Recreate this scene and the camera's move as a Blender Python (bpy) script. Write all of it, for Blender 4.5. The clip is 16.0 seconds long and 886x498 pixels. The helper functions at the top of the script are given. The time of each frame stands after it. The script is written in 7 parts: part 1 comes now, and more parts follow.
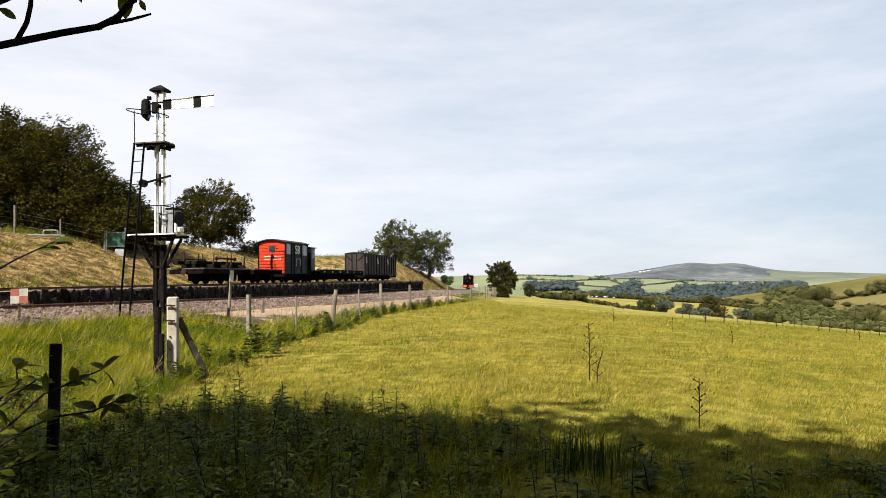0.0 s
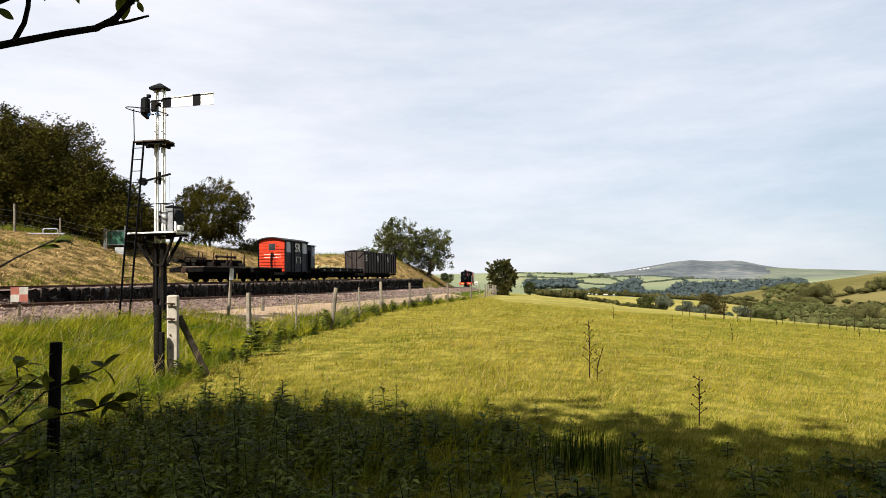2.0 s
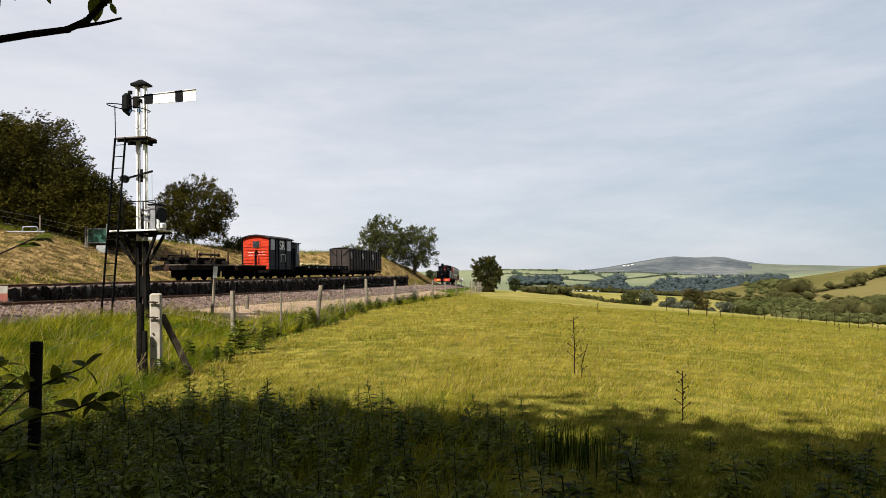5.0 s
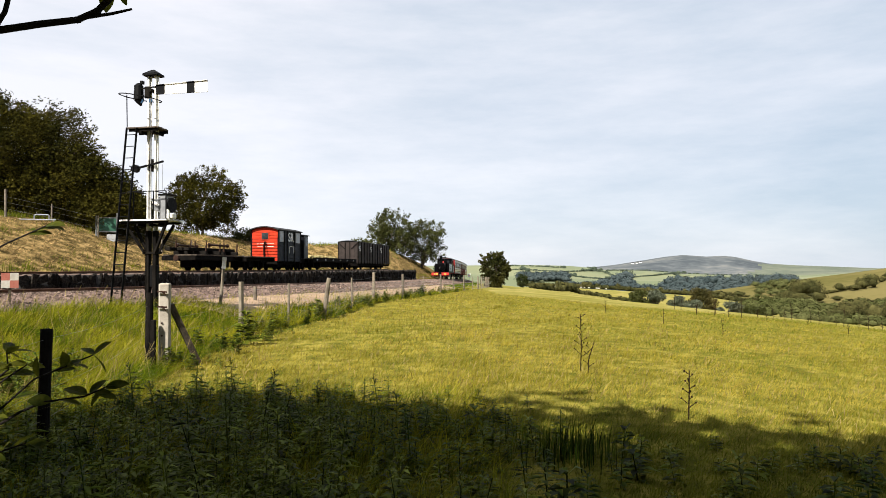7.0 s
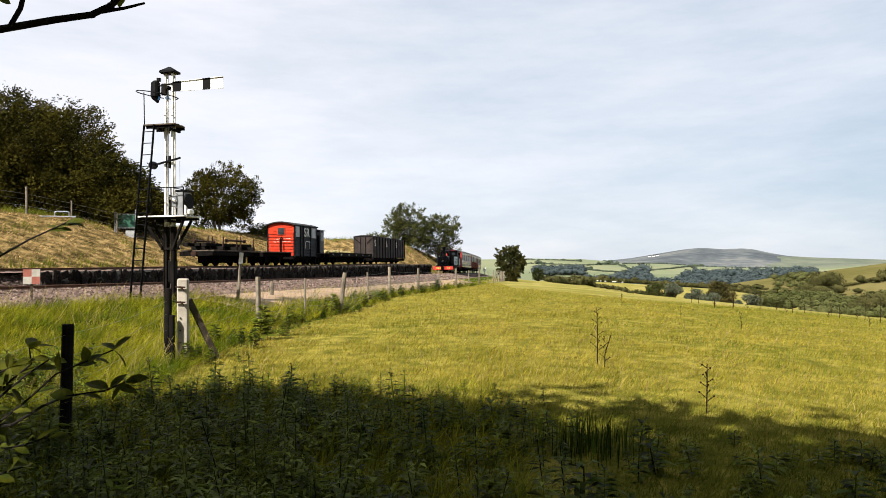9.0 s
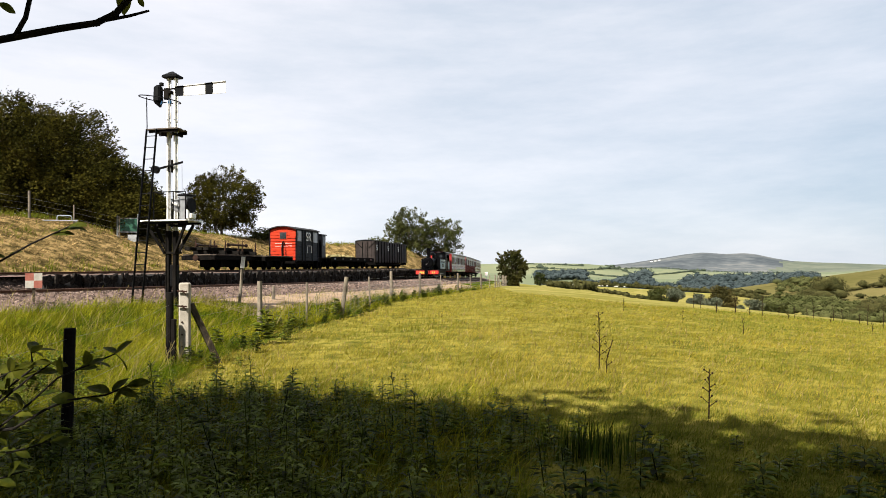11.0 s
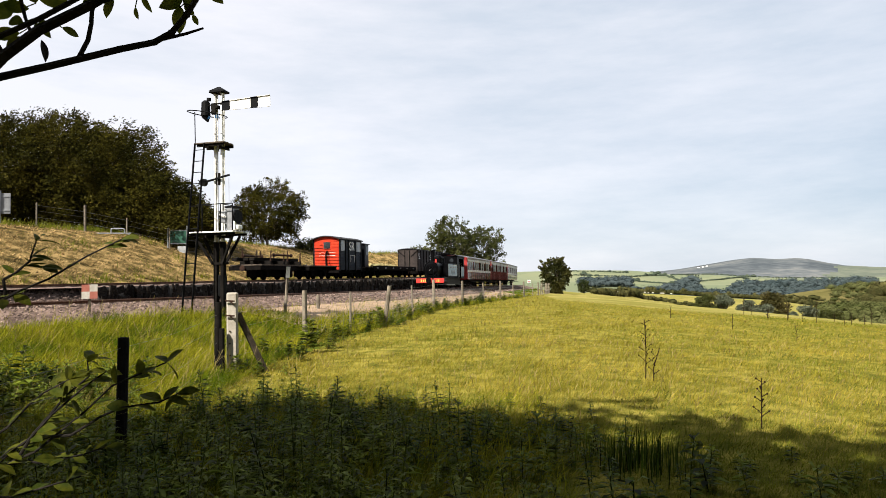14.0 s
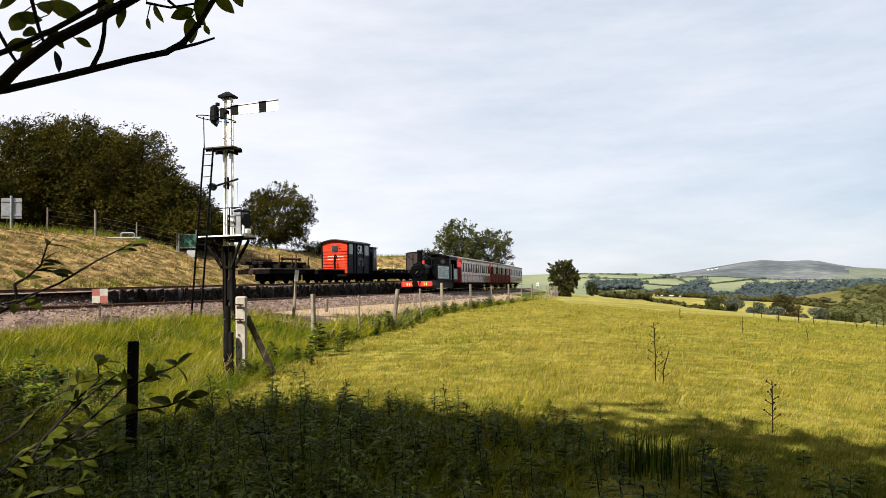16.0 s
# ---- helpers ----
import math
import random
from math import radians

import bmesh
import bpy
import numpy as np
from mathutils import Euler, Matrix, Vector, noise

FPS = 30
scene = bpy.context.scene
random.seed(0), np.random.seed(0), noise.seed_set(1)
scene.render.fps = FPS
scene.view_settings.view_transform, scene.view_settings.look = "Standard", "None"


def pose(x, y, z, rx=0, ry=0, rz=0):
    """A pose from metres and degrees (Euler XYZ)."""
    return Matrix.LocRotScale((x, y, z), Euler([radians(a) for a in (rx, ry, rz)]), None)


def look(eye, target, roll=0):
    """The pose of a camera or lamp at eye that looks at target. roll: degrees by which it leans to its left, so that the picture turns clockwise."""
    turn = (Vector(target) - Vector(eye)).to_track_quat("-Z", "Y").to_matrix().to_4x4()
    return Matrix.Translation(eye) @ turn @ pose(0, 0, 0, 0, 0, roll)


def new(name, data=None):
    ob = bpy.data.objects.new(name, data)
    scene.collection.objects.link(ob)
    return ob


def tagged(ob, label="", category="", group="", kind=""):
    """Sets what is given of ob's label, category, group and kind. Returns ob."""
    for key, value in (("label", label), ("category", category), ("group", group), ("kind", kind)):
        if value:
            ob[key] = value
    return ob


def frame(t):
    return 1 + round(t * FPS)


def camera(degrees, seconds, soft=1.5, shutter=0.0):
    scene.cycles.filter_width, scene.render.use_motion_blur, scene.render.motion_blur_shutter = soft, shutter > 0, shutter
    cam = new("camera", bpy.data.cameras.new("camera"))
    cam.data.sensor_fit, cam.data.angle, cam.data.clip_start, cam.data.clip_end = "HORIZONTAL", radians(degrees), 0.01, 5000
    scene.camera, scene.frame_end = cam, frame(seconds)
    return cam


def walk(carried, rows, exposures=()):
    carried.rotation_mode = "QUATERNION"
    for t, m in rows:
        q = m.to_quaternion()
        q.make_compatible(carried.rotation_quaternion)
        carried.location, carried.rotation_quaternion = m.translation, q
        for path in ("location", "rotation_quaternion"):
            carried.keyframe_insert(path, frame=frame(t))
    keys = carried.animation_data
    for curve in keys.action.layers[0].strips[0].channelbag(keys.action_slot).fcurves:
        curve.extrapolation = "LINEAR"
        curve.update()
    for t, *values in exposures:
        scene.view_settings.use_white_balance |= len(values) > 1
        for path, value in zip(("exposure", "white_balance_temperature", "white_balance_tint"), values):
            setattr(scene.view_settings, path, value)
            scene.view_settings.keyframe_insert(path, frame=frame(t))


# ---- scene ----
EYE = 1.65
cam = camera(67.0, 16.0, soft=0.7)
# seconds, yaw, pitch, roll of the hand-held camera (it stands on one spot and turns)
ROWS = [
    (0.0, 0, 0, 0, 0.000, 2.563, -0.951),
    (0.5, 0, 0, 0, -0.070, 2.424, -1.140),
    (1.0, 0, 0, 0, -0.131, 2.292, -1.180),
    (1.5, 0, 0, 0, -0.062, 2.275, -1.095),
    (2.0, 0, 0, 0, -0.003, 2.378, -1.039),
    (2.5, 0, 0, 0, -0.405, 2.008, -1.669),
    (3.0, 0, 0, 0, -1.455, 2.217, -2.122),
    (3.2, 0, 0, 0, -1.628, 2.700, -2.390),
    (5.3, 0, 0, 0, -1.060, 2.075, -0.613),
    (5.5, 0, 0, 0, -1.066, 2.176, 0.100),
    (6.0, 0, 0, 0, -0.818, 1.787, 0.044),
    (6.5, 0, 0, 0, -0.706, 1.825, 0.306),
    (7.0, 0, 0, 0, -0.558, 1.654, -0.274),
    (7.5, 0, 0, 0, -0.536, 1.699, -0.060),
    (8.0, 0, 0, 0, 0.012, 1.450, -0.013),
    (8.5, 0, 0, 0, 0.266, 1.136, 0.112),
    (9.0, 0, 0, 0, 0.758, 1.166, -0.574),
    (9.2, 0, 0, 0, 0.915, 1.305, -0.902),
    (11.5, 0, 0, 0, 0.900, 1.637, -0.445),
    (12.0, 0, 0, 0, 1.093, 1.752, -0.749),
    (12.5, 0, 0, 0, 1.436, 1.632, -0.987),
    (13.0, 0, 0, 0, 2.760, 1.810, -1.102),
    (13.5, 0, 0, 0, 3.962, 2.013, -0.956),
    (14.0, 0, 0, 0, 4.489, 2.297, -1.001),
    (14.5, 0, 0, 0, 4.857, 2.534, -0.954),
    (15.0, 0, 0, 0, 5.140, 2.517, -1.183),
    (15.5, 0, 0, 0, 5.174, 2.585, -1.171),
    (16.0, 0, 0, 0, 5.174, 2.585, -1.171),
]
walk(cam, [(t, pose(x, y, EYE + z, 0, 0, yaw) @ pose(0, 0, 0, 90 + pitch) @ pose(0, 0, 0, 0, 0, roll)) for t, x, y, z, yaw, pitch, roll in ROWS],
     exposures=[(t, 1.6 + e) for t, e in ((0, 0.0), (2.2, 0.0), (2.7, 0.03), (3.0, 0.09), (3.2, 0.11), (5.2, -0.3), (5.5, -0.3), (6.0, 0.09), (6.5, 0.05), (7.0, 0.0), (16, 0.0))])

# ---------------------------------------------------------------- world and sun
SUN_AZ, SUN_EL = radians(212), radians(46)   # compass from +y, clockwise: behind the camera and to its left
world = bpy.data.worlds.new("sky")
scene.world = world
world.use_nodes = True
wn, wl = world.node_tree.nodes, world.node_tree.links
sky = wn.new("ShaderNodeTexSky")
sky.sky_type, sky.sun_disc = "NISHITA", False
sky.sun_elevation, sky.sun_rotation = SUN_EL, SUN_AZ
sky.air_density, sky.dust_density, sky.ozone_density = 1.0, 0.6, 1.0
back = wn["Background"]
back.inputs["Strength"].default_value = 0.0505
coords = wn.new("ShaderNodeTexCoord")
stretch = wn.new("ShaderNodeMapping")
stretch.inputs["Scale"].default_value = (1.0, 1.0, 4.5)
cloud = wn.new("ShaderNodeTexNoise")
cloud.inputs["Scale"].default_value, cloud.inputs["Detail"].default_value, cloud.inputs["Roughness"].default_value = 2.6, 8, 0.62
cramp = wn.new("ShaderNodeValToRGB")
cramp.color_ramp.elements[0].position, cramp.color_ramp.elements[1].position = 0.3, 0.7
cramp.color_ramp.elements[0].color, cramp.color_ramp.elements[1].color = (0.30, 0.30, 0.30, 1), (0.95, 0.95, 0.95, 1)
veil = wn.new("ShaderNodeMix")
veil.data_type = "RGBA"
veil.inputs[0].default_value = 0.9
haze = wn.new("ShaderNodeMix")
haze.data_type = "RGBA"
haze.inputs[6].default_value, haze.inputs[7].default_value = (3.75, 4.4, 5.2, 1), (6.6, 6.6, 7.0, 1)
wl.new(coords.outputs["Generated"], stretch.inputs["Vector"])
wl.new(stretch.outputs[0], cloud.inputs["Vector"])
wl.new(cloud.outputs["Fac"], cramp.inputs[0])
apart = wn.new("ShaderNodeSeparateXYZ")
thick = wn.new("ShaderNodeMath")   # the veil of thin cloud lies thicker to one side
thick.operation, thick.inputs[1].default_value, thick.use_clamp = "MULTIPLY_ADD", -0.75, True
wl.new(coords.outputs["Generated"], apart.inputs[0])
wl.new(apart.outputs[0], thick.inputs[0])
wl.new(cramp.outputs[0], thick.inputs[2])
wl.new(thick.outputs[0], haze.inputs[0])
wl.new(haze.outputs[2], veil.inputs[7])
wl.new(sky.outputs[0], veil.inputs[6])
wl.new(veil.outputs[2], back.inputs["Color"])

sun = new("sun", bpy.data.lights.new("sun", "SUN"))
sun.data.energy, sun.data.angle, sun.data.color = 5.0, radians(0.55), (1.0, 0.95, 0.86)
TO_SUN = Vector((math.sin(SUN_AZ) * math.cos(SUN_EL), math.cos(SUN_AZ) * math.cos(SUN_EL), math.sin(SUN_EL)))
sun.matrix_world = look(TO_SUN * 200, (0, 0, 0))


# ---------------------------------------------------------------- materials
def mat(name, a, b, scale=4.0, rough=0.8, metal=0.0, bump=0.15, fine=40.0, spread=0.0, trans=0.0, spec=0.5, third=None, piece=False):
    """Two tones mixed by coarse and fine noise in metres; spread: brightness change from piece to piece; trans: light through leaves."""
    m = bpy.data.materials.new(name)
    m.use_nodes = True
    n, l = m.node_tree.nodes, m.node_tree.links
    bs = n["Principled BSDF"]
    tc = n.new("ShaderNodeTexCoord")
    n1, n2 = n.new("ShaderNodeTexNoise"), n.new("ShaderNodeTexNoise")
    n1.inputs["Scale"].default_value, n1.inputs["Detail"].default_value = scale, 6
    n2.inputs["Scale"].default_value, n2.inputs["Detail"].default_value = fine, 3
    l.new(tc.outputs["Object"], n1.inputs["Vector"])
    l.new(tc.outputs["Object"], n2.inputs["Vector"])
    add = n.new("ShaderNodeMath")
    add.operation = "MULTIPLY_ADD"
    l.new(n2.outputs["Fac"], add.inputs[0])
    add.inputs[1].default_value = 0.45
    l.new(n1.outputs["Fac"], add.inputs[2])
    ramp = n.new("ShaderNodeValToRGB")
    el = ramp.color_ramp.elements
    el[0].position, el[1].position = 0.58, 0.87
    el[0].color, el[1].color = (*a, 1), (*b, 1)
    if third:
        e = el.new(0.74)
        e.color = (*third, 1)
    l.new(add.outputs[0], ramp.inputs[0])
    col = ramp.outputs[0]
    if spread:
        if piece:
            src = n.new("ShaderNodeObjectInfo").outputs["Random"]
        else:
            src = n.new("ShaderNodeNewGeometry").outputs["Random Per Island"]
        mr = n.new("ShaderNodeMapRange")
        mr.inputs["To Min"].default_value, mr.inputs["To Max"].default_value = 1 - spread, 1 + spread
        l.new(src, mr.inputs["Value"])
        mx = n.new("ShaderNodeMix")
        mx.data_type, mx.blend_type = "RGBA", "MULTIPLY"
        mx.inputs[0].default_value = 1
        l.new(col, mx.inputs[6])
        l.new(mr.outputs[0], mx.inputs[7])
        col = mx.outputs[2]
    l.new(col, bs.inputs["Base Color"])
    bs.inputs["Roughness"].default_value, bs.inputs["Metallic"].default_value = rough, metal
    bs.inputs["Specular IOR Level"].default_value = spec
    if bump:
        bp = n.new("ShaderNodeBump")
        bp.inputs["Strength"].default_value, bp.inputs["Distance"].default_value = bump, 0.02
        l.new(add.outputs[0], bp.inputs["Height"])
        l.new(bp.outputs[0], bs.inputs["Normal"])
    if trans:
        tr = n.new("ShaderNodeBsdfTranslucent")
        l.new(col, tr.inputs["Color"])
        ms = n.new("ShaderNodeMixShader")
        ms.inputs[0].default_value = trans
        l.new(bs.outputs[0], ms.inputs[1])
        l.new(tr.outputs[0], ms.inputs[2])
        l.new(ms.outputs[0], n["Material Output"].inputs["Surface"])
    return m


M_FIELD = mat("field_grass", (0.058, 0.057, 0.0100), (0.172, 0.142, 0.0290), 3.0, 1.0, 0, 0.8, 22, third=(0.112, 0.099, 0.0180), spec=0.0)
M_VERGE = mat("verge_grass", (0.014, 0.024, 0.0030), (0.060, 0.076, 0.0090), 1.5, 1.0, 0, 0.8, 14, spec=0.0)
M_BANK = mat("mown_bank", (0.030, 0.023, 0.0090), (0.200, 0.136, 0.058), 1.6, 1.0, 0, 1.0, 9, third=(0.098, 0.068, 0.026), spec=0.0)
M_MEADOW = mat("smooth_pasture", (0.115, 0.104, 0.024), (0.205, 0.172, 0.060), 0.14, 1.0, 0, 0.4, 0.9, third=(0.150, 0.132, 0.036), spec=0.0)
M_BALLAST = mat("ballast_bed", (0.052, 0.036, 0.029), (0.150, 0.106, 0.087), 3.0, 1.0, 0, 1.0, 26, third=(0.100, 0.070, 0.057), spec=0.02)
M_STONE = mat("ballast_stone", (0.060, 0.043, 0.035), (0.155, 0.112, 0.092), 6, 0.95, 0, 0.3, 40, spread=0.7, spec=0.05)
M_DIRT = mat("dry_soil", (0.1476, 0.0937, 0.053), (0.2424, 0.1627, 0.0972), 1.2, 0.95, 0, 0.6, 18)
# wall colours lowered towards black, the shade of its unlit side put in
M_WALLSTONE = mat("shade_toned_wall_stone", (0.0050, 0.0040, 0.0034), (0.0200, 0.0165, 0.0130), 5, 0.9, 0, 0.6, 25, spread=0.7, piece=True, spec=0.08)
M_WALLREST = mat("shade_toned_wall_stones", (0.0050, 0.0040, 0.0034), (0.0200, 0.0165, 0.0130), 5, 0.9, 0, 0.6, 25, spread=0.7, spec=0.08)
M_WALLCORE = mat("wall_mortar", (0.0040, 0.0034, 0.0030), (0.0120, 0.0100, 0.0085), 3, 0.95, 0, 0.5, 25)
M_RAIL = mat("rusty_rail", (0.051, 0.0255, 0.0153), (0.1105, 0.0595, 0.0382), 4, 0.55, 0.6, 0.2, 50, spec=0.15)
M_SLEEPER = mat("weathered_sleeper", (0.0425, 0.0306, 0.0237), (0.102, 0.0765, 0.0603), 3, 0.9, 0, 0.5, 50, spread=0.3, piece=True)
M_POSTWOOD = mat("fence_wood", (0.0685, 0.0527, 0.0369), (0.1581, 0.1318, 0.0949), 5, 0.9, 0, 0.5, 60, spread=0.25, piece=True)
M_OLDWOOD = mat("old_dark_wood", (0.0255, 0.0194, 0.0133), (0.0663, 0.051, 0.0331), 6, 0.9, 0, 0.6, 60, spec=0.15)
M_CONCRETE = mat("old_concrete", (0.1897, 0.1634, 0.1265), (0.2898, 0.2582, 0.2108), 5, 0.9, 0, 0.3, 80)
M_WIRE = mat("fence_wire", (0.085, 0.085, 0.085), (0.153, 0.1496, 0.1428), 8, 0.5, 0.7, 0, 60)
M_WHITE = mat("weathered_white_paint", (0.36, 0.34, 0.30), (0.74, 0.73, 0.70), 5, 0.6, 0, 0.15, 30)
M_BLACK = mat("black_paint", (0.0018, 0.0018, 0.0020), (0.0055, 0.0055, 0.0055), 3, 0.5, 0, 0.1, 40, spec=0.05)
M_TAR = mat("tarred_timber", (0.0030, 0.0026, 0.0022), (0.0095, 0.0082, 0.0070), 4, 0.85, 0, 0.3, 40, spec=0.03)
M_BARK = mat("bark", (0.0425, 0.034, 0.0255), (0.1105, 0.0892, 0.068), 4, 0.95, 0, 0.8, 30, spec=0.08)
M_LEAF = mat("tree_leaf", (0.0105, 0.0112, 0.0016), (0.0400, 0.0345, 0.0050), 0.5, 0.6, 0, 0, 5, spread=0.6, trans=0.12, spec=0.02)
M_LEAFDARK = mat("thorn_leaf", (0.0145, 0.0208, 0.0055), (0.0406, 0.0462, 0.011), 0.4, 0.6, 0, 0, 5, spread=0.45, trans=0.2, spec=0.08)
M_BRONZEDARK = mat("bronze_thorn_leaf", (0.018, 0.020, 0.0048), (0.046, 0.042, 0.010), 0.4, 0.6, 0, 0, 5, spread=0.45, trans=0.2, spec=0.05)
M_LEAFPALE = mat("ash_leaf", (0.026, 0.0306, 0.007), (0.055, 0.0571, 0.0155), 0.5, 0.55, 0, 0, 5, spread=0.4, trans=0.25, spec=0.08)


# ---------------------------------------------------------------- mesh helpers
def part(name, bm, material, parent=None, label=""):
    me = bpy.data.meshes.new(name)
    bm.to_mesh(me)
    bm.free()
    me.materials.append(material)
    ob = new(name, me)
    ob.parent = parent
    if label:
        tagged(ob, label)
    return ob


def numpy_mesh(name, verts, quads, materials, index=None, smooth=False):
    """A mesh from arrays of corners and of quads (or triangles)."""
    me = bpy.data.meshes.new(name)
    k = quads.shape[1]
    me.vertices.add(len(verts))
    me.vertices.foreach_set("co", np.asarray(verts, np.float32).ravel())
    me.loops.add(quads.size)
    me.loops.foreach_set("vertex_index", quads.astype(np.int32).ravel())
    me.polygons.add(len(quads))
    me.polygons.foreach_set("loop_start", np.arange(0, quads.size, k, dtype=np.int32))
    for m in materials:
        me.materials.append(m)
    if index is not None:
        me.polygons.foreach_set("material_index", index.astype(np.int32))
    if smooth:
        me.polygons.foreach_set("use_smooth", np.ones(len(quads), bool))
    me.update(calc_edges=True)
    return me


def box(bm, x0, x1, y0, y1, z0, z1, m=None, bevel=0.0):
    made = bmesh.ops.create_cube(bm, size=1, matrix=Matrix.Translation(((x0 + x1) / 2, (y0 + y1) / 2, (z0 + z1) / 2)) @ Matrix.Diagonal((x1 - x0, y1 - y0, z1 - z0, 1)))["verts"]
    if bevel:
        edges = list({e for v in made for e in v.link_edges})
        made = list({v for f in bmesh.ops.bevel(bm, geom=edges, offset=bevel, segments=1, affect="EDGES", profile=0.5)["faces"] for v in f.verts})
    if m is not None:
        bmesh.ops.transform(bm, matrix=m, verts=made)
    return bm


def rod(bm, p, q, r0, r1=None, seg=8):
    """A round bar, tapered if r1 is given, from p to q."""
    p, q = Vector(p), Vector(q)
    way = q - p
    m = Matrix.Translation((p + q) / 2) @ way.to_track_quat("Z", "Y").to_matrix().to_4x4()
    bmesh.ops.create_cone(bm, cap_ends=True, segments=seg, radius1=r0, radius2=r0 if r1 is None else r1, depth=way.length, matrix=m)
    return bm


def bar(bm, p, q, w, h):
    """A square bar from p to q."""
    p, q = Vector(p), Vector(q)
    way = q - p
    m = Matrix.Translation((p + q) / 2) @ way.to_track_quat("Y", "Z").to_matrix().to_4x4() @ Matrix.Diagonal((w, way.length, h, 1))
    bmesh.ops.create_cube(bm, size=1, matrix=m)
    return bm


def bm_new():
    return bmesh.new()


def empty(name, m, label, category, group="", kind=""):
    ob = new(name)
    ob.matrix_world = m
    ob.empty_display_size = 0.2
    return tagged(ob, label, category, group, kind)


# ---------------------------------------------------------------- the plan: railway line and lie of the land
def line_x(y):
    """The main line's middle: it comes from far ahead and passes to the left of the camera."""
    y = np.asarray(y, float)
    u = np.clip(y, 5, 125)
    return -15.27 + 0.277 * u - 0.00094 * u * u + np.where(y < 5, 0.2676, 0.042) * (y - u)


def line_z(y):
    """Height of the rails of the main line, which falls away from the camera."""
    return np.interp(y, [-60, 15, 20, 42, 77.6, 115, 160, 260], [1.5, 1.19, 1.13, 0.83, 0.44, -0.16, -1.1, -4.0])


def line_pose(y, off=0.0, z=None):
    """A pose on the line at y, off metres to its right, x across and y along (away from the camera)."""
    s = (float(line_x(y + 0.5)) - float(line_x(y - 0.5)))
    h = math.hypot(1, s)
    z = float(line_z(y)) if z is None else z
    return pose(float(line_x(y)) + off / h, y - off * s / h, z, 0, 0, -math.degrees(math.atan(s)))


SIDING, WALL_OFF, SIDING_Z = -5.2, -2.15, 1.60


def smooth(t):
    t = np.clip(t, 0, 1)
    return t * t * (3 - 2 * t)


def field_z(x, y):
    xr = np.maximum(x, 0)
    dip = 0.0105 * xr * xr / (1 + 0.09 * xr)
    return 0.008 * np.minimum(y, 28) - 0.012 * np.maximum(y - 28, 0) - dip


def far_tan(az_px, R):
    """Slope of the sight line to the far country, by bearing and distance: hollow, pasture crest, spur, wooded side, ridge of fields, the moor hill."""
    p = az_px
    hollow = np.interp(p, [-3000, 700, 900, 1015, 1100, 1200, 1300, 1400, 1583, 3000], [0.0, -0.01, -0.027, -0.037, -0.053, -0.064, -0.075, -0.085, -0.095, -0.09])
    crest = np.interp(p, [-3000, 700, 900, 1015, 1100, 1165, 1245, 1300, 1360, 1450, 1583, 3000], [0.0, -0.012, -0.0275, -0.0297, -0.034, -0.0385, -0.043, -0.050, -0.058, -0.066, -0.070, -0.06])
    lee = np.interp(p, [-3000, 700, 900, 1245, 1300, 1360, 1450, 1583, 3000], [0.0, -0.02, -0.04, -0.055, -0.057, -0.057, -0.058, -0.06, -0.05])
    spur = np.interp(p, [-3000, 700, 900, 1200, 1235, 1255, 1295, 1345, 1400, 1450, 1515, 1583, 1700, 3000], [0.01, -0.02, -0.046, -0.05, -0.045, -0.0379, -0.033, -0.0274, -0.024, -0.0168, -0.0105, -0.0031, 0.008, 0.02])
    wood = np.interp(p, [-3000, 700, 900, 1050, 1300, 1400, 1600, 3000], [0.0, -0.014, -0.03, -0.046, -0.045, -0.042, -0.03, 0.0])
    slope = np.interp(p, [-3000, 700, 900, 1000, 1100, 1200, 1300, 1400, 1600, 3000], [0.005, -0.004, -0.012, -0.013, -0.019, -0.021, -0.022, -0.021, -0.014, 0.0])
    ridge = np.interp(p, [-3000, 700, 880, 920, 1015, 1055, 1075, 1155, 1215, 1295, 1400, 1600, 3000], [0.01, 0.003, 0.0045, 0.005, 0.003, 0.0, -0.0035, -0.005, -0.0094, -0.0125, -0.0135, -0.008, 0.0])
    hill = np.interp(p, [-3000, 900, 1040, 1100, 1150, 1190, 1222, 1262, 1295, 1315, 1345, 1375, 1420, 1500, 1568, 3000],
                     [-0.01, -0.006, -0.001, 0.004, 0.0105, 0.0158, 0.0183, 0.0158, 0.0168, 0.0150, 0.0092, 0.0048, 0.0022, -0.0005, -0.003, -0.006])
    rows = np.array([hollow, crest, lee, spur, wood, slope, ridge, ridge - 0.004, hill, hill - 0.006])
    at = np.log([130, 380, 470, 700, 870, 1200, 1700, 2150, 3000, 4700])
    lr = np.clip(np.log(R), at[0], at[-1])
    k = np.clip(np.searchsorted(at, lr) - 1, 0, len(at) - 2)
    u = (lr - at[k]) / (at[k + 1] - at[k])
    u = u * u * (3 - 2 * u)
    cols = np.arange(rows.shape[1])
    return rows[k, cols] * (1 - u) + rows[k + 1, cols] * u


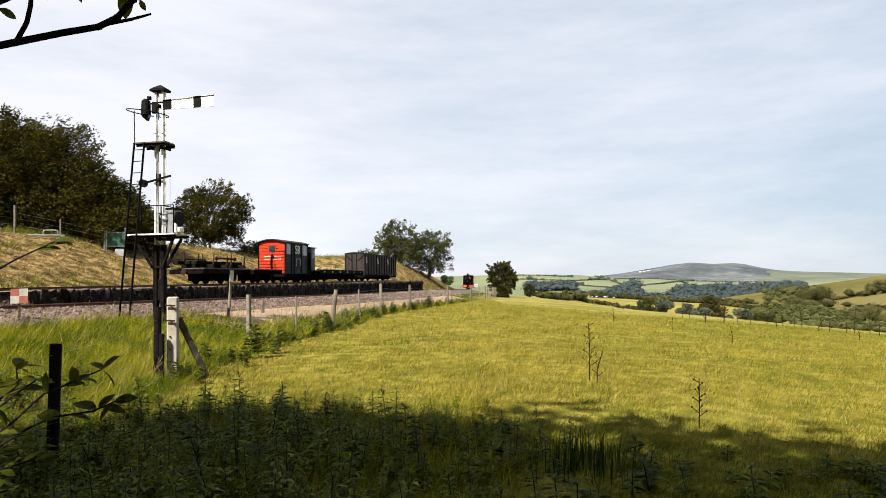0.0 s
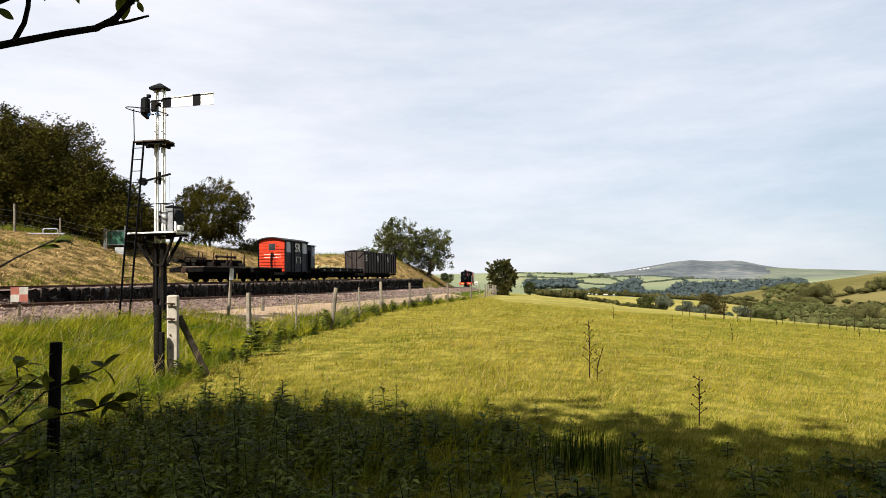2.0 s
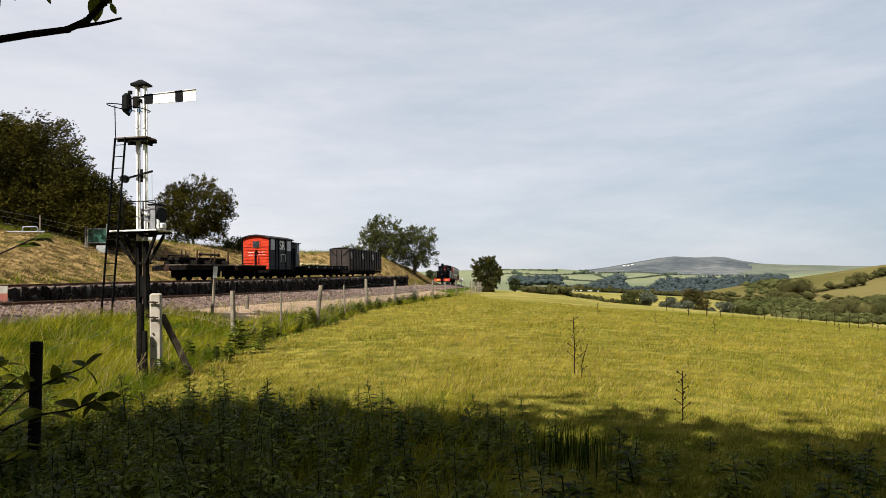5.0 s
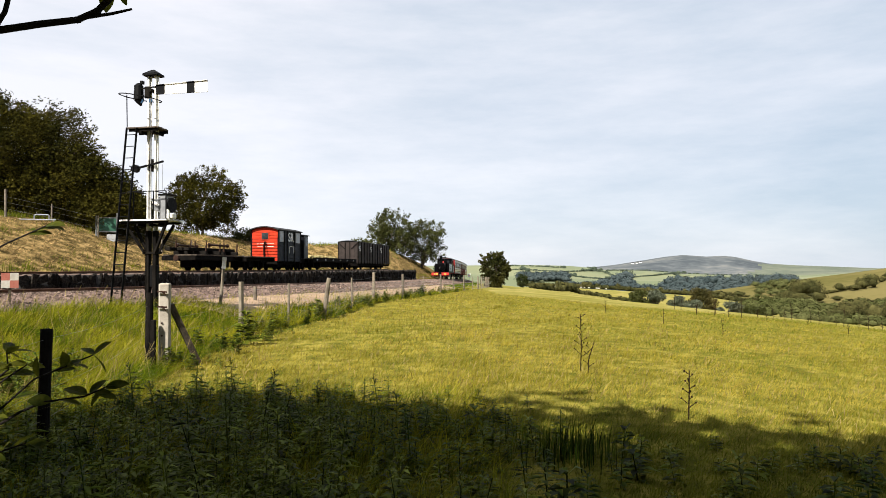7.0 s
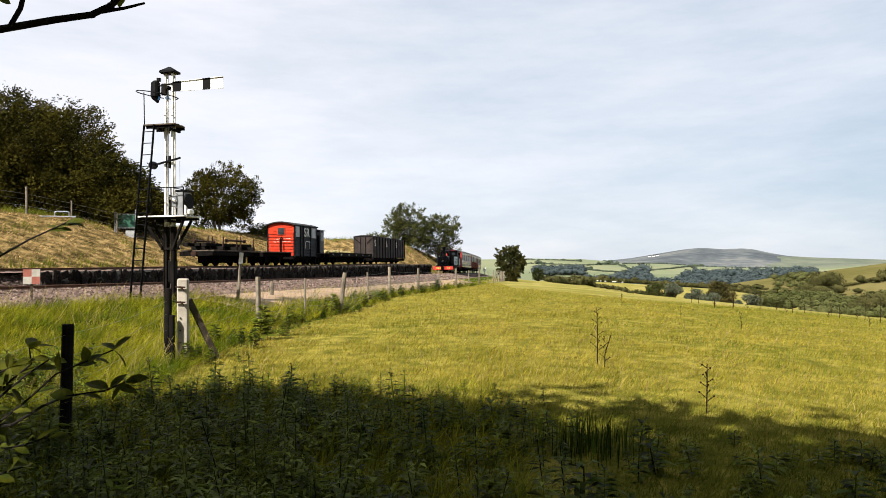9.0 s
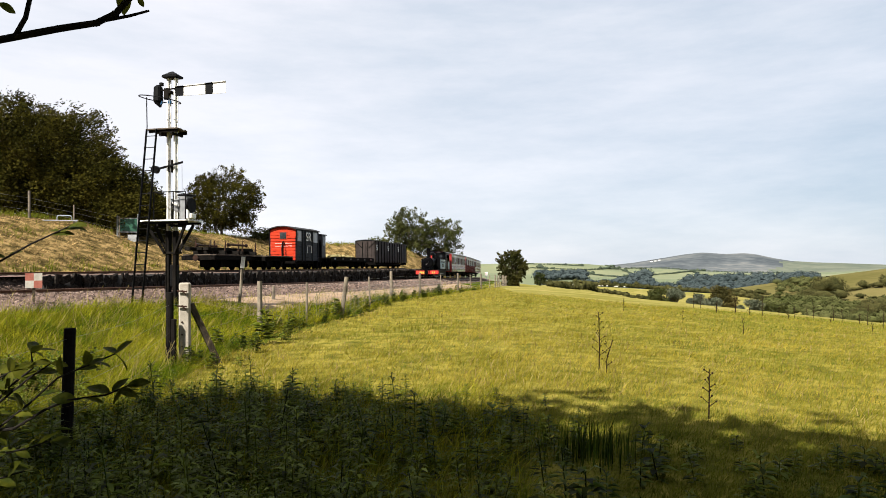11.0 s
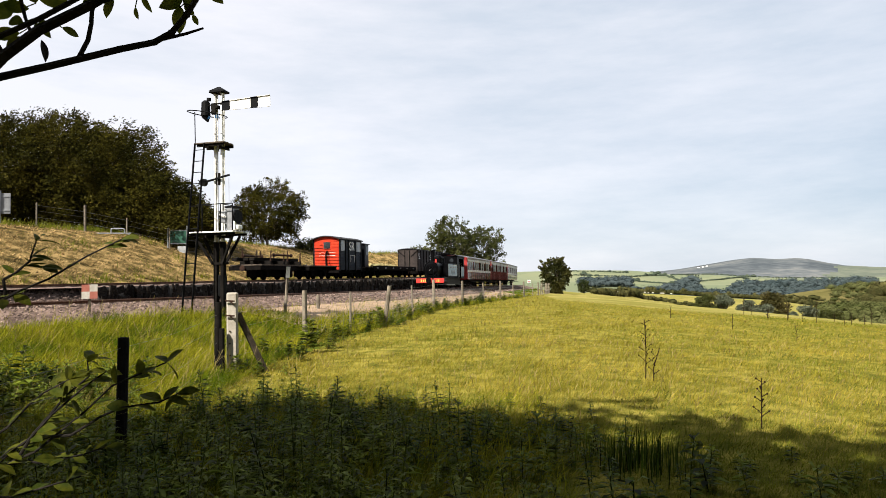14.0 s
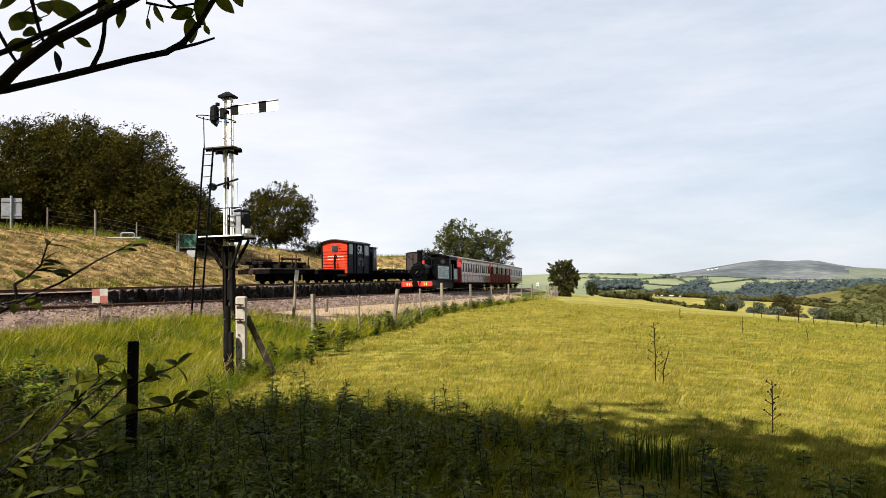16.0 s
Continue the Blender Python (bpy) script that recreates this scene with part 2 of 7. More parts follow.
def ground_z(x, y):
    x, y = np.atleast_1d(np.asarray(x, float)), np.atleast_1d(np.asarray(y, float))
    off = (x - line_x(y)) * 0.975
    rail = line_z(y)
    base = field_z(x, y)
    # verge rising from the field to the line
    bed = rail - 0.42
    k = smooth((6.5 - off) / 4.5)
    k = np.where(y > 30, smooth((4.5 - off) / 3.0), k)
    z = base * (1 - k) + bed * k
    z = z - 0.35 * smooth((2.3 - np.abs(off)) / 0.5) * (y < 190)
    # siding terrace behind its wall, and the bank above it
    terrace = smooth((72.5 - y) / 0.6) * smooth((y + 8) / 5)
    z = np.where(off < WALL_OFF - 0.45, bed + terrace * (SIDING_Z - 0.25 - bed) * smooth((-off + WALL_OFF - 0.3) / 1.2 + (y > 19) * 1.0), z)
    foot = 2.3 + 5.6 * smooth((78 - y) / 8)
    top = np.interp(y, [-40, 20, 45, 70, 90, 110, 135, 170], [5.0, 4.95, 4.75, 4.5, 4.2, 2.8, 0.4, -1.5])
    rise = np.maximum(-off - foot, 0)
    hump = top - np.where(terrace > 0.5, SIDING_Z - 0.16, bed)
    z = z + np.where(off < -foot, np.maximum(hump, 0) * (1 - np.maximum(0, 1 - (0.36 + 0.34 * smooth((y - 72) / 8)) * rise / np.maximum(hump, 0.3)) ** 1.25), 0)
    z = z + 0.02 * np.maximum(-off - 30, 0)
    # distance
    R = np.hypot(x, y)
    px = 784 + 1184 * np.where(y > 0, x / np.maximum(y, 1e-3), np.sign(x) * 50)
    px = np.clip(px, -3000, 3000)
    far = EYE + far_tan(px, R) * np.maximum(y, 0.45 * R)
    r0, r1 = np.log(np.interp(px, [880, 1020], [150, 55])), np.log(np.interp(px, [880, 1020], [300, 125]))
    w = smooth((np.log(np.maximum(R, 1)) - r0) / (r1 - r0))
    return z * (1 - w) + far * w


def gz(x, y):
    return float(ground_z(x, y)[0])


# the ground: one sheet in rings round the camera, out to the horizon
az = np.radians(np.concatenate([np.arange(-180, -40, 4), np.arange(-40, 40, 0.25), np.arange(40, 180.1, 4)]))
rings = np.concatenate([[0.001], np.geomspace(1.0, 4700, 290)])
A, RR = np.meshgrid(az, rings)
gx, gy = 0.2 + RR * np.sin(A), 0.1 + RR * np.cos(A)
gzz = ground_z(gx.ravel(), gy.ravel()).reshape(gx.shape)
rough = np.array([noise.noise((x * 0.9, y * 0.9, 0)) for x, y in zip(gx[:160].ravel(), gy[:160].ravel())]).reshape(gx[:160].shape)
gzz[:160] += 0.012 * rough
nr, na = gx.shape
i0 = (np.arange(nr - 1)[:, None] * na + np.arange(na - 1)[None, :]).ravel()
quads = np.stack([i0, i0 + 1, i0 + na + 1, i0 + na], 1)[:, ::-1]
cx, cy = (gx[:-1, :-1] + gx[1:, 1:]).ravel() / 2, (gy[:-1, :-1] + gy[1:, 1:]).ravel() / 2
coff, cR = (cx - line_x(cy)) * 0.975, np.hypot(cx, cy)
fence_side = coff - np.interp(cy, [0, 11, 20, 30, 60, 100], [8.5, 7.9, 6.6, 5.4, 3.9, 3.2])
slot = np.where(fence_side < 0, 1, 0)
slot = np.where((coff < WALL_OFF) & (cy < 125), 2, slot)
cpx = 784 + 1184 * np.where(cy > 0, cx / np.maximum(cy, 1e-3), np.sign(cx) * 50)
MEADOW_EDGE = ([800, 850, 890, 1130, 1300, 1568], [160, 75, 46, 36, 42, 46])   # where the rough grass ends and the smooth pasture begins
slot = np.where((cR > np.interp(cpx, *MEADOW_EDGE)) & (slot == 0), 3, slot)
slot = np.where((cR > 160) & (slot != 2), 3, slot)
verts = np.stack([gx.ravel(), gy.ravel(), gzz.ravel()], 1)
M_PARCELS = mat("hill_fields", (0.0542, 0.0723, 0.0188), (0.1084, 0.112, 0.0361), 0.004, 0.95, 0, 0, 0.05)
# each field of the far hills has its own tone of green
pn, pl = M_PARCELS.node_tree.nodes, M_PARCELS.node_tree.links
cells = pn.new("ShaderNodeTexVoronoi")
cells.inputs["Scale"].default_value = 0.0042
tone = pn.new("ShaderNodeValToRGB")
for e, c in zip(tone.color_ramp.elements, ((0.058, 0.078, 0.038, 1), (0.128, 0.132, 0.066, 1))):
    e.color = c
blend = pn.new("ShaderNodeMix")
blend.data_type, blend.inputs[0].default_value = "RGBA", 0.7
ptc = next(n for n in pn if n.type == "TEX_COORD")
pl.new(ptc.outputs["Object"], cells.inputs["Vector"])
pl.new(cells.outputs["Color"], tone.inputs[0])
pbs = pn["Principled BSDF"]
pl.new(pbs.inputs["Base Color"].links[0].from_socket, blend.inputs[6])
pl.new(tone.outputs[0], blend.inputs[7])
pl.new(blend.outputs[2], pbs.inputs["Base Color"])
# distance haze is mixed into the moor and plateau colours as blue-grey
M_MOOR = mat("hazed_moor", (0.044, 0.051, 0.057), (0.112, 0.114, 0.110), 0.0035, 1.0, 0, 0, 0.03, third=(0.070, 0.077, 0.081), spec=0.0)
M_PLATEAU = mat("hazed_plateau_pasture", (0.064, 0.076, 0.060), (0.104, 0.111, 0.084), 0.006, 1.0, 0, 0, 0.04, spec=0.0)
M_SPUR = mat("ripe_hay_field", (0.064, 0.058, 0.019), (0.098, 0.083, 0.032), 0.01, 1.0, 0, 0, 0.1, spec=0.0)
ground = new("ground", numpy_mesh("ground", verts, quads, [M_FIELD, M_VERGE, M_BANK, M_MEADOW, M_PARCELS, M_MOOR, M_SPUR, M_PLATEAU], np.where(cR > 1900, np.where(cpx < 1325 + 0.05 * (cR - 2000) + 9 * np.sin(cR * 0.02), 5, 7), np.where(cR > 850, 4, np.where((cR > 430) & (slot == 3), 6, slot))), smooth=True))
tagged(ground, "rough summer pasture falling away to a valley and moorland hills", "ground", kind="structure")


# ---------------------------------------------------------------- railway: bed, rails, sleepers, wall
def ribbon(name, ys, offs, zf, material, label, category):
    """A strip along the line: offs and heights across, at every y."""
    vs, n = [], len(offs)
    for y in ys:
        m = line_pose(float(y), 0, 0.0)
        for k, o in enumerate(offs):
            p = m @ Vector((o, 0, 0))
            vs.append((p.x, p.y, zf(float(y), k)))
    i = (np.arange(len(ys) - 1)[:, None] * n + np.arange(n - 1)[None, :]).ravel()
    q = np.stack([i, i + 1, i + n + 1, i + n], 1)
    return tagged(new(name, numpy_mesh(name, np.array(vs), q, [material])), label, category, kind="structure")


YS = np.concatenate([np.arange(-14, 100, 0.5), np.arange(100, 190, 2.0)])
bedz = [-0.55, -0.40, -0.115, -0.10, -0.10, -0.115, -0.40, -0.6]
ribbon("track_bed", YS, [-2.1, -1.7, -0.95, -0.4, 0.4, 0.95, 1.9, 2.6], lambda y, k: float(line_z(y)) + bedz[k] + 0.02 * noise.noise((y * 2, k, 0)), M_BALLAST, "grey-pink stone ballast bed of the running line", "track bed")
sz = [-0.12, -0.12, -0.105, -0.105, -0.13, -0.3]
ribbon("siding_bed", np.arange(-8, 72.4, 0.5), [-2.45, -3.4, -4.4, -6.0, -7.0, -8.3][::-1], lambda y, k: SIDING_Z + sz[::-1][k] + 0.015 * noise.noise((y * 2, k, 5)), M_BALLAST, "ballast of the siding behind its stone wall", "track bed")
ribbon("dirt_strip", np.arange(19.5, 60, 0.5), [2.3, 3.0, 4.2, 4.9], lambda y, k: gz(float(line_x(y)) + [2.3, 3.0, 4.2, 4.9][k], y) + (0.03, 0.06, 0.05, -0.05)[k], M_DIRT, "dry bare soil beside the ballast", "soil")


ribbon("siding_shoulder", np.arange(-8, 20.1, 0.5), [-3.3, -2.7, -1.9], lambda y, k: (SIDING_Z - 0.13, SIDING_Z - 0.2, float(line_z(y)) - 0.3)[k] + 0.02 * noise.noise((y * 2, k, 8)), M_BALLAST, "ballast slope between siding and running line", "track bed")


def rail_line(name, y0, y1, off, z=None, step=1.0):
    vs, sec = [], [(-0.04, -0.1), (0.04, -0.1), (0.04, -0.085), (0.012, -0.075), (0.012, -0.03), (0.028, -0.022), (0.028, 0), (-0.028, 0), (-0.028, -0.022), (-0.012, -0.03), (-0.012, -0.075), (-0.04, -0.085)]
    ys = np.arange(y0, y1 + 0.01, step)
    for y in ys:
        m = line_pose(float(y), 0, float(line_z(y)) if z is None else z)
        vs += [tuple(m @ Vector((off + a, 0, b))) for a, b in sec]
    n = len(sec)
    q = [[j * n + i, j * n + (i + 1) % n, (j + 1) * n + (i + 1) % n, (j + 1) * n + i] for j in range(len(ys) - 1) for i in range(n)]
    return new(name, numpy_mesh(name, np.array(vs), np.array(q), [M_RAIL]))


main_track = empty("railway_track", pose(0, 0, 0), "narrow-gauge running line on wooden sleepers in ballast", "railway track", kind="structure")
siding_track = empty("siding_track", pose(0, 0, 0), "rusty narrow-gauge siding on the walled terrace", "railway track", kind="structure")
for o in (-0.31, 0.31):
    rail_line("rail", -14, 185, o).parent = main_track
    rail_line("rail", -8, 71, SIDING + o, SIDING_Z).parent = siding_track
sl = bm_new()
box(sl, -0.68, 0.68, -0.1, 0.1, -0.2, -0.095)
sleeper_mesh = bpy.data.meshes.new("sleeper")
sl.to_mesh(sleeper_mesh)
sl.free()
sleeper_mesh.materials.append(M_SLEEPER)
for i in range(130):
    y = 8 + i * 0.75
    s = new("sleeper", sleeper_mesh)
    s.parent, s.matrix_world = main_track, line_pose(y) @ pose(0, 0, 0, 0, 0, random.uniform(-2, 2))
    if y < 71:
        s = new("sleeper", sleeper_mesh)
        s.parent, s.matrix_world = siding_track, line_pose(y, SIDING, SIDING_Z) @ pose(random.uniform(-0.06, 0.06), 0, 0.01, 0, 0, random.uniform(-3, 3))

wall = empty("siding_wall", pose(0, 0, 0), "low dark rubble-stone retaining wall along the siding, toned for shade", "stone wall", kind="structure")
core = []
ys = np.arange(19.5, 72.51, 0.5)
for y in ys:
    m = line_pose(float(y), 0, 0.0)
    zb = float(line_z(y)) - 0.6
    core += [tuple(m @ Vector((o, 0, 0)) + Vector((0, 0, z))) for o, z in ((WALL_OFF - 0.03, zb), (WALL_OFF - 0.03, SIDING_Z - 0.12), (WALL_OFF - 0.45, SIDING_Z - 0.12), (WALL_OFF - 0.45, zb))]
q = [[j * 4 + i, j * 4 + (i + 1) % 4, (j + 1) * 4 + (i + 1) % 4, (j + 1) * 4 + i] for j in range(len(ys) - 1) for i in range(4)]
q += [[0, 1, 2, 3], [len(core) - 4 + i for i in (3, 2, 1, 0)]]
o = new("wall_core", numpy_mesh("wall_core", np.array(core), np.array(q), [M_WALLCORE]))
o.parent = wall


# stones of the wall, set on edge and leaning
def slab(rng):
    bm = bm_new()
    box(bm, -0.05, 0.0, -0.5, 0.5, -0.5, 0.5)
    for v in bm.verts:
        v.co += Vector((rng.uniform(-0.03, 0.05), rng.uniform(-0.2, 0.2), rng.uniform(-0.2, 0.2)))
    me = bpy.data.meshes.new("stone")
    bm.to_mesh(me)
    bm.free()
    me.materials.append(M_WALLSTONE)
    return me


wr = random.Random(5)
slabs = [slab(wr) for _ in range(12)]
rest_v, rest_q, y, count = [], [], 19.6, 0
while y < 72.4:
    zb, zt = float(line_z(y)) - 0.5, SIDING_Z - 0.11
    rows_n = 3 if y < 40 else 4
    step = wr.uniform(0.14, 0.38)
    for k in range(rows_n):
        hgt = (zt - zb) / rows_n
        m = line_pose(y + wr.uniform(-0.03, 0.03), WALL_OFF, 0) @ pose(wr.uniform(-0.02, 0.08), 0, zb + hgt * (k + 0.5) + wr.uniform(-0.04, 0.04), wr.uniform(-35, 35), 0, 0) @ Matrix.Diagonal((1, step * wr.uniform(0.7, 1.15), hgt * wr.uniform(0.7, 1.15), 1))
        me = wr.choice(slabs)
        if count < 300:
            s = new("stone", me)
            s.parent, s.matrix_world = wall, m
            count += 1
        else:
            b = len(rest_v)
            rest_v += [tuple(m @ v.co) for v in me.vertices]
            rest_q += [[b + i for i in p.vertices] for p in me.polygons]
    y += step
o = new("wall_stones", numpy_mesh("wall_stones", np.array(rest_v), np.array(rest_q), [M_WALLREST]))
o.parent = wall
tagged(o, kind="stuff")


# ---------------------------------------------------------------- trees
def leaf_cloud(rng, centres, radii, count, size, droop=0.0):
    """Loose leaves (folded quads) round many clump centres: corners and faces."""
    pick = rng.integers(0, len(centres), count)
    d = rng.normal(size=(count, 3))
    d /= np.linalg.norm(d, axis=1)[:, None]
    c = centres[pick] + d * (radii[pick] * rng.random(count) ** 0.45)[:, None] * np.array([1, 1, 0.75])
    u = rng.normal(size=(count, 3))
    u[:, 2] -= droop
    u /= np.linalg.norm(u, axis=1)[:, None]
    w = np.cross(u, rng.normal(size=(count, 3)))
    w /= np.linalg.norm(w, axis=1)[:, None]
    s = (size * rng.uniform(0.6, 1.4, count))[:, None]
    v = np.stack([c - u * s, c + w * s * 0.42, c + u * s, c - w * s * 0.42], 1).reshape(-1, 3)
    return v, np.arange(count * 4).reshape(-1, 4)


def limb(bm, pts, r0, r1, seg=6):
    for i in range(len(pts) - 1):
        a, b = i / (len(pts) - 1), (i + 1) / (len(pts) - 1)
        rod(bm, pts[i], pts[i + 1], r0 + (r1 - r0) * a, r0 + (r1 - r0) * b, seg)


def tree(name, x, y, h, w, label, material, seed, leaves=14000, leaf=0.11, limbs=9, stem=0.22, lean=(0.0, 0.0), low=0.3, clump=0.16, sink=0.15, stems=1, group="", gaps=()):
    """A trunk with forked limbs and a crown of loose leaf clumps, leaning with the wind."""
    rng = np.random.default_rng(seed)
    root = empty(name, pose(x, y, gz(x, y) - sink), label, "tree", group)
    bm = bm_new()
    tips = []
    for st in range(stems):
        sx, sy = rng.uniform(-0.25, 0.25, 2) * w * (stems > 1)
        fork = h * stem * rng.uniform(0.85, 1.2)
        top = np.array([sx * 1.3 + lean[0] * 0.3, sy * 1.3, fork])
        limb(bm, [(sx, sy, 0), tuple(np.array([sx * 1.1, sy, fork * 0.5])), tuple(top)], h * 0.03 / stems ** 0.5, h * 0.022 / stems ** 0.5, 8)
        for i in range(max(3, limbs // stems)):
            a = rng.uniform(0, 2 * math.pi)
            reach, up = w * 0.5 * rng.uniform(0.25, 1.0), rng.uniform(low, 1.0)
            reach *= math.sqrt(max(0.08, 1 - (max(up - 0.55, 0) / 0.5) ** 2))
            end = np.array([math.cos(a) * reach + lean[0] * up, math.sin(a) * reach + lean[1] * up, h * up * 0.94])
            mid = top * 0.45 + end * 0.55 + np.array([0, 0, 0.08 * h])
            limb(bm, [tuple(top), tuple(mid), tuple(end)], h * 0.014, h * 0.003, 5)
            tips += [end, mid * 0.4 + end * 0.6]
            for j in range(4):
                e2 = mid * 0.5 + end * 0.5 + rng.normal(size=3) * w * np.array([0.13, 0.13, 0.08])
                limb(bm, [tuple(mid), tuple(e2)], h * 0.006, h * 0.002, 4)
                tips.append(e2)
    part("trunk", bm, M_BARK, root)
    tips = np.array(tips)
    tips[:, 2] = np.clip(tips[:, 2], h * low * 0.8, h)
    more = tips[rng.integers(0, len(tips), len(tips) * 2)] + rng.normal(size=(len(tips) * 2, 3)) * w * 0.07
    cen = np.concatenate([tips, more])
    rad = w * clump * rng.uniform(0.35, 1.0, len(cen))
    v, f = leaf_cloud(rng, cen, rad, leaves, leaf)
    for aim, radius in gaps:
        v, f = dapple(v, f, root, aim, radius)
    o = new("crown", numpy_mesh("crown", v, f, [material]))
    o.parent = root
    return root


def domed_tree(name, x, y, cx, rx, cz, rz, label, material, seed, sprays=900, per=46, leaf=0.085, spray=0.75, wind=(0.6, 0.1, 0.15), ry=None, group="", stems=2, hollow=0.45, spread=0.11, skirt=0.0):
    """A tree whose crown is a dome of leafy sprays swept by the wind; cx, cz: the dome's middle, rx, rz: its half width and height (heights above sea of the field)."""
    rng = np.random.default_rng(seed)
    base = gz(x, y) - 0.15
    root = empty(name, pose(x, y, base), label, "tree", group)
    ry = ry or rx
    mid = np.array([cx - x, 0.0, cz - base])
    d = rng.normal(size=(sprays, 3))
    d /= np.linalg.norm(d, axis=1)[:, None]
    deep = hollow + (1 - hollow) * rng.random(sprays) ** 0.55
    bump = 1 + 0.14 * np.sin(d[:, 0] * 6 + seed) * np.cos(d[:, 2] * 5 + seed * 2) + 0.05 * rng.normal(size=sprays)
    c = mid + d * np.array([rx, ry, rz]) * (deep * bump)[:, None]
    low = rng.random(sprays) < skirt
    c[low] = np.array([mid[0], 0, 0.3]) + np.stack([d[low, 0] * rx * 0.72, d[low, 1] * ry * 0.5, rng.random(low.sum()) * mid[2]], 1)
    way = d * 0.75 + np.array(wind) + rng.normal(size=(sprays, 3)) * 0.25
    way /= np.linalg.norm(way, axis=1)[:, None]
    long = spray * rng.uniform(0.5, 1.3, sprays)
    bm = bm_new()
    for st in range(stems):
        sx = rng.uniform(-0.3, 0.3) * rx * (stems > 1)
        fork = np.array([mid[0] * 0.5 + sx, rng.uniform(-0.2, 0.2), max(0.5, mid[2] - rz * 0.75)])
        limb(bm, [(sx * 0.6, 0, 0), tuple(fork * [0.9, 1, 0.5]), tuple(fork)], 0.05 * rz, 0.038 * rz, 8)
        for i in rng.integers(0, sprays, 26 // stems + 4):
            knee = fork * 0.5 + c[i] * 0.5 + np.array([0, 0, 0.1 * rz])
            limb(bm, [tuple(fork), tuple(knee), tuple(c[i])], 0.018 * rz, 0.005 * rz, 5)
    part("trunk", bm, M_BARK, root)
    n = sprays * per
    pick = np.repeat(np.arange(sprays), per)
    u = rng.random(n)
    pos = c[pick] + way[pick] * ((u - 0.35) * long[pick])[:, None] + rng.normal(size=(n, 3)) * (spread * (1.25 - u))[:, None] * spray * 1.5
    pos[:, 2] -= 0.10 * u * u * spray
    ax = way[pick] + rng.normal(size=(n, 3)) * 0.55
    ax /= np.linalg.norm(ax, axis=1)[:, None]
    w = np.cross(ax, rng.normal(size=(n, 3)))
    w /= np.linalg.norm(w, axis=1)[:, None]
    q = (leaf * rng.uniform(0.6, 1.4, n))[:, None]
    v = np.stack([pos - ax * q, pos + w * q * 0.45, pos + ax * q, pos - w * q * 0.45], 1).reshape(-1, 3)
    o = new("crown", numpy_mesh("crown", v, np.arange(n * 4).reshape(-1, 4), [material]))
    o.parent = root
    return root


domed_tree("hawthorn_tree", 7.25, 84, 7.3, 1.75, 1.35, 2.3, "dense dark green hawthorn standing alone by the field fence", M_BRONZEDARK, 3, 420, 46, 0.10, 0.6, (0.1, 0, 0.1), stems=2)
domed_tree("thorn_tree", 24.0, 188, 24.0, 1.6, gz(24, 188) + 1.9, 1.6, "small dark thorn tree out in the pasture", M_LEAFDARK, 4, 120, 30, 0.2, 0.7, (0.1, 0, 0.1), stems=1)
domed_tree("ash_tree", -6.0, 92, -6.2, 3.4, 6.2, 3.4, "broad green open-crowned tree on the railway bank", M_LEAFPALE, 5, 270, 56, 0.12, 1.0, (0.2, 0, 0.15), group="trees on the railway bank", hollow=0.2, spread=0.17)
domed_tree("ash_tree", -2.4, 96, -1.9, 3.4, 5.4, 3.4, "wind-leaning open-crowned tree on the railway bank", M_LEAFPALE, 6, 210, 56, 0.12, 1.0, (0.35, 0, 0.1), group="trees on the railway bank", hollow=0.2, spread=0.17)
domed_tree("beech_tree", -20.1, 58, -20.0, 3.25, 7.55, 2.65, "rounded green tree at the top of the bank", M_LEAF, 7, 1000, 40, 0.075, 0.6, (0.3, 0, 0.1), hollow=0.4, spread=0.17, skirt=0.1)


def dome(bm, c, r, h, seg=14, rings=6):
    """A rounded cap or dome standing on c."""
    bmesh.ops.create_uvsphere(bm, u_segments=seg, v_segments=rings, radius=1, matrix=Matrix.Translation(c) @ Matrix.Diagonal((r, r, h, 1)))
    return bm


def arc_roof(bm, half, y0, y1, z, rise, thick, n=10):
    """A curved wagon roof between y0 and y1."""
    a = [(half * (2 * i / n - 1), z + rise * (1 - (2 * i / n - 1) ** 2)) for i in range(n + 1)]
    rows = [[bm.verts.new((x, y, zz + d)) for x, zz in a] for y, d in ((y0, 0), (y1, 0), (y1, -thick), (y0, -thick))]
    for k in range(4):
        p, q = rows[k], rows[(k + 1) % 4]
        for i in range(n):
            bm.faces.new((p[i], p[i + 1], q[i + 1], q[i]))
    for e in (0, n):
        bm.faces.new([rows[k][e] for k in range(4)])
    bmesh.ops.recalc_face_normals(bm, faces=bm.faces)
    return bm


def lettering(text, size, m, parent, material, name="lettering"):
    c = bpy.data.curves.new(name, "FONT")
    c.body, c.size, c.extrude, c.align_x = text, size, 0.006, "CENTER"
    tmp = bpy.data.objects.new("tmp", c)
    scene.collection.objects.link(tmp)
    me = bpy.data.meshes.new_from_object(tmp.evaluated_get(bpy.context.evaluated_depsgraph_get()))
    bpy.data.objects.remove(tmp)
    me.materials.clear()
    me.materials.append(material)
    o = new(name, me)
    o.parent, o.matrix_local = parent, m
    return o


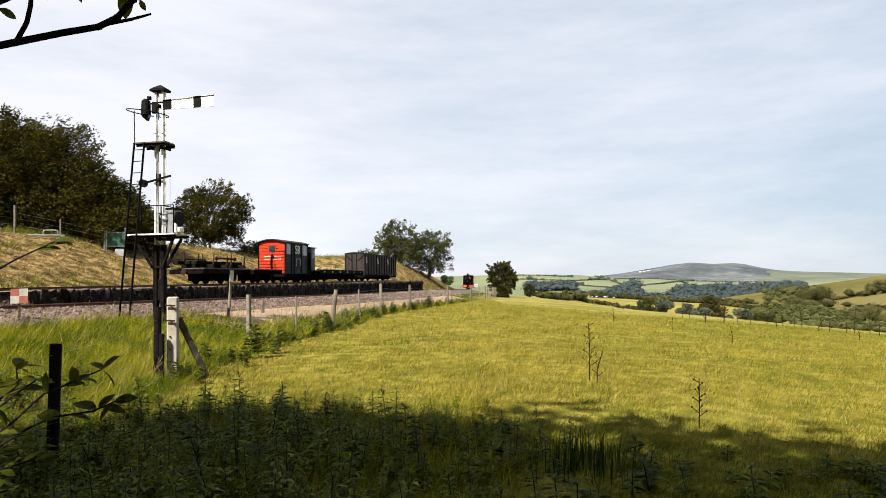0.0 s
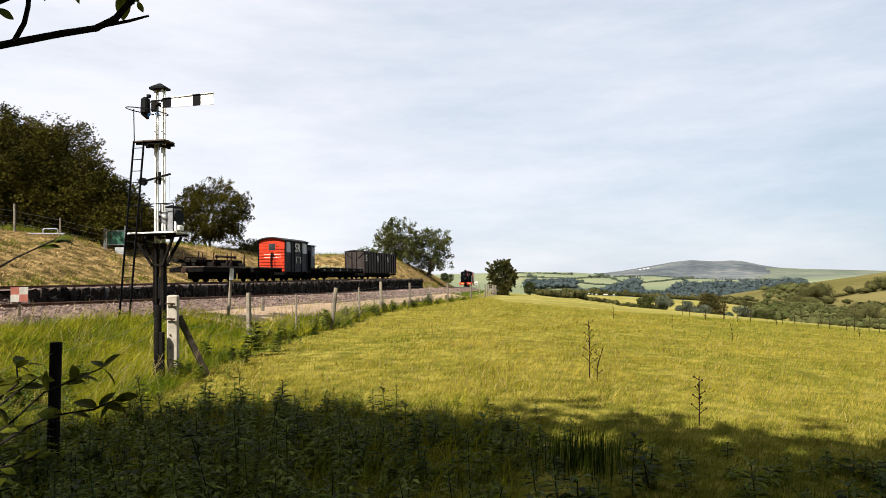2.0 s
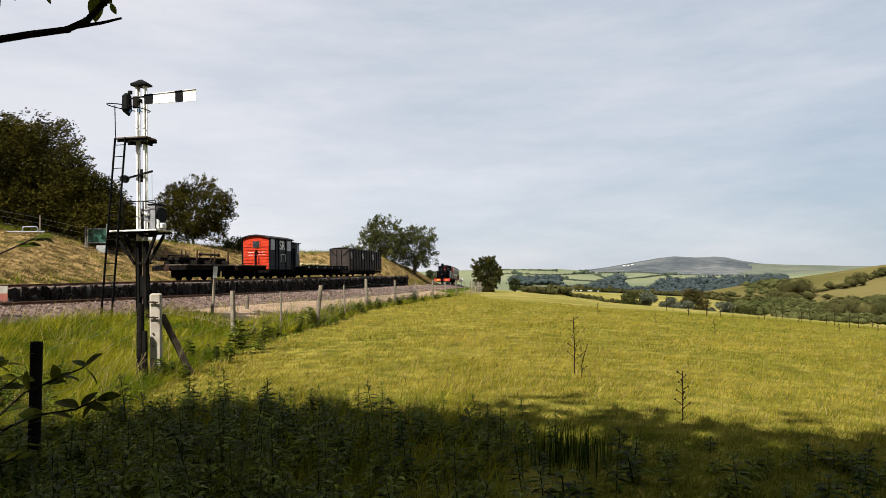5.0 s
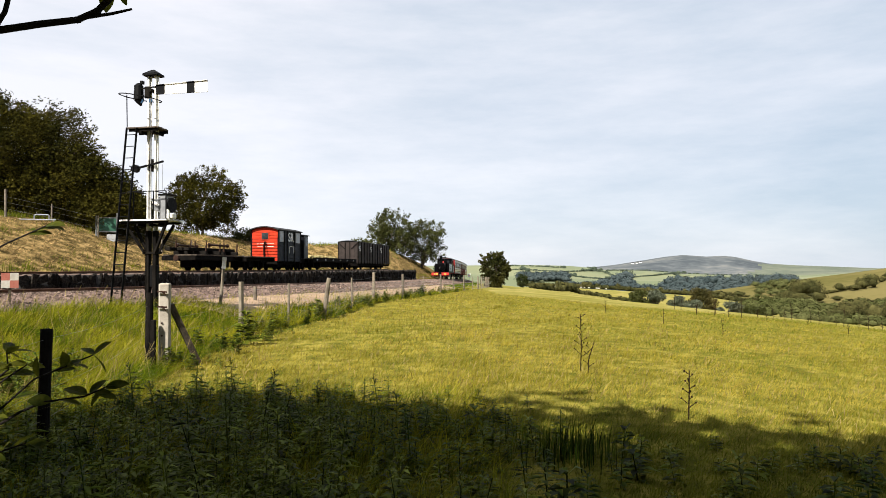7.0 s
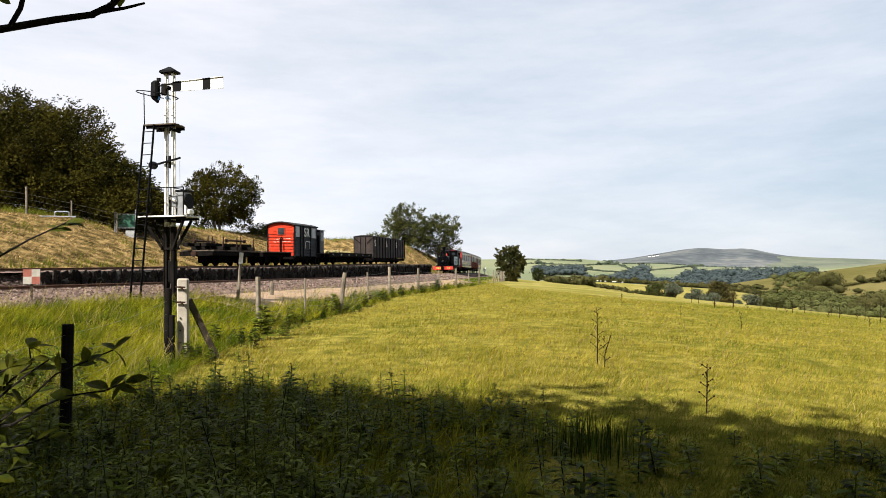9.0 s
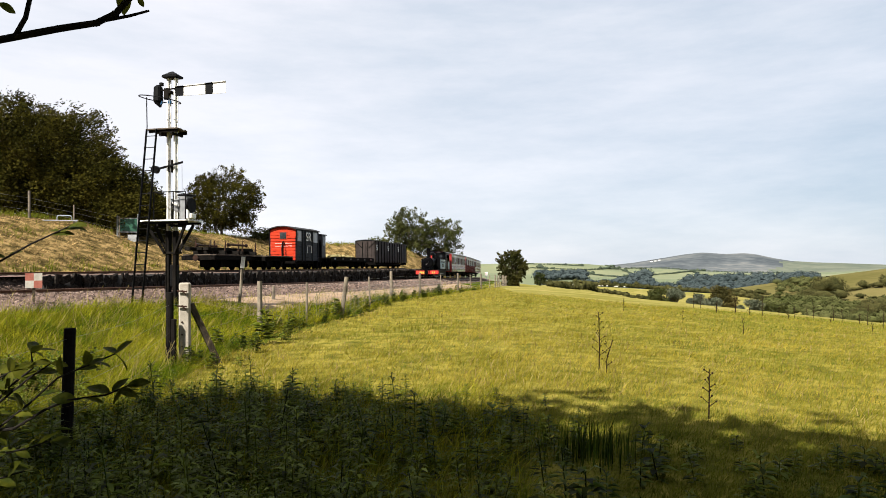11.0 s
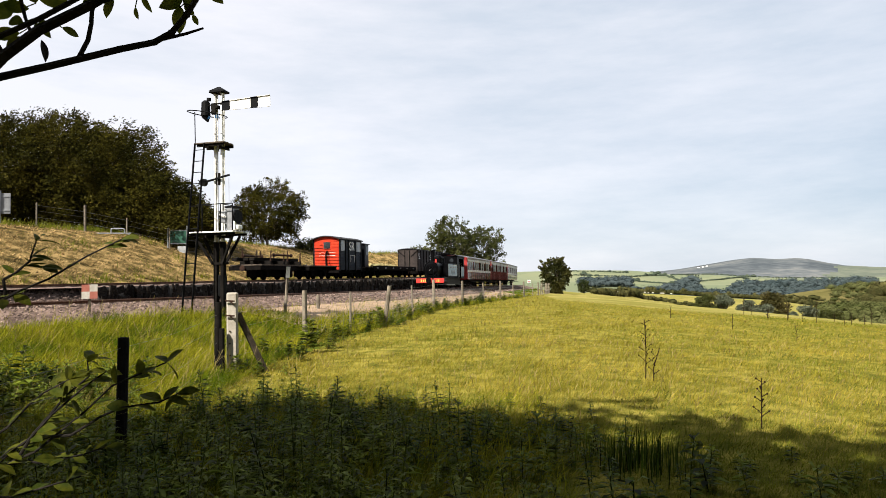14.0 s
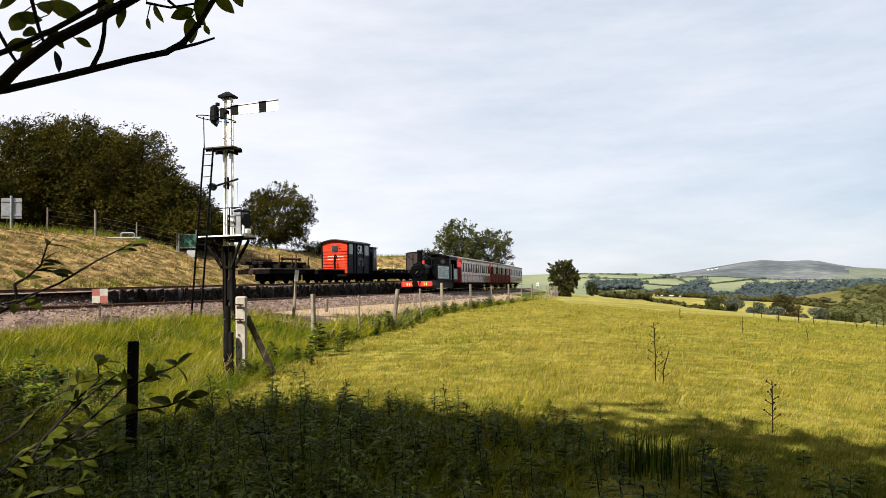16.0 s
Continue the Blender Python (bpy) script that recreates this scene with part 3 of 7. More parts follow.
M_RED = mat("red_paint", (0.24, 0.014, 0.004), (0.33, 0.028, 0.008), 5, 0.7, 0, 0.2, 40, spec=0.12)
M_BEAM = mat("buffer_beam_red", (0.3251, 0.0108, 0.0081), (0.3901, 0.0217, 0.0136), 3, 0.4, 0, 0.05, 40)
M_GREY = mat("wagon_grey_paint", (0.0080, 0.0105, 0.0150), (0.016, 0.0195, 0.026), 2, 0.5, 0, 0.15, 40, spec=0.1)
M_BROWN = mat("wagon_brown_paint", (0.0130, 0.0092, 0.0078), (0.026, 0.0185, 0.0160), 2, 0.65, 0, 0.2, 40, spec=0.18)
M_ROOF = mat("roof_felt", (0.0102, 0.0102, 0.0106), (0.0204, 0.0204, 0.0204), 3, 0.8, 0, 0.2, 30, spec=0.18)
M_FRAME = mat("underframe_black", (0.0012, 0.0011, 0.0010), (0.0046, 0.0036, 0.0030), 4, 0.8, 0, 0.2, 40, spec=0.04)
M_RUST = mat("rusty_iron", (0.0107, 0.0046, 0.0028), (0.0306, 0.0137, 0.0076), 4, 0.9, 0.1, 0.3, 50, spec=0.18)
M_DECK = mat("grey_timber_deck", (0.028, 0.0217, 0.0166), (0.0663, 0.051, 0.0383), 4, 0.9, 0, 0.4, 50, spec=0.18)
M_LETTER = mat("white_lettering", (0.646, 0.646, 0.629), (0.697, 0.697, 0.68), 4, 0.6, 0, 0, 40)
M_YELLOW = mat("yellow_lettering", (0.6375, 0.3825, 0.0255), (0.7225, 0.4675, 0.0425), 4, 0.5, 0, 0, 40)
M_LOCO = mat("loco_black_enamel", (0.0010, 0.0010, 0.0012), (0.0024, 0.0024, 0.0027), 3, 0.35, 0, 0.05, 40, spec=0.035)
# side panels: the grey-blue sky they reflect is put into the colour
M_LOCOGREY = mat("loco_lined_sky_grey", (0.1262, 0.2066, 0.2499), (0.195, 0.2892, 0.3436), 2, 0.35, 0, 0.05, 40)
M_STEEL = mat("oily_steel", (0.153, 0.1445, 0.136), (0.2975, 0.289, 0.2805), 5, 0.4, 0.8, 0.1, 60)
M_ENDRED = mat("carriage_end_red", (0.17, 0.0102, 0.0102), (0.238, 0.017, 0.0153), 2, 0.4, 0, 0.05, 30)
M_CRIMSON = mat("carriage_crimson", (0.050, 0.009, 0.007), (0.085, 0.015, 0.011), 2, 0.7, 0, 0.05, 30, spec=0.02)
M_CRIMSONGLOSS = mat("varnished_crimson", (0.085, 0.014, 0.012), (0.13, 0.022, 0.018), 2, 0.2, 0, 0.0, 30, spec=0.45)
M_CRIMSONGLOSS.node_tree.nodes["Principled BSDF"].inputs["Coat Weight"].default_value = 1.0
M_CRIMSONGLOSS.node_tree.nodes["Principled BSDF"].inputs["Coat IOR"].default_value = 1.6
M_CREAM = mat("carriage_cream", (0.391, 0.3655, 0.323), (0.493, 0.4675, 0.425), 2, 0.3, 0, 0.05, 30)
M_CARROOF = mat("carriage_roof_grey", (0.051, 0.051, 0.0535), (0.0867, 0.0867, 0.0892), 2, 0.7, 0, 0.1, 30)
M_GLASS = mat("dark_window_glass", (0.0102, 0.0119, 0.0136), (0.0255, 0.0281, 0.0306), 2, 0.06, 0, 0, 30)
M_PANE = mat("pale_window_pane", (0.1224, 0.1224, 0.1163), (0.2081, 0.2081, 0.202), 2, 0.15, 0, 0, 30)
M_NAVY = mat("navy_cab_paint", (0.0026, 0.003, 0.0047), (0.0064, 0.0072, 0.0106), 2, 0.35, 0, 0.05, 30, spec=0.18)
M_GREEN = mat("green_sign_paint", (0.0041, 0.0434, 0.0229), (0.0102, 0.0663, 0.0357), 3, 0.5, 0, 0.05, 40)
M_FADEDRED = mat("faded_red_paint", (0.221, 0.0595, 0.0382), (0.289, 0.0935, 0.0638), 6, 0.7, 0, 0.1, 40)
M_FADEDWHITE = mat("faded_white_paint", (0.289, 0.2635, 0.221), (0.391, 0.3655, 0.3145), 6, 0.7, 0, 0.1, 40)
M_GALV = mat("galvanised_steel", (0.1396, 0.1432, 0.1469), (0.213, 0.2167, 0.2203), 4, 0.45, 0.5, 0.1, 50)
M_BLUEGLASS = mat("blue_spectacle_glass", (0.003, 0.025, 0.060), (0.006, 0.042, 0.095), 3, 0.1, 0, 0, 30)


# ---------------------------------------------------------------- the semaphore signal
def semaphore_signal(x, y):
    base = gz(x, y)
    root = empty("semaphore_signal", pose(x, y, base, 0, 0, -11), "tall white semaphore signal of two posts with platforms and ladder", "railway signal")
    top = 7.02 - base
    for dx in (-0.105, 0.105):
        bm = bm_new()
        for w, d in ((0.055, 0.14), (0.13, 0.035)):
            box(bm, dx - w / 2, dx + w / 2, -d / 2, d / 2, 2.02, top - 0.16, bevel=0.008)
        part("upper_post", bm, M_WHITE, root, "white-painted weathered steel post")
        bm = bm_new()
        box(bm, dx - 0.055, dx + 0.055, -0.075, 0.075, -0.3, 2.02, bevel=0.012)
        part("lower_post", bm, M_TAR, root, "black tarred lower post")
    bm = bm_new()
    box(bm, -0.23, 0.23, -0.16, 0.16, top - 0.16, top - 0.10, bevel=0.01)
    r = bmesh.ops.create_cone(bm, cap_ends=True, segments=4, radius1=0.30, radius2=0.05, depth=0.12, matrix=Matrix.Translation((0, 0, top - 0.04)) @ Matrix.Diagonal((1, 0.75, 1, 1)) @ Matrix.Rotation(radians(45), 4, "Z"))
    part("cap", bm, M_BLACK, root, "black pyramid cap")
    # arm, seen from behind: white with black ends and band
    za = top - 0.56
    arm = new("arm")
    arm.parent, arm.matrix_local = root, pose(0.16, -0.12, za, 0, -1.0, 0)
    for x0, x1, m, n in ((0.0, 0.26, M_BLACK, "arm_root"), (0.26, 0.90, M_WHITE, "arm_blade"), (0.90, 1.13, M_BLACK, "arm_band"), (1.13, 1.50, M_WHITE, "arm_tip")):
        bm = bm_new()
        h0, h1 = 0.125 + 0.02 * x0, 0.125 + 0.02 * x1
        vs = [bm.verts.new((xx, yy, s * (h1 if xx == x1 else h0))) for xx in (x0, x1) for yy in (0, 0.012) for s in (-1, 1)]
        bmesh.ops.convex_hull(bm, input=vs)
        for s in (-1, 1):
            bar(bm, (x0, -0.012, s * h0), (x1, -0.012, s * h1), 0.03, 0.014)
        part(n, bm, m, arm)
    # lamp with spectacle
    bm = bm_new()
    rod(bm, (-0.40, -0.05, za - 0.22), (-0.40, -0.05, za + 0.16), 0.13, 0.115, 12)
    rod(bm, (-0.40, -0.05, za + 0.16), (-0.40, -0.05, za + 0.22), 0.115, 0.05, 12)
    rod(bm, (-0.30, -0.05, za + 0.2), (-0.30, -0.05, za + 0.28), 0.06, 0.06, 10)
    rod(bm, (-0.40, -0.05, za - 0.22), (-0.33, -0.05, za - 0.38), 0.12, 0.03, 8)
    part("signal_lamp", bm, M_BLACK, root, "black signal lamp")
    bm = bm_new()
    box(bm, -0.21, -0.05, -0.10, -0.04, za - 0.2, za + 0.12, bevel=0.02)
    rod(bm, (-0.3, -0.08, za + 0.06), (0.14, -0.08, za + 0.1), 0.022)
    rod(bm, (0.0, -0.16, za), (0.0, 0.1, za), 0.05, 0.05, 10)
    part("pivot_bracket", bm, M_TAR, root)
    for xx in (-0.30, -0.03):
        bm = bm_new()
        rod(bm, (xx, -0.09, za - 0.27), (xx, -0.06, za - 0.27), 0.055, 0.055, 12)
        part("spectacle_glass", bm, M_BLUEGLASS, root, "blue spectacle glass")
    # safety hoop and its stay
    bm = bm_new()
    ring = [(-0.28 + 0.57 * math.cos(a), -0.15 + 0.42 * math.sin(a), za - 0.20 - 0.10 * math.cos(a)) for a in np.linspace(0, 2 * math.pi, 29)]
    for p, q in zip(ring, ring[1:]):
        rod(bm, p, q, 0.014, 0.014, 6)
    part("safety_hoop", bm, M_BLACK, root)
    bm = bm_new()
    rod(bm, (-0.63, -0.2, top - 1.62), (-0.65, -0.2, za - 0.12), 0.014, 0.014, 6)
    part("hoop_stay", bm, M_BLACK, root)
    bm = bm_new()
    rod(bm, (-0.02, -0.1, za - 0.2), (0.03, -0.1, 2.2), 0.012, 0.012, 6)
    rod(bm, (0.36, -0.1, 4.45 - base), (0.37, -0.1, 2.7 - base + 0.8), 0.006, 0.006, 5)
    part("pull_rod", bm, M_GALV, root)
    # platforms
    zu, zl = top - 1.62, 2.93 - base
    for z, x0, x1, d, n in ((zu, -0.58, 0.34, 0.55, 5), (zl, -0.72, 0.72, 0.75, 7)):
        plat = new("platform")
        plat.parent = root
        w = d / n
        for i in range(n):
            bm = bm_new()
            box(bm, x0 + random.uniform(-0.02, 0.02), x1 + random.uniform(-0.03, 0.03), -d * 0.6 + i * w + 0.006, -d * 0.6 + (i + 1) * w - 0.006, z, z + 0.04, bevel=0.006)
            part("plank", bm, M_WHITE if z == zl else M_DECK, plat)
        bm = bm_new()
        for yy in (-d * 0.5, d * 0.3):
            box(bm, x0 + 0.05, x1 - 0.03, yy, yy + 0.05, z - 0.065, z - 0.004)
        for xx in (-0.19, 0.14):
            box(bm, xx, xx + 0.05, -d * 0.55, d * 0.38, z - 0.13, z - 0.07)
        part("platform_beam", bm, M_TAR, plat)
    for sx, xb in ((1, 0.16), (-1, -0.16)):
        for yy in (-0.28, 0.1):
            bm = bm_new()
            bar(bm, (sx * 0.58, yy, zl - 0.08), (xb, yy * 0.4, zl - 0.82), 0.05, 0.07)
            part("brace", bm, M_TAR, root)
    bm = bm_new()
    box(bm, -0.22, 0.42 * 0.55, -0.1, 0.1, zl - 0.86, zl - 0.80)
    part("collar", bm, M_TAR, root)
    # handrail and signal motor on the lower platform
    for p in ((-0.28, -0.4), (0.3, -0.4), (0.3, 0.18), (0.66, -0.4)):
        bm = bm_new()
        rod(bm, (p[0], p[1], zl), (p[0], p[1], zl + 0.78), 0.016, 0.016, 6)
        part("rail_post", bm, M_BLACK, root)
    bm = bm_new()
    for a, b in (((-0.45, -0.4), (0.66, -0.4)), ((0.3, -0.4), (0.3, 0.18)), ((-0.28, -0.4), (-0.28, 0.18))):
        rod(bm, (*a, zl + 0.78), (*b, zl + 0.78), 0.014, 0.014, 6)
    part("handrail", bm, M_BLACK, root)
    bm = bm_new()
    box(bm, 0.34, 0.56, -0.22, 0.12, zl + 0.04, zl + 0.70, bevel=0.03)
    box(bm, 0.15, 0.32, -0.2, 0.05, zl + 0.28, zl + 0.6, bevel=0.02)
    part("motor_case", bm, M_GALV, root, "grey signal motor case")
    bm = bm_new()
    rod(bm, (0.62, -0.16, zl + 0.42), (0.70, -0.16, zl + 0.42), 0.2, 0.2, 16)
    box(bm, 0.30, 0.64, -0.24, 0.14, zl + 0.68, zl + 0.73, bevel=0.015)
    part("motor_wheel", bm, M_BLACK, root)
    bm = bm_new()
    box(bm, 0.60, 0.78, -0.3, -0.1, zl + 0.06, zl + 0.2, bevel=0.02)
    part("junction_box", bm, M_WHITE, root)
    bm = bm_new()
    rod(bm, (0.2, -0.26, zl + 0.5), (0.36, -0.26, zl + 0.42), 0.04, 0.03, 8)
    part("motor_crank", bm, M_WHITE, root)
    bm = bm_new()
    rod(bm, (0.62, -0.28, zl + 0.42), (0.68, -0.28, zl + 0.1), 0.05, 0.03, 8)
    part("motor_linkage", bm, M_WHITE, root)
    # balance lever
    zb = 4.45 - base
    bm = bm_new()
    bar(bm, (-0.55, -0.13, zb - 0.12), (0.40, -0.13, zb + 0.08), 0.035, 0.05)
    part("balance_lever", bm, M_BLACK, root)
    bm = bm_new()
    rod(bm, (-0.42, -0.19, zb - 0.09), (-0.42, -0.07, zb - 0.09), 0.105, 0.105, 14)
    part("balance_weight", bm, M_BLACK, root)
    bm = bm_new()
    box(bm, -0.07, 0.07, -0.1, 0.1, zb - 0.16, zb + 0.16, bevel=0.015)
    part("lever_bracket", bm, M_TAR, root)
    bm = bm_new()
    box(bm, -0.04, 0.17, -0.06, 0.10, zl - 1.75, zl - 1.15, bevel=0.02)
    part("relay_case", bm, M_BLACK, root)
    # ladder
    ladder = new("ladder")
    ladder.parent = root
    a, b = Vector((-0.40, -0.33, zu + 0.02)), Vector((-0.52, -0.75, 0.05))
    for s in (-0.15, 0.15):
        bm = bm_new()
        bar(bm, a + Vector((s, 0, 0)), b + Vector((s, 0, 0)), 0.02, 0.05)
        part("stringer", bm, M_BLACK, ladder)
    for i in range(15):
        p = a.lerp(b, (i + 0.6) / 15)
        bm = bm_new()
        rod(bm, p - Vector((0.15, 0, 0)), p + Vector((0.15, 0, 0)), 0.011, 0.011, 6)
        part("rung", bm, M_BLACK, ladder)
    return root


semaphore_signal(-7.62, 18.0)


# ---------------------------------------------------------------- fences
def fence_post(x, y, h, r, material, parent, lean=(0, 0), name="post", square=False):
    z = gz(x, y)
    bm = bm_new()
    p, q = (0, 0, -0.25), (lean[0], lean[1], h)
    if square:
        box(bm, -r, r, -r, r, -0.25, h, bevel=0.012)
    else:
        rod(bm, p, q, r * 1.05, r * 0.95, 10)
    for v in bm.verts:
        v.co += Vector((random.uniform(-1, 1), random.uniform(-1, 1), random.uniform(-1, 1))) * r * 0.08
    o = part(name, bm, material, parent)
    o.location = (x, y, z)
    return Vector((x, y, z)), Vector(q)


def strands(posts, heights, parent, r=0.0016):
    for h in heights:
        bm = bm_new()
        for (p, q), (p2, q2) in zip(posts, posts[1:]):
            a, b = p + q * (h / q.z), p2 + q2 * (h / q2.z)
            far = max(1.0, a.length / 12)
            for i in range(4):
                t0, t1 = i / 4, (i + 1) / 4
                c, d = a.lerp(b, t0), a.lerp(b, t1)
                c.z -= 0.05 * 4 * t0 * (1 - t0)
                d.z -= 0.05 * 4 * t1 * (1 - t1)
                rod(bm, c, d, r * far, r * far, 4)
        part("wire", bm, M_WIRE, parent)


def fence_x(y):
    return float(np.interp(y, [16, 20, 28, 60, 84], [-4.65, -3.4, -2.62, 3.5, 6.6]))


fence = empty("field_fence", pose(0, 0, 0), "wire stock fence on weathered wooden posts along the railway", "fence")
line_posts = []
for y, kind in ((16, 1), (18.1, 0), (20, 2), (24, 0), (28, 1), (33, 1), (38, 0), (43, 1), (48, 0), (53, 1), (58, 0), (63, 1), (66, 0), (69, 1), (72, 0), (75, 1), (77, 1), (79, 0), (81, 1), (83, 1)):
    lean = {0: (random.uniform(-0.05, 0.05), 0), 1: (random.uniform(-0.03, 0.03), 0), 2: (0.20, -0.05)}[kind]
    line_posts.append(fence_post(fence_x(y), y, 1.22 if kind else 1.12, 0.062 if kind else 0.032, M_POSTWOOD, fence, lean, "post" if kind else "stake"))
strands(line_posts, (0.12, 0.25, 0.38, 0.52, 0.66, 0.82, 1.05), fence)
bm = bm_new()
for (p, q), (p2, q2) in zip(line_posts[:6], line_posts[1:7]):
    n = int((p2 - p).length / 0.17)
    for i in range(1, n):
        a = p.lerp(p2, i / n)
        rod(bm, a + Vector((0, 0, 0.1)), a + Vector((0, 0, 0.82)), 0.0018 * p.length / 12, None, 4)
part("stock_netting", bm, M_WIRE, fence)

corner = empty("straining_post", pose(-4.34, 10.75, gz(-4.34, 10.75), 0, 0, 14), "weathered concrete straining post with bolts and a timber strut", "fence post")
bm = bm_new()
box(bm, -0.085, 0.085, -0.085, 0.085, -0.3, 1.35, bevel=0.022)
part("concrete_post", bm, M_CONCRETE, corner)
for z in (1.22, 0.98, 0.72, 0.52, 0.33, 0.17):
    bm = bm_new()
    rod(bm, (-0.03, -0.1, z), (-0.03, -0.07, z), 0.014, None, 6)
    if z > 0.9:
        rod(bm, (-0.10, -0.12, z), (0.05, -0.12, z - 0.01), 0.013, None, 6)
        rod(bm, (-0.02, -0.12, z), (0.03, -0.12, z - 0.06), 0.01, None, 6)
    part("eye_bolt", bm, M_RUST, corner)
bm = bm_new()
bar(bm, (0.08, 0.05, 1.0), (0.52, 0.25, -0.05), 0.085, 0.085)
part("strut", bm, M_OLDWOOD, corner)
old = empty("wooden_gatepost", pose(-4.53, 10.6, gz(-4.53, 10.6)), "round dark wooden post beside the concrete post", "fence post")
bm = bm_new()
rod(bm, (0, 0, -0.3), (0.01, 0, 1.2), 0.062, 0.055, 12)
part("pole", bm, M_TAR, old)
bm = bm_new()
box(bm, 0.065, 0.13, -0.1, -0.02, -0.3, 0.78, bevel=0.01)
part("sawn_stub", bm, M_TAR, old)
near_fence = empty("near_fence", pose(0, 0, 0), "old fence post with sagging plain wires in long grass", "fence")
np_ = [fence_post(-3.10, 2.2, 1.1, 0.065, M_OLDWOOD, near_fence), fence_post(-3.44, 5.9, 1.09, 0.05, M_TAR, near_fence, (0.03, 0)), (Vector((-4.53, 10.6, gz(-4.53, 10.6))), Vector((0, 0, 1.18)))]
strands(np_, (0.3, 0.55, 0.8, 1.0), near_fence, 0.0013)
strands([np_[2], line_posts[0]], (0.25, 0.5, 0.75, 1.0), near_fence)


# white-topped marker stake, low stub and the chequered board by the line
stake = empty("marker_stake", pose(-6.45, 20, gz(-6.45, 20)), "leaning stake with a white plate beside the ballast", "marker post")
bm = bm_new()
rod(bm, (0, 0, -0.2), (0.13, 0, 1.42), 0.05, 0.045, 8)
part("pole", bm, M_POSTWOOD, stake)
bm = bm_new()
box(bm, -0.06, 0.06, -0.07, -0.05, 1.12, 1.46, m=pose(0.03, 0, 0, 0, 5, 0), bevel=0.004)
part("plate", bm, M_WHITE, stake, "white marker plate")
stub = empty("post_stub", pose(-6.05, 22.4, gz(-6.05, 22.4)), "short weathered wooden stub beside the ballast", "post")
bm = bm_new()
rod(bm, (0, 0, -0.2), (0, 0, 0.5), 0.06, 0.055, 8)
part("pole", bm, M_POSTWOOD, stub)
board = empty("chequered_board", pose(-9.75, 15.4, gz(-9.75, 15.4), 0, 0, 30), "red and white quartered warning board near the rails", "sign")
bz = 1.42 - gz(-9.75, 15.4)
bm = bm_new()
box(bm, -0.03, 0.03, 0.01, 0.05, -0.3, bz + 0.1)
part("stake", bm, M_OLDWOOD, board)
for i in (0, 1):
    for j in (0, 1):
        bm = bm_new()
        box(bm, -0.17 + 0.17 * i, 0.17 * i, -0.012, 0.006, bz - 0.17 + 0.17 * j, bz + 0.17 * j)
        part("quarter", bm, M_FADEDRED if i != j else M_FADEDWHITE, board)


# ---------------------------------------------------------------- wagons in the siding
def wheelset(parent, y, r=0.27, name="wheelset", gauge=0.31):
    bm = bm_new()
    for s in (-1, 1):
        rod(bm, (s * gauge - 0.05 * s, 0, 0), (s * gauge + 0.03 * s, 0, 0), r, None, 18)
        rod(bm, (s * gauge - 0.06 * s, 0, 0), (s * gauge - 0.04 * s, 0, 0), r + 0.025, None, 18)
        for a in range(6):
            c, d = math.cos(a * math.pi / 3), math.sin(a * math.pi / 3)
            rod(bm, (s * (gauge + 0.035), 0.04 * c, 0.04 * d), (s * (gauge + 0.035), r * 0.85 * c, r * 0.85 * d), 0.02, None, 4)
    rod(bm, (-0.45, 0, 0), (0.45, 0, 0), 0.04, None, 8)
    o = part(name, bm, M_FRAME, parent)
    o.location = (0, y, r)
    return o


def underframe(root, y0, y1, axles, z=0.72, r=0.27):
    bm = bm_new()
    for s in (-1, 1):
        box(bm, s * 0.55 - 0.05, s * 0.55 + 0.05, y0, y1, z - 0.2, z)
        for y in axles:
            box(bm, s * 0.5 - 0.06, s * 0.5 + 0.06, y - 0.12, y + 0.12, 0.16, z - 0.18, bevel=0.02)
            bar(bm, (s * 0.52, y - 0.4, z - 0.2), (s * 0.52, y, 0.45), 0.06, 0.05)
            bar(bm, (s * 0.52, y + 0.4, z - 0.2), (s * 0.52, y, 0.45), 0.06, 0.05)
    for y in (y0, y1):
        box(bm, -0.85, 0.85, y - 0.06, y + 0.06, z - 0.22, z)
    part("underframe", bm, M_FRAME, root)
    # plain blocks stand for brake gear, added to darken the view beneath the wagon
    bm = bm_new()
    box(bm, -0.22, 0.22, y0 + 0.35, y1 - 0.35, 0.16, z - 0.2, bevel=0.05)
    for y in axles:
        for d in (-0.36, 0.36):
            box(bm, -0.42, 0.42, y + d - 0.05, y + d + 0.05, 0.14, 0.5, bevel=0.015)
    part("underframe_fill", bm, M_FRAME, root, "black blocks standing for brake gear, darkening the gap under the frame")
    for y, s in ((y0, -1), (y1, 1)):
        bm = bm_new()
        rod(bm, (0, y, z - 0.12), (0, y + s * 0.28, z - 0.12), 0.05, None, 8)
        rod(bm, (0, y + s * 0.28, z - 0.12), (0, y + s * 0.32, z - 0.12), 0.15, None, 12)
        part("coupler", bm, M_RUST, root)
    for y in axles:
        wheelset(root, y, r)


def wagon_at(name, y0, y1, label, category="railway wagon"):
    yc = (y0 + y1) / 2
    return empty(name, line_pose(yc, SIDING, SIDING_Z), label, category, "wagons in the siding"), (y1 - y0) / 2


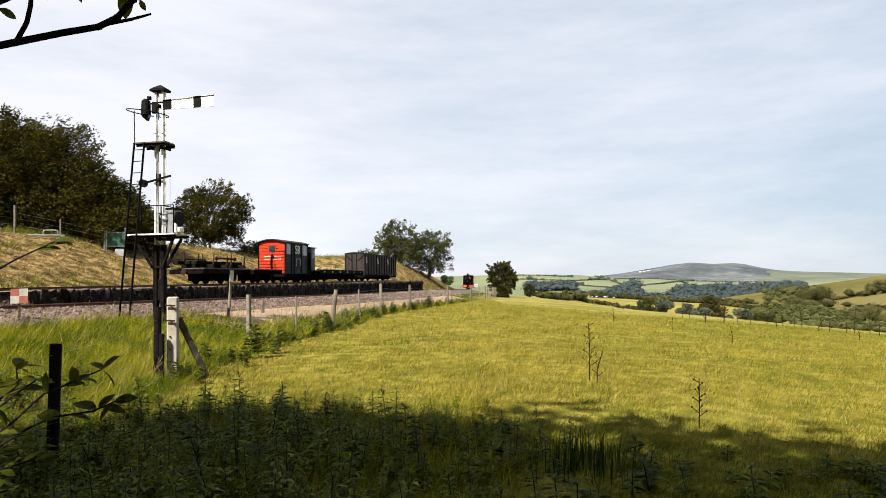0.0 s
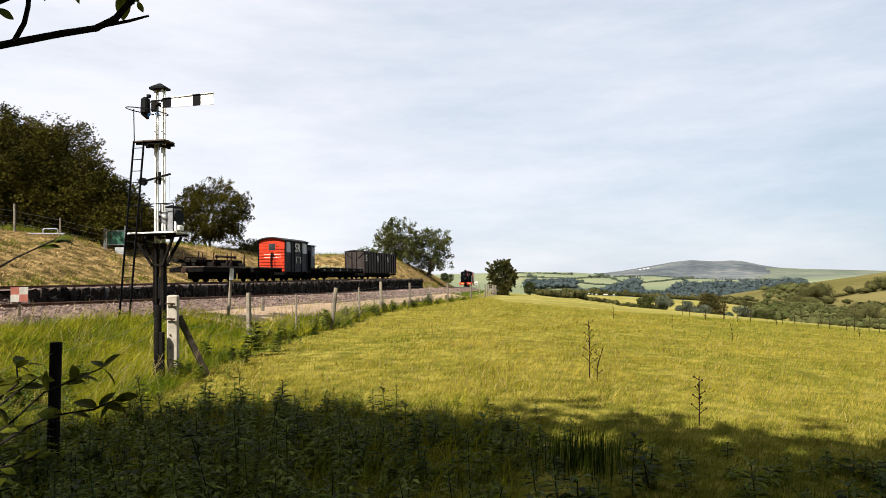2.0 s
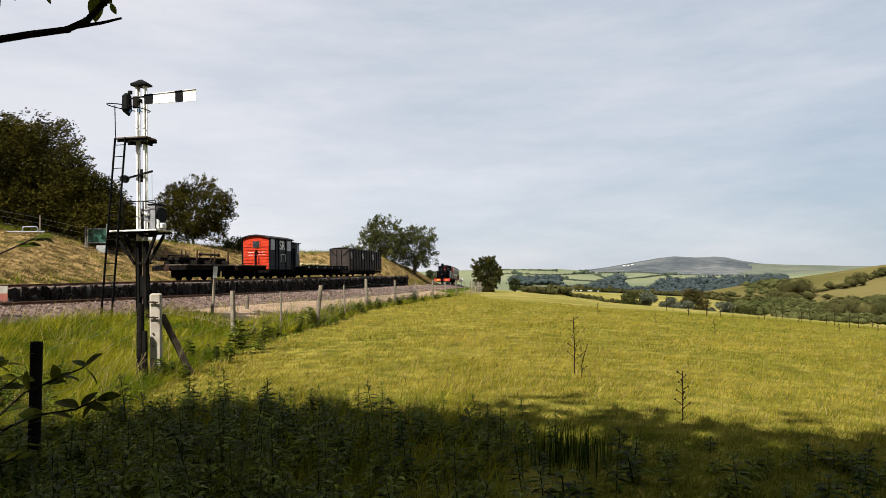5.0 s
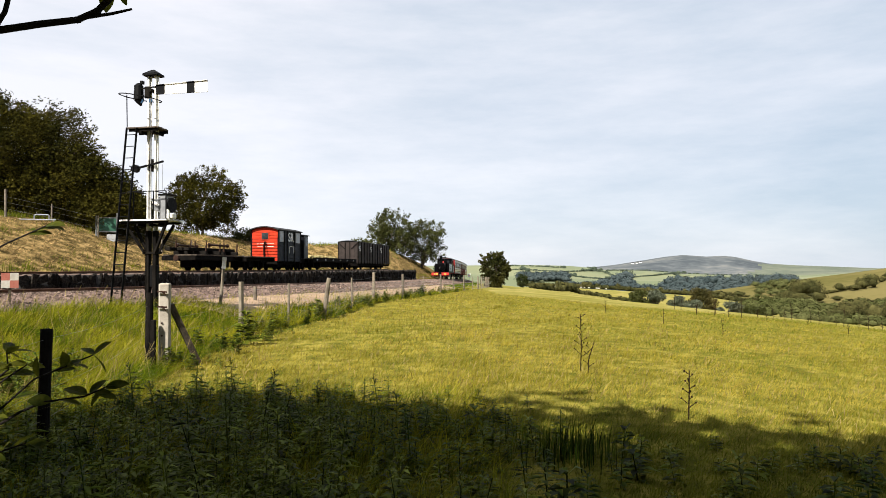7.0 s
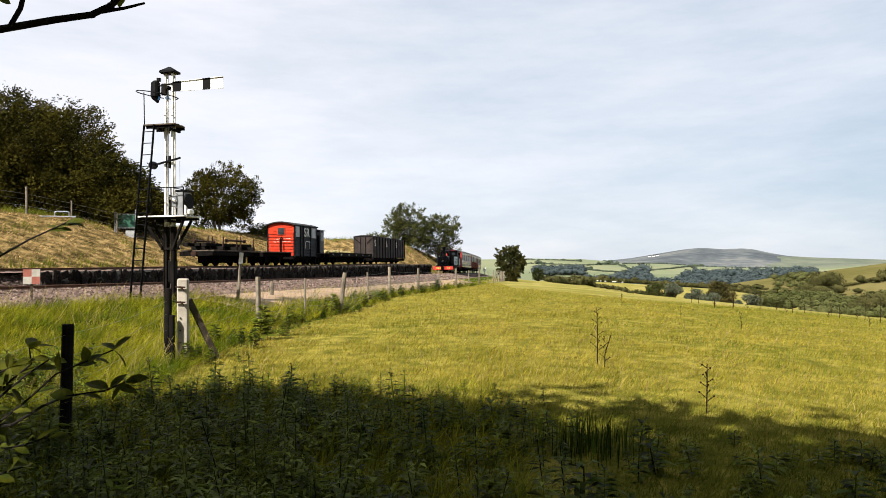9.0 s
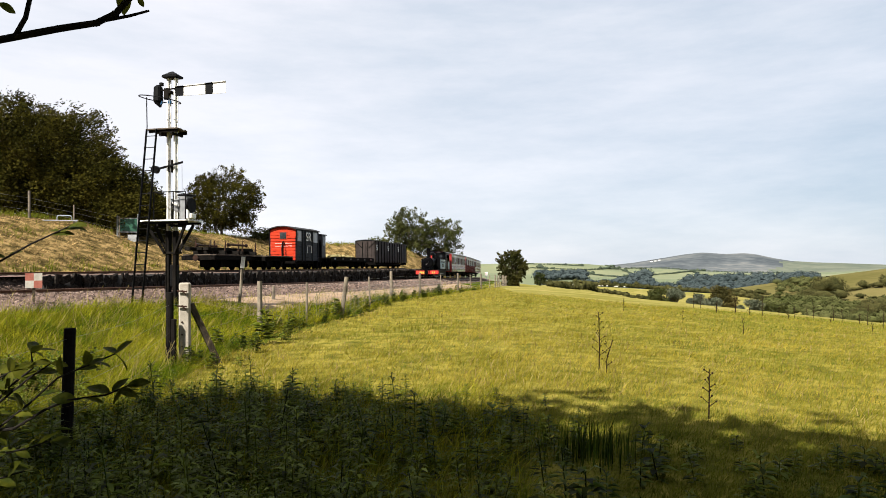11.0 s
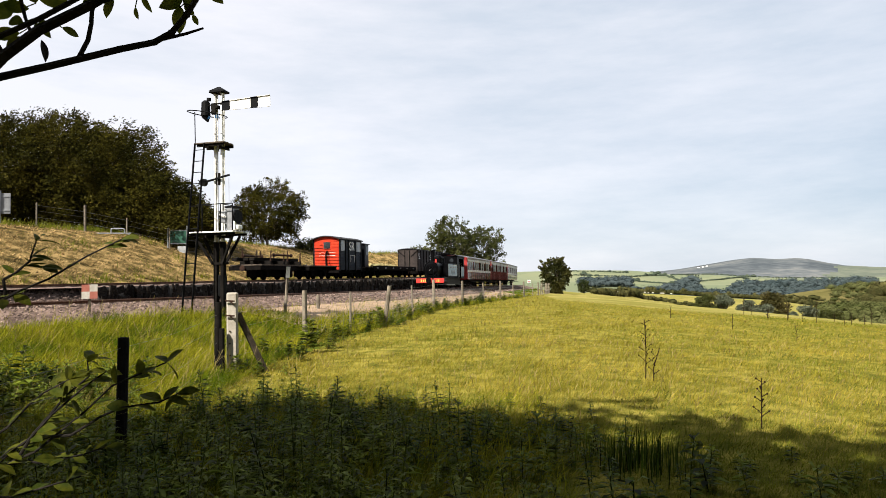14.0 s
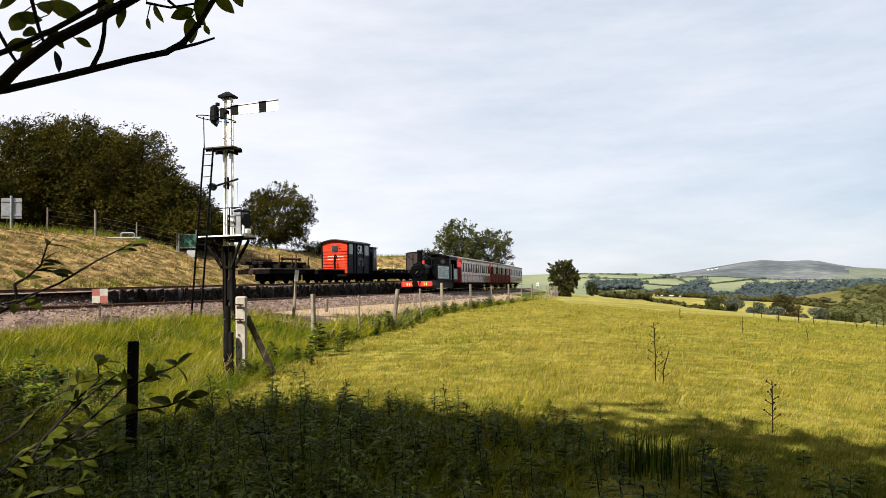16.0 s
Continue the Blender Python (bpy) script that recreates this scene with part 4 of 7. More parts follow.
def goods_van():
    root, h = wagon_at("goods_van", 40.6, 44.1, "bright red and grey planked goods brake van")
    underframe(root, -h, h, (-h * 0.55, h * 0.55), 0.54)
    W = 0.86
    for i in range(10):
        bm = bm_new()
        z = 0.54 + i * 0.196
        box(bm, -W + 0.02, W - 0.02, -h, -h + 0.05, z + 0.008, z + 0.188, bevel=0.022)
        part("end_plank", bm, M_RED, root, "red painted plank")
        bm = bm_new()
        box(bm, -W + 0.02, W - 0.02, h - 0.05, h, z + 0.006, z + 0.190, bevel=0.006)
        part("end_plank", bm, M_GREY, root)
    for s in (-1, 1):
        for i in range(10):
            bm = bm_new()
            z = 0.54 + i * 0.196
            box(bm, s * W - 0.03, s * W + 0.03, -h + 0.03, h - 0.03, z + 0.005, z + 0.191, bevel=0.012)
            part("side_plank", bm, M_GREY, root, "grey painted plank")
        for y in (-h + 0.04, -h * 0.48, -h * 0.22, h * 0.42, h - 0.04):
            bm = bm_new()
            box(bm, s * (W + 0.045) - 0.03, s * (W + 0.045) + 0.03, y - 0.055, y + 0.055, 0.48, 2.52, bevel=0.008)
            part("side_strap", bm, M_BLACK, root)
        for y0, y1 in ((-h * 0.9, -h * 0.56), (h * 0.52, h * 0.92)):
            bm = bm_new()
            box(bm, s * (W + 0.038) - 0.012, s * (W + 0.038) + 0.012, y0, y1, 1.75, 2.42, bevel=0.006)
            part("window", bm, M_PANE, root, "pale curtained window")
        bm = bm_new()
        for a, b in (((-0.05, 1.05), (-0.05, 1.5)), ((-0.05, 1.5), (0.6, 1.5)), ((0.6, 1.5), (0.6, 1.05))):
            bar(bm, (s * (W + 0.05), a[0], a[1]), (s * (W + 0.05), b[0], b[1]), 0.02, 0.025)
        part("grab_rail", bm, M_LETTER, root)
    lettering("SR", 0.80, pose(W + 0.036, h * 0.1, 1.82, 90, 0, 90), root, M_LETTER)
    bm = bm_new()
    box(bm, -0.24, 0.30, -h - 0.025, -h - 0.002, 1.85, 2.36, bevel=0.008)
    wf = part("window_frame", bm, M_RED, root)
    bm = bm_new()
    box(bm, -0.19, 0.25, -h - 0.035, -h - 0.027, 1.90, 2.31)
    part("pane", bm, M_GLASS, wf)
    bm = bm_new()
    pts = [(0.02, -h - 0.06, 0.56), (-0.02, -h - 0.07, 1.2), (0.0, -h - 0.08, 1.6), (0.08, -h - 0.09, 1.76), (0.16, -h - 0.09, 1.6), (0.22, -h - 0.08, 0.9)]
    limb(bm, pts[:4], 0.05, 0.045, 8)
    limb(bm, pts[3:], 0.02, 0.015, 6)
    part("brake_pipe", bm, M_BLACK, root, "black brake hose")
    # white strips painted as the light caught along two plank joints
    for z in (1.45, 1.63):
        bm = bm_new()
        box(bm, -W + 0.35, W - 0.25, -h - 0.008, -h - 0.001, z - 0.007, z + 0.007)
        part("plank_glint", bm, M_LETTER, root)
    bm = bm_new()
    arc_roof(bm, W + 0.12, -h - 0.16, h + 0.16, 2.52, 0.2, 0.06)
    part("roof", bm, M_ROOF, root, "dark curved roof")
    bm = bm_new()
    arc_roof(bm, W - 0.01, -h + 0.01, h - 0.01, 2.47, 0.2, 0.5)
    part("gable", bm, M_RED, root)


def brown_van():
    root, h = wagon_at("bogie_van", 57.0, 68.75, "long dark brown bogie goods van with panelled sides")
    underframe(root, -h, h, (-h * 0.78, -h * 0.5, h * 0.5, h * 0.78), 0.5)
    below = set(root.children)
    W = 0.86
    bm = bm_new()
    box(bm, -W, W, -h, h, 0.74, 2.62, bevel=0.02)
    part("body", bm, M_BROWN, root)
    for i in range(6):
        bm = bm_new()
        x = -W + 0.04 + i * (2 * W - 0.08) / 6
        box(bm, x + 0.006, x + (2 * W - 0.08) / 6 - 0.006, -h - 0.03, -h - 0.001, 0.78, 2.58, bevel=0.006)
        part("end_board", bm, M_BROWN, root)
    for a, b in (((-0.85, 2.5), (-0.3, 2.0)), ((0.85, 2.5), (0.3, 2.0))):
        bm = bm_new()
        bar(bm, (a[0], -h - 0.05, a[1]), (b[0], -h - 0.05, b[1]), 0.04, 0.06)
        part("end_brace", bm, M_TAR, root)
    for x in (-0.3, 0.12):
        bm = bm_new()
        box(bm, x, x + 0.07, -h - 0.07, -h - 0.03, 0.7, 2.55)
        part("end_stanchion", bm, M_TAR, root)
    for s in (-1, 1):
        n = 12
        for i in range(n + 1):
            y = -h + 0.05 + i * (2 * h - 0.1) / n
            bm = bm_new()
            box(bm, s * (W + 0.03) - 0.03, s * (W + 0.03) + 0.03, y - 0.05, y + 0.05, 0.72, 2.58)
            part("side_stanchion", bm, M_TAR, root)
        for i in range(n):
            y0, y1 = -h + 0.12 + i * (2 * h - 0.1) / n, -h - 0.02 + (i + 1) * (2 * h - 0.1) / n
            for k in range(5):
                bm = bm_new()
                z = 0.78 + k * 0.36
                box(bm, s * (W + 0.008) - 0.008, s * (W + 0.008) + 0.008, y0, y1, z + 0.008, z + 0.352)
                part("side_board", bm, M_BROWN, root)
        for i in (0, 4, 8):
            y = -h + 0.05 + (i + 0.5) * (2 * h - 0.1) / n
            bm = bm_new()
            for z0, z1 in ((2.2, 2.26), (2.0, 2.06), (1.8, 1.86)):
                box(bm, s * (W + 0.024) - 0.006, s * (W + 0.024) + 0.006, y - 0.2, y + 0.2, z0, z1)
            box(bm, s * (W + 0.024) - 0.006, s * (W + 0.024) + 0.006, y - 0.2, y - 0.12, 2.03, 2.23)
            box(bm, s * (W + 0.024) - 0.006, s * (W + 0.024) + 0.006, y + 0.12, y + 0.2, 1.83, 2.03)
            part("white_mark", bm, M_LETTER, root, "worn white painted mark")
    bm = bm_new()
    arc_roof(bm, W + 0.06, -h - 0.08, h + 0.08, 2.62, 0.1, 0.05)
    part("roof", bm, M_ROOF, root)
    for o in root.children:   # the body sits low on its frame
        if o not in below:
            o.location.z -= 0.22


def flat_wagon(y0, y1, label, load=False, rails=True):
    root, h = wagon_at("flat_wagon", y0, y1, label)
    ax = (-h * 0.5, h * 0.5) if h < 2.5 else (-h * 0.78, -h * 0.5, h * 0.5, h * 0.78)
    underframe(root, -h, h, ax)
    n = int(2 * h / 0.2)
    for i in range(n):
        bm = bm_new()
        y = -h + i * 2 * h / n
        box(bm, -0.92, 0.92, y + 0.006, y + 2 * h / n - 0.006, 0.725 + random.uniform(0, 0.008), 0.79, bevel=0.006)
        part("deck_plank", bm, M_DECK, root)
    if rails:
        for s in (-1, 1):
            bm = bm_new()
            box(bm, s * 0.93 - 0.02, s * 0.93 + 0.02, -h, h, 0.56, 0.86, bevel=0.01)
            part("solebar", bm, M_FRAME, root)
            for i in range(6):
                y = -h + (i + 0.5) * 2 * h / 6
                bm = bm_new()
                box(bm, s * 0.955 - 0.005, s * 0.955 + 0.005, y - 0.13, y + 0.13, 0.66, 0.76)
                part("number_mark", bm, M_PANE, root)
    return root, h


def bolster_wagon():
    root, h = flat_wagon(31.6, 36.3, "rusty bolster wagon with upright stanchions and stacked timbers", rails=False)
    for y in (-h * 0.6, -h * 0.05, h * 0.12, h * 0.7):
        bm = bm_new()
        box(bm, -0.9, 0.9, y - 0.09, y + 0.09, 0.8, 0.98, bevel=0.015)
        part("bolster", bm, M_TAR, root)
        for x in (-0.82, 0.85):
            bm = bm_new()
            rod(bm, (x, y, 0.9), (x + 0.03, y, 1.52 + random.uniform(-0.1, 0.08)), 0.055, 0.03, 6)
            part("stanchion", bm, M_RUST, root)
    for x, z, y0, y1 in ((-0.5, 1.05, -h * 1.1, h * 0.8), (0.0, 1.05, -h * 1.0, h * 0.95), (0.35, 1.05, -h, h * 0.9)):
        bm = bm_new()
        box(bm, x - 0.14, x + 0.14, y0, y1, z - 0.07, z + 0.09, bevel=0.015)
        part("timber", bm, M_OLDWOOD if z > 1.3 else M_TAR, root)
    for s in (-1, 1):
        bm = bm_new()
        rod(bm, (s * 0.9, -h * 0.5, 1.28), (s * 0.9, h * 0.25, 1.28), 0.05, None, 8)
        for y in (-h * 0.5, h * 0.25):
            dome(bm, (s * 0.9, y, 1.28), 0.1, 0.1, 8, 6)
        part("screw_tie", bm, M_RUST, root)
    for s in (-1, 1):
        bm = bm_new()
        box(bm, s * 0.8 - 0.12, s * 0.8 + 0.12, -h - 0.1, h * 0.5, 0.5, 0.72, bevel=0.02)
        part("side_beam", bm, M_FRAME, root)
    return root


goods_van()
brown_van()
bolster_wagon()
flat_wagon(36.7, 40.2, "low empty flat wagon with a grey timber deck", rails=False)
load_wagon, lh = flat_wagon(46.1, 56.4, "long flat wagon carrying clods of dry turf")
rng = np.random.default_rng(11)
bm = bm_new()
for i in range(60):
    y = rng.uniform(-lh * 0.8, lh * 0.35)
    r = rng.uniform(0.12, 0.3)
    bmesh.ops.create_icosphere(bm, subdivisions=1, radius=1, matrix=Matrix.Translation((rng.uniform(-0.7, 0.7), y, 0.8 + r * 0.35)) @ Matrix.Diagonal((r, r * 1.3, r * 0.6, 1)) @ Matrix.Rotation(rng.uniform(0, 3), 4, "Z"))
M_TURF = mat("dry_turf", (0.085, 0.0765, 0.0255), (0.221, 0.17, 0.068), 3, 0.95, 0, 0.8, 20, spread=0.3)
load = tagged(part("turf_load", bm, M_TURF), "heap of dry turf on the flat wagon", "turf", kind="stuff")
load.matrix_world = line_pose((46.1 + 56.4) / 2, SIDING, SIDING_Z)

# stub of a dark cab, taken for a small shunter, cut short to fit
shunter, sh = wagon_at("cab_stub", 44.4, 45.65, "short stub of a dark navy cab behind the van", "rail trolley")
underframe(shunter, -sh, sh, (-0.3, 0.3), 0.72, 0.25)
bm = bm_new()
box(bm, -0.85, 0.85, -0.2, sh - 0.1, 0.76, 2.36, bevel=0.04)
part("cab", bm, M_NAVY, shunter)
bm = bm_new()
arc_roof(bm, 0.92, -0.3, sh, 2.36, 0.1, 0.06)
part("cab_roof", bm, M_NAVY, shunter)
bm = bm_new()
box(bm, -0.6, 0.6, -sh + 0.1, -0.2, 0.76, 1.7, bevel=0.06)
part("bonnet", bm, M_NAVY, shunter)
for x0, x1, y0, y1 in ((0.855, 0.865, 0.0, 0.4), (-0.865, -0.855, 0.0, 0.4)):
    bm = bm_new()
    box(bm, x0, x1, y0, y1, 1.6, 2.2)
    part("cab_window", bm, M_GLASS, shunter)


# ---------------------------------------------------------------- the steam train
def carriage(length, label, name="passenger_carriage", side=None):
    root = empty(name, pose(0, 0, 0), label, "railway carriage", "carriages of the train")
    h, W = length / 2, 0.93
    side = side or M_CRIMSON
    bm = bm_new()
    box(bm, -W, W, -h, h, 0.62, 1.42, bevel=0.02)
    part("lower_body", bm, side, root)
    bm = bm_new()
    box(bm, -W + 0.03, W - 0.03, -h + 0.03, h - 0.03, 1.42, 2.34)
    part("upper_body", bm, M_GLASS, root, "dark glazed interior")
    for s in (-1, 1):
        n = int(length / 0.86)
        p = length / n
        for i in range(n):
            y0 = -h + i * p
            bm = bm_new()
            box(bm, s * (W + 0.006) - 0.012, s * (W + 0.006) + 0.012, y0 + 0.03, y0 + p - 0.03, 0.68, 1.18, bevel=0.006)
            part("lower_panel", bm, side, root)
            bm = bm_new()
            box(bm, s * (W + 0.006) - 0.012, s * (W + 0.006) + 0.012, y0 + 0.03, y0 + p - 0.03, 1.22, 1.40, bevel=0.006)
            part("waist_panel", bm, side if side is M_CRIMSON else M_CREAM, root, "" if side is M_CRIMSON else "cream waist panel")
            bm = bm_new()
            box(bm, s * (W + 0.012) - 0.012, s * (W + 0.012) + 0.012, y0 - 0.028, y0 + 0.028, 0.64, 1.42)
            part("moulding", bm, M_ENDRED, root)
            bm = bm_new()
            box(bm, s * W - 0.02, s * W + 0.02, y0 - 0.07, y0 + 0.07, 1.42, 2.34)
            part("window_pillar", bm, M_CREAM if i % 3 else side, root)
            bm = bm_new()
            rod(bm, (s * W - 0.02, y0 + p / 2, 2.2), (s * W + 0.015, y0 + p / 2, 2.2), p * 0.42, None, 12)
            bmesh.ops.transform(bm, matrix=Matrix.Translation((0, 0, 2.2)) @ Matrix.Diagonal((1, 1, 0.45, 1)) @ Matrix.Translation((0, 0, -2.2)), verts=bm.verts)
            part("window_head", bm, M_CREAM, root)
        bm = bm_new()
        box(bm, s * W - 0.02, s * W + 0.02, -h, h, 2.22, 2.36)
        part("cant_rail", bm, M_CREAM, root)
        bm = bm_new()
        box(bm, s * (W + 0.08) - 0.08, s * (W + 0.08) + 0.08, -h + 0.3, h - 0.3, 0.44, 0.48)
        part("footboard", bm, M_FRAME, root)
        bm = bm_new()
        rod(bm, (s * 0.6, -h * 0.45, 0.32), (s * 0.6, h * 0.45, 0.32), 0.025, None, 6)
        rod(bm, (s * 0.6, -h * 0.62, 0.6), (s * 0.6, -h * 0.45, 0.32), 0.025, None, 6)
        rod(bm, (s * 0.6, h * 0.62, 0.6), (s * 0.6, h * 0.45, 0.32), 0.025, None, 6)
        part("truss_rod", bm, M_FRAME, root)
    for y, s in ((-h, -1), (h, 1)):
        bm = bm_new()
        box(bm, -W, W, min(y, y + s * 0.04), max(y, y + s * 0.04), 0.62, 2.36, bevel=0.01)
        arc_roof(bm, W, min(y, y + s * 0.04), max(y, y + s * 0.04), 2.36, 0.2, 0.3)
        part("end_panel", bm, M_ENDRED, root, "deep red carriage end")
        bm = bm_new()
        rod(bm, (0, y, 0.55), (0, y + s * 0.3, 0.55), 0.06, None, 8)
        part("coupler", bm, M_FRAME, root)
    bm = bm_new()
    arc_roof(bm, W + 0.09, -h - 0.06, h + 0.06, 2.37, 0.22, 0.05)
    part("roof", bm, M_CARROOF, root, "pale grey curved roof")
    bm = bm_new()
    for s in (-1, 1):
        box(bm, s * 0.5 - 0.05, s * 0.5 + 0.05, -h, h, 0.46, 0.62)
        for y in (-h * 0.7, h * 0.7):
            box(bm, s * 0.48 - 0.04, s * 0.48 + 0.04, y - 0.85, y + 0.85, 0.28, 0.42, bevel=0.02)
    part("chassis", bm, M_FRAME, root)
    wheels = [wheelset(root, y, 0.27) for y in (-h * 0.7 - 0.55, -h * 0.7 + 0.55, h * 0.7 - 0.55, h * 0.7 + 0.55)]
    return root, wheels


def steam_loco():
    """Front at y = +3.4."""
    root = empty("steam_locomotive", pose(0, 0, 0), "black narrow-gauge tank engine with a red buffer beam", "locomotive")
    f = 3.4
    bm = bm_new()
    box(bm, -0.85, 0.85, -f, f - 0.1, 0.70, 0.76, bevel=0.01)
    for s in (-1, 1):
        box(bm, s * 0.45 - 0.03, s * 0.45 + 0.03, -f, f - 0.1, 0.25, 0.70)
    part("running_plate", bm, M_LOCO, root)
    bm = bm_new()
    box(bm, -1.0, 1.0, f - 0.1, f, 0.38, 0.70, bevel=0.015)
    beam = part("buffer_beam", bm, M_BEAM, root, "bright red buffer beam")
    for x0, x1 in ((-0.66, -0.60), (-0.52, -0.47), (0.26, 0.33), (0.42, 0.50), (0.58, 0.66)):
        bm = bm_new()
        box(bm, x0, x1, f, f + 0.012, 0.45, 0.62)
        part("yellow_mark", bm, M_YELLOW, beam)
    bm = bm_new()
    rod(bm, (0, f, 0.55), (0, f + 0.3, 0.55), 0.09, None, 10)
    rod(bm, (0, f + 0.3, 0.55), (0, f + 0.36, 0.55), 0.2, None, 14)
    part("coupler", bm, M_LOCO, beam)
    bm = bm_new()
    rod(bm, (-0.2, f + 0.04, 0.5), (-0.26, f + 0.06, 1.2), 0.03, None, 6)
    rod(bm, (0.18, f + 0.04, 0.4), (0.2, f + 0.1, 0.9), 0.03, None, 6)
    part("brake_hose", bm, M_LOCO, beam)
    bm = bm_new()
    rod(bm, (0, -0.9, 1.38), (0, f - 1.1, 1.38), 0.46, None, 24)
    part("boiler", bm, M_LOCO, root)
    bm = bm_new()
    rod(bm, (0, f - 1.15, 1.36), (0, f - 0.35, 1.36), 0.52, None, 26)
    box(bm, -0.42, 0.42, f - 1.1, f - 0.4, 0.74, 1.2, bevel=0.03)
    sb = part("smokebox", bm, M_LOCO, root)
    bm = bm_new()
    rod(bm, (0, f - 0.35, 1.36), (0, f - 0.27, 1.36), 0.45, 0.36, 26)
    rod(bm, (0, f - 0.27, 1.36), (0, f - 0.23, 1.36), 0.06, None, 10)
    bar(bm, (-0.42, f - 0.27, 1.5), (0.36, f - 0.24, 1.46), 0.03, 0.04)
    bar(bm, (-0.42, f - 0.27, 1.22), (0.36, f - 0.24, 1.26), 0.03, 0.04)
    part("smokebox_door", bm, M_LOCO, sb)
    bm = bm_new()
    rod(bm, (0, f - 0.25, 1.36), (0.14, f - 0.2, 1.2), 0.018, None, 6)
    rod(bm, (-0.5, f - 0.6, 1.72), (0.5, f - 0.6, 1.72), 0.018, None, 6)
    part("door_handle", bm, M_STEEL, sb)
    bm = bm_new()
    rod(bm, (0, f - 0.75, 1.8), (0, f - 0.75, 1.92), 0.24, 0.16, 16)
    rod(bm, (0, f - 0.75, 1.92), (0, f - 0.75, 2.6), 0.145, 0.165, 16)
    rod(bm, (0, f - 0.75, 2.58), (0, f - 0.75, 2.68), 0.2, 0.19, 16)
    part("chimney", bm, M_LOCO, root)
    bm = bm_new()
    rod(bm, (-0.3, f - 0.5, 1.8), (-0.3, f - 0.5, 2.02), 0.075, 0.06, 10)
    part("head_lamp", bm, M_BEAM, root, "red oil lamp")
    bm = bm_new()
    rod(bm, (0, 1.2, 1.75), (0, 1.2, 2.15), 0.3, None, 18)
    dome(bm, (0, 1.2, 2.15), 0.3, 0.24)
    part("dome", bm, M_LOCO, root)
    bm = bm_new()
    rod(bm, (0, 0.45, 1.7), (0, 0.45, 2.1), 0.26, None, 18)
    dome(bm, (0, 0.45, 2.1), 0.26, 0.2)
    part("sand_dome", bm, M_LOCO, root)
    for s in (-1, 1):
        bm = bm_new()
        box(bm, min(s * 0.46, s * 0.86), max(s * 0.46, s * 0.86), -1.0, 1.75, 0.80, 1.78, bevel=0.03)
        tank = part("side_tank", bm, M_LOCO, root)
        bm = bm_new()
        box(bm, s * 0.868 - 0.006, s * 0.868 + 0.006, -0.92, 1.66, 0.88, 1.70)
        part("tank_panel", bm, M_LOCOGREY, tank, "tank side with pale lining, reflected sky in its blue-grey")
        bm = bm_new()
        for a, b in (((-0.86, 0.93), (1.6, 0.93)), ((-0.86, 1.65), (1.6, 1.65)), ((-0.86, 0.93), (-0.86, 1.65)), ((1.6, 0.93), (1.6, 1.65))):
            bar(bm, (s * 0.876, a[0], a[1]), (s * 0.876, b[0], b[1]), 0.008, 0.03)
        part("lining", bm, M_LETTER, tank)
        bm = bm_new()
        box(bm, s * 0.878 - 0.004, s * 0.878 + 0.004, -0.5, 1.3, 1.44, 1.53)
        for y in (0.0, 0.35, 0.7):
            box(bm, s * 0.878 - 0.004, s * 0.878 + 0.004, y - 0.1, y + 0.1, 1.05, 1.3)
        part("name_bar", bm, M_PANE, tank)
        # cab
        bm = bm_new()
        box(bm, s * 0.86 - 0.02, s * 0.86 + 0.02, -1.5, -1.0, 0.76, 2.38)
        box(bm, s * 0.86 - 0.02, s * 0.86 + 0.02, -3.2, -2.15, 0.76, 1.62)
        box(bm, s * 0.86 - 0.02, s * 0.86 + 0.02, -3.2, -3.0, 1.62, 2.38)
        box(bm, s * 0.86 - 0.02, s * 0.86 + 0.02, -3.2, -1.0, 2.2, 2.38)
        part("cab_side", bm, M_LOCO, root)
        bm = bm_new()
        box(bm, s * 0.884 - 0.006, s * 0.884 + 0.006, -3.1, -2.22, 0.86, 1.56)
        part("bunker_panel", bm, M_LOCOGREY, root)
        bm = bm_new()
        rod(bm, (s * 0.89, -1.52, 0.8), (s * 0.89, -1.52, 1.9), 0.018, None, 6)
        rod(bm, (s * 0.89, -2.12, 0.8), (s * 0.89, -2.12, 1.9), 0.018, None, 6)
        part("handrail", bm, M_STEEL, root)
        bm = bm_new()
        rod(bm, (s * 0.68, f - 1.3, 0.5), (s * 0.68, f - 0.6, 0.5), 0.2, None, 16)
        box(bm, s * 0.68 - 0.18, s * 0.68 + 0.18, f - 1.25, f - 0.65, 0.55, 0.8, bevel=0.03)
        part("cylinder", bm, M_LOCO, root)
        bm = bm_new()
        rod(bm, (s * 0.24, -1.03, 1.95), (s * 0.24, -1.01, 1.95), 0.15, None, 14)
        o = part("spectacle_window", bm, M_GLASS, root)
        o.location = (s * 0.2, 0.05, 0.1)
    bm = bm_new()
    box(bm, -0.86, 0.86, -1.02, -0.98, 0.76, 2.42)
    part("cab_front", bm, M_LOCO, root)
    bm = bm_new()
    box(bm, -0.86, 0.86, -3.22, -3.18, 0.76, 2.42)
    part("cab_back", bm, M_LOCO, root)
    bm = bm_new()
    arc_roof(bm, 0.98, -3.35, -0.85, 2.38, 0.2, 0.05)
    part("cab_roof", bm, M_LOCO, root)
    wheels = [wheelset(root, y, 0.36, "driving_wheels") for y in (-1.25, -0.1, 1.05)]
    rods = []
    for s in (-1, 1):
        bm = bm_new()
        bar(bm, (s * 0.58, -1.3, 0), (s * 0.58, 1.1, 0), 0.03, 0.07)
        rods.append(part("coupling_rod", bm, M_STEEL, root))
    return root, wheels, rods


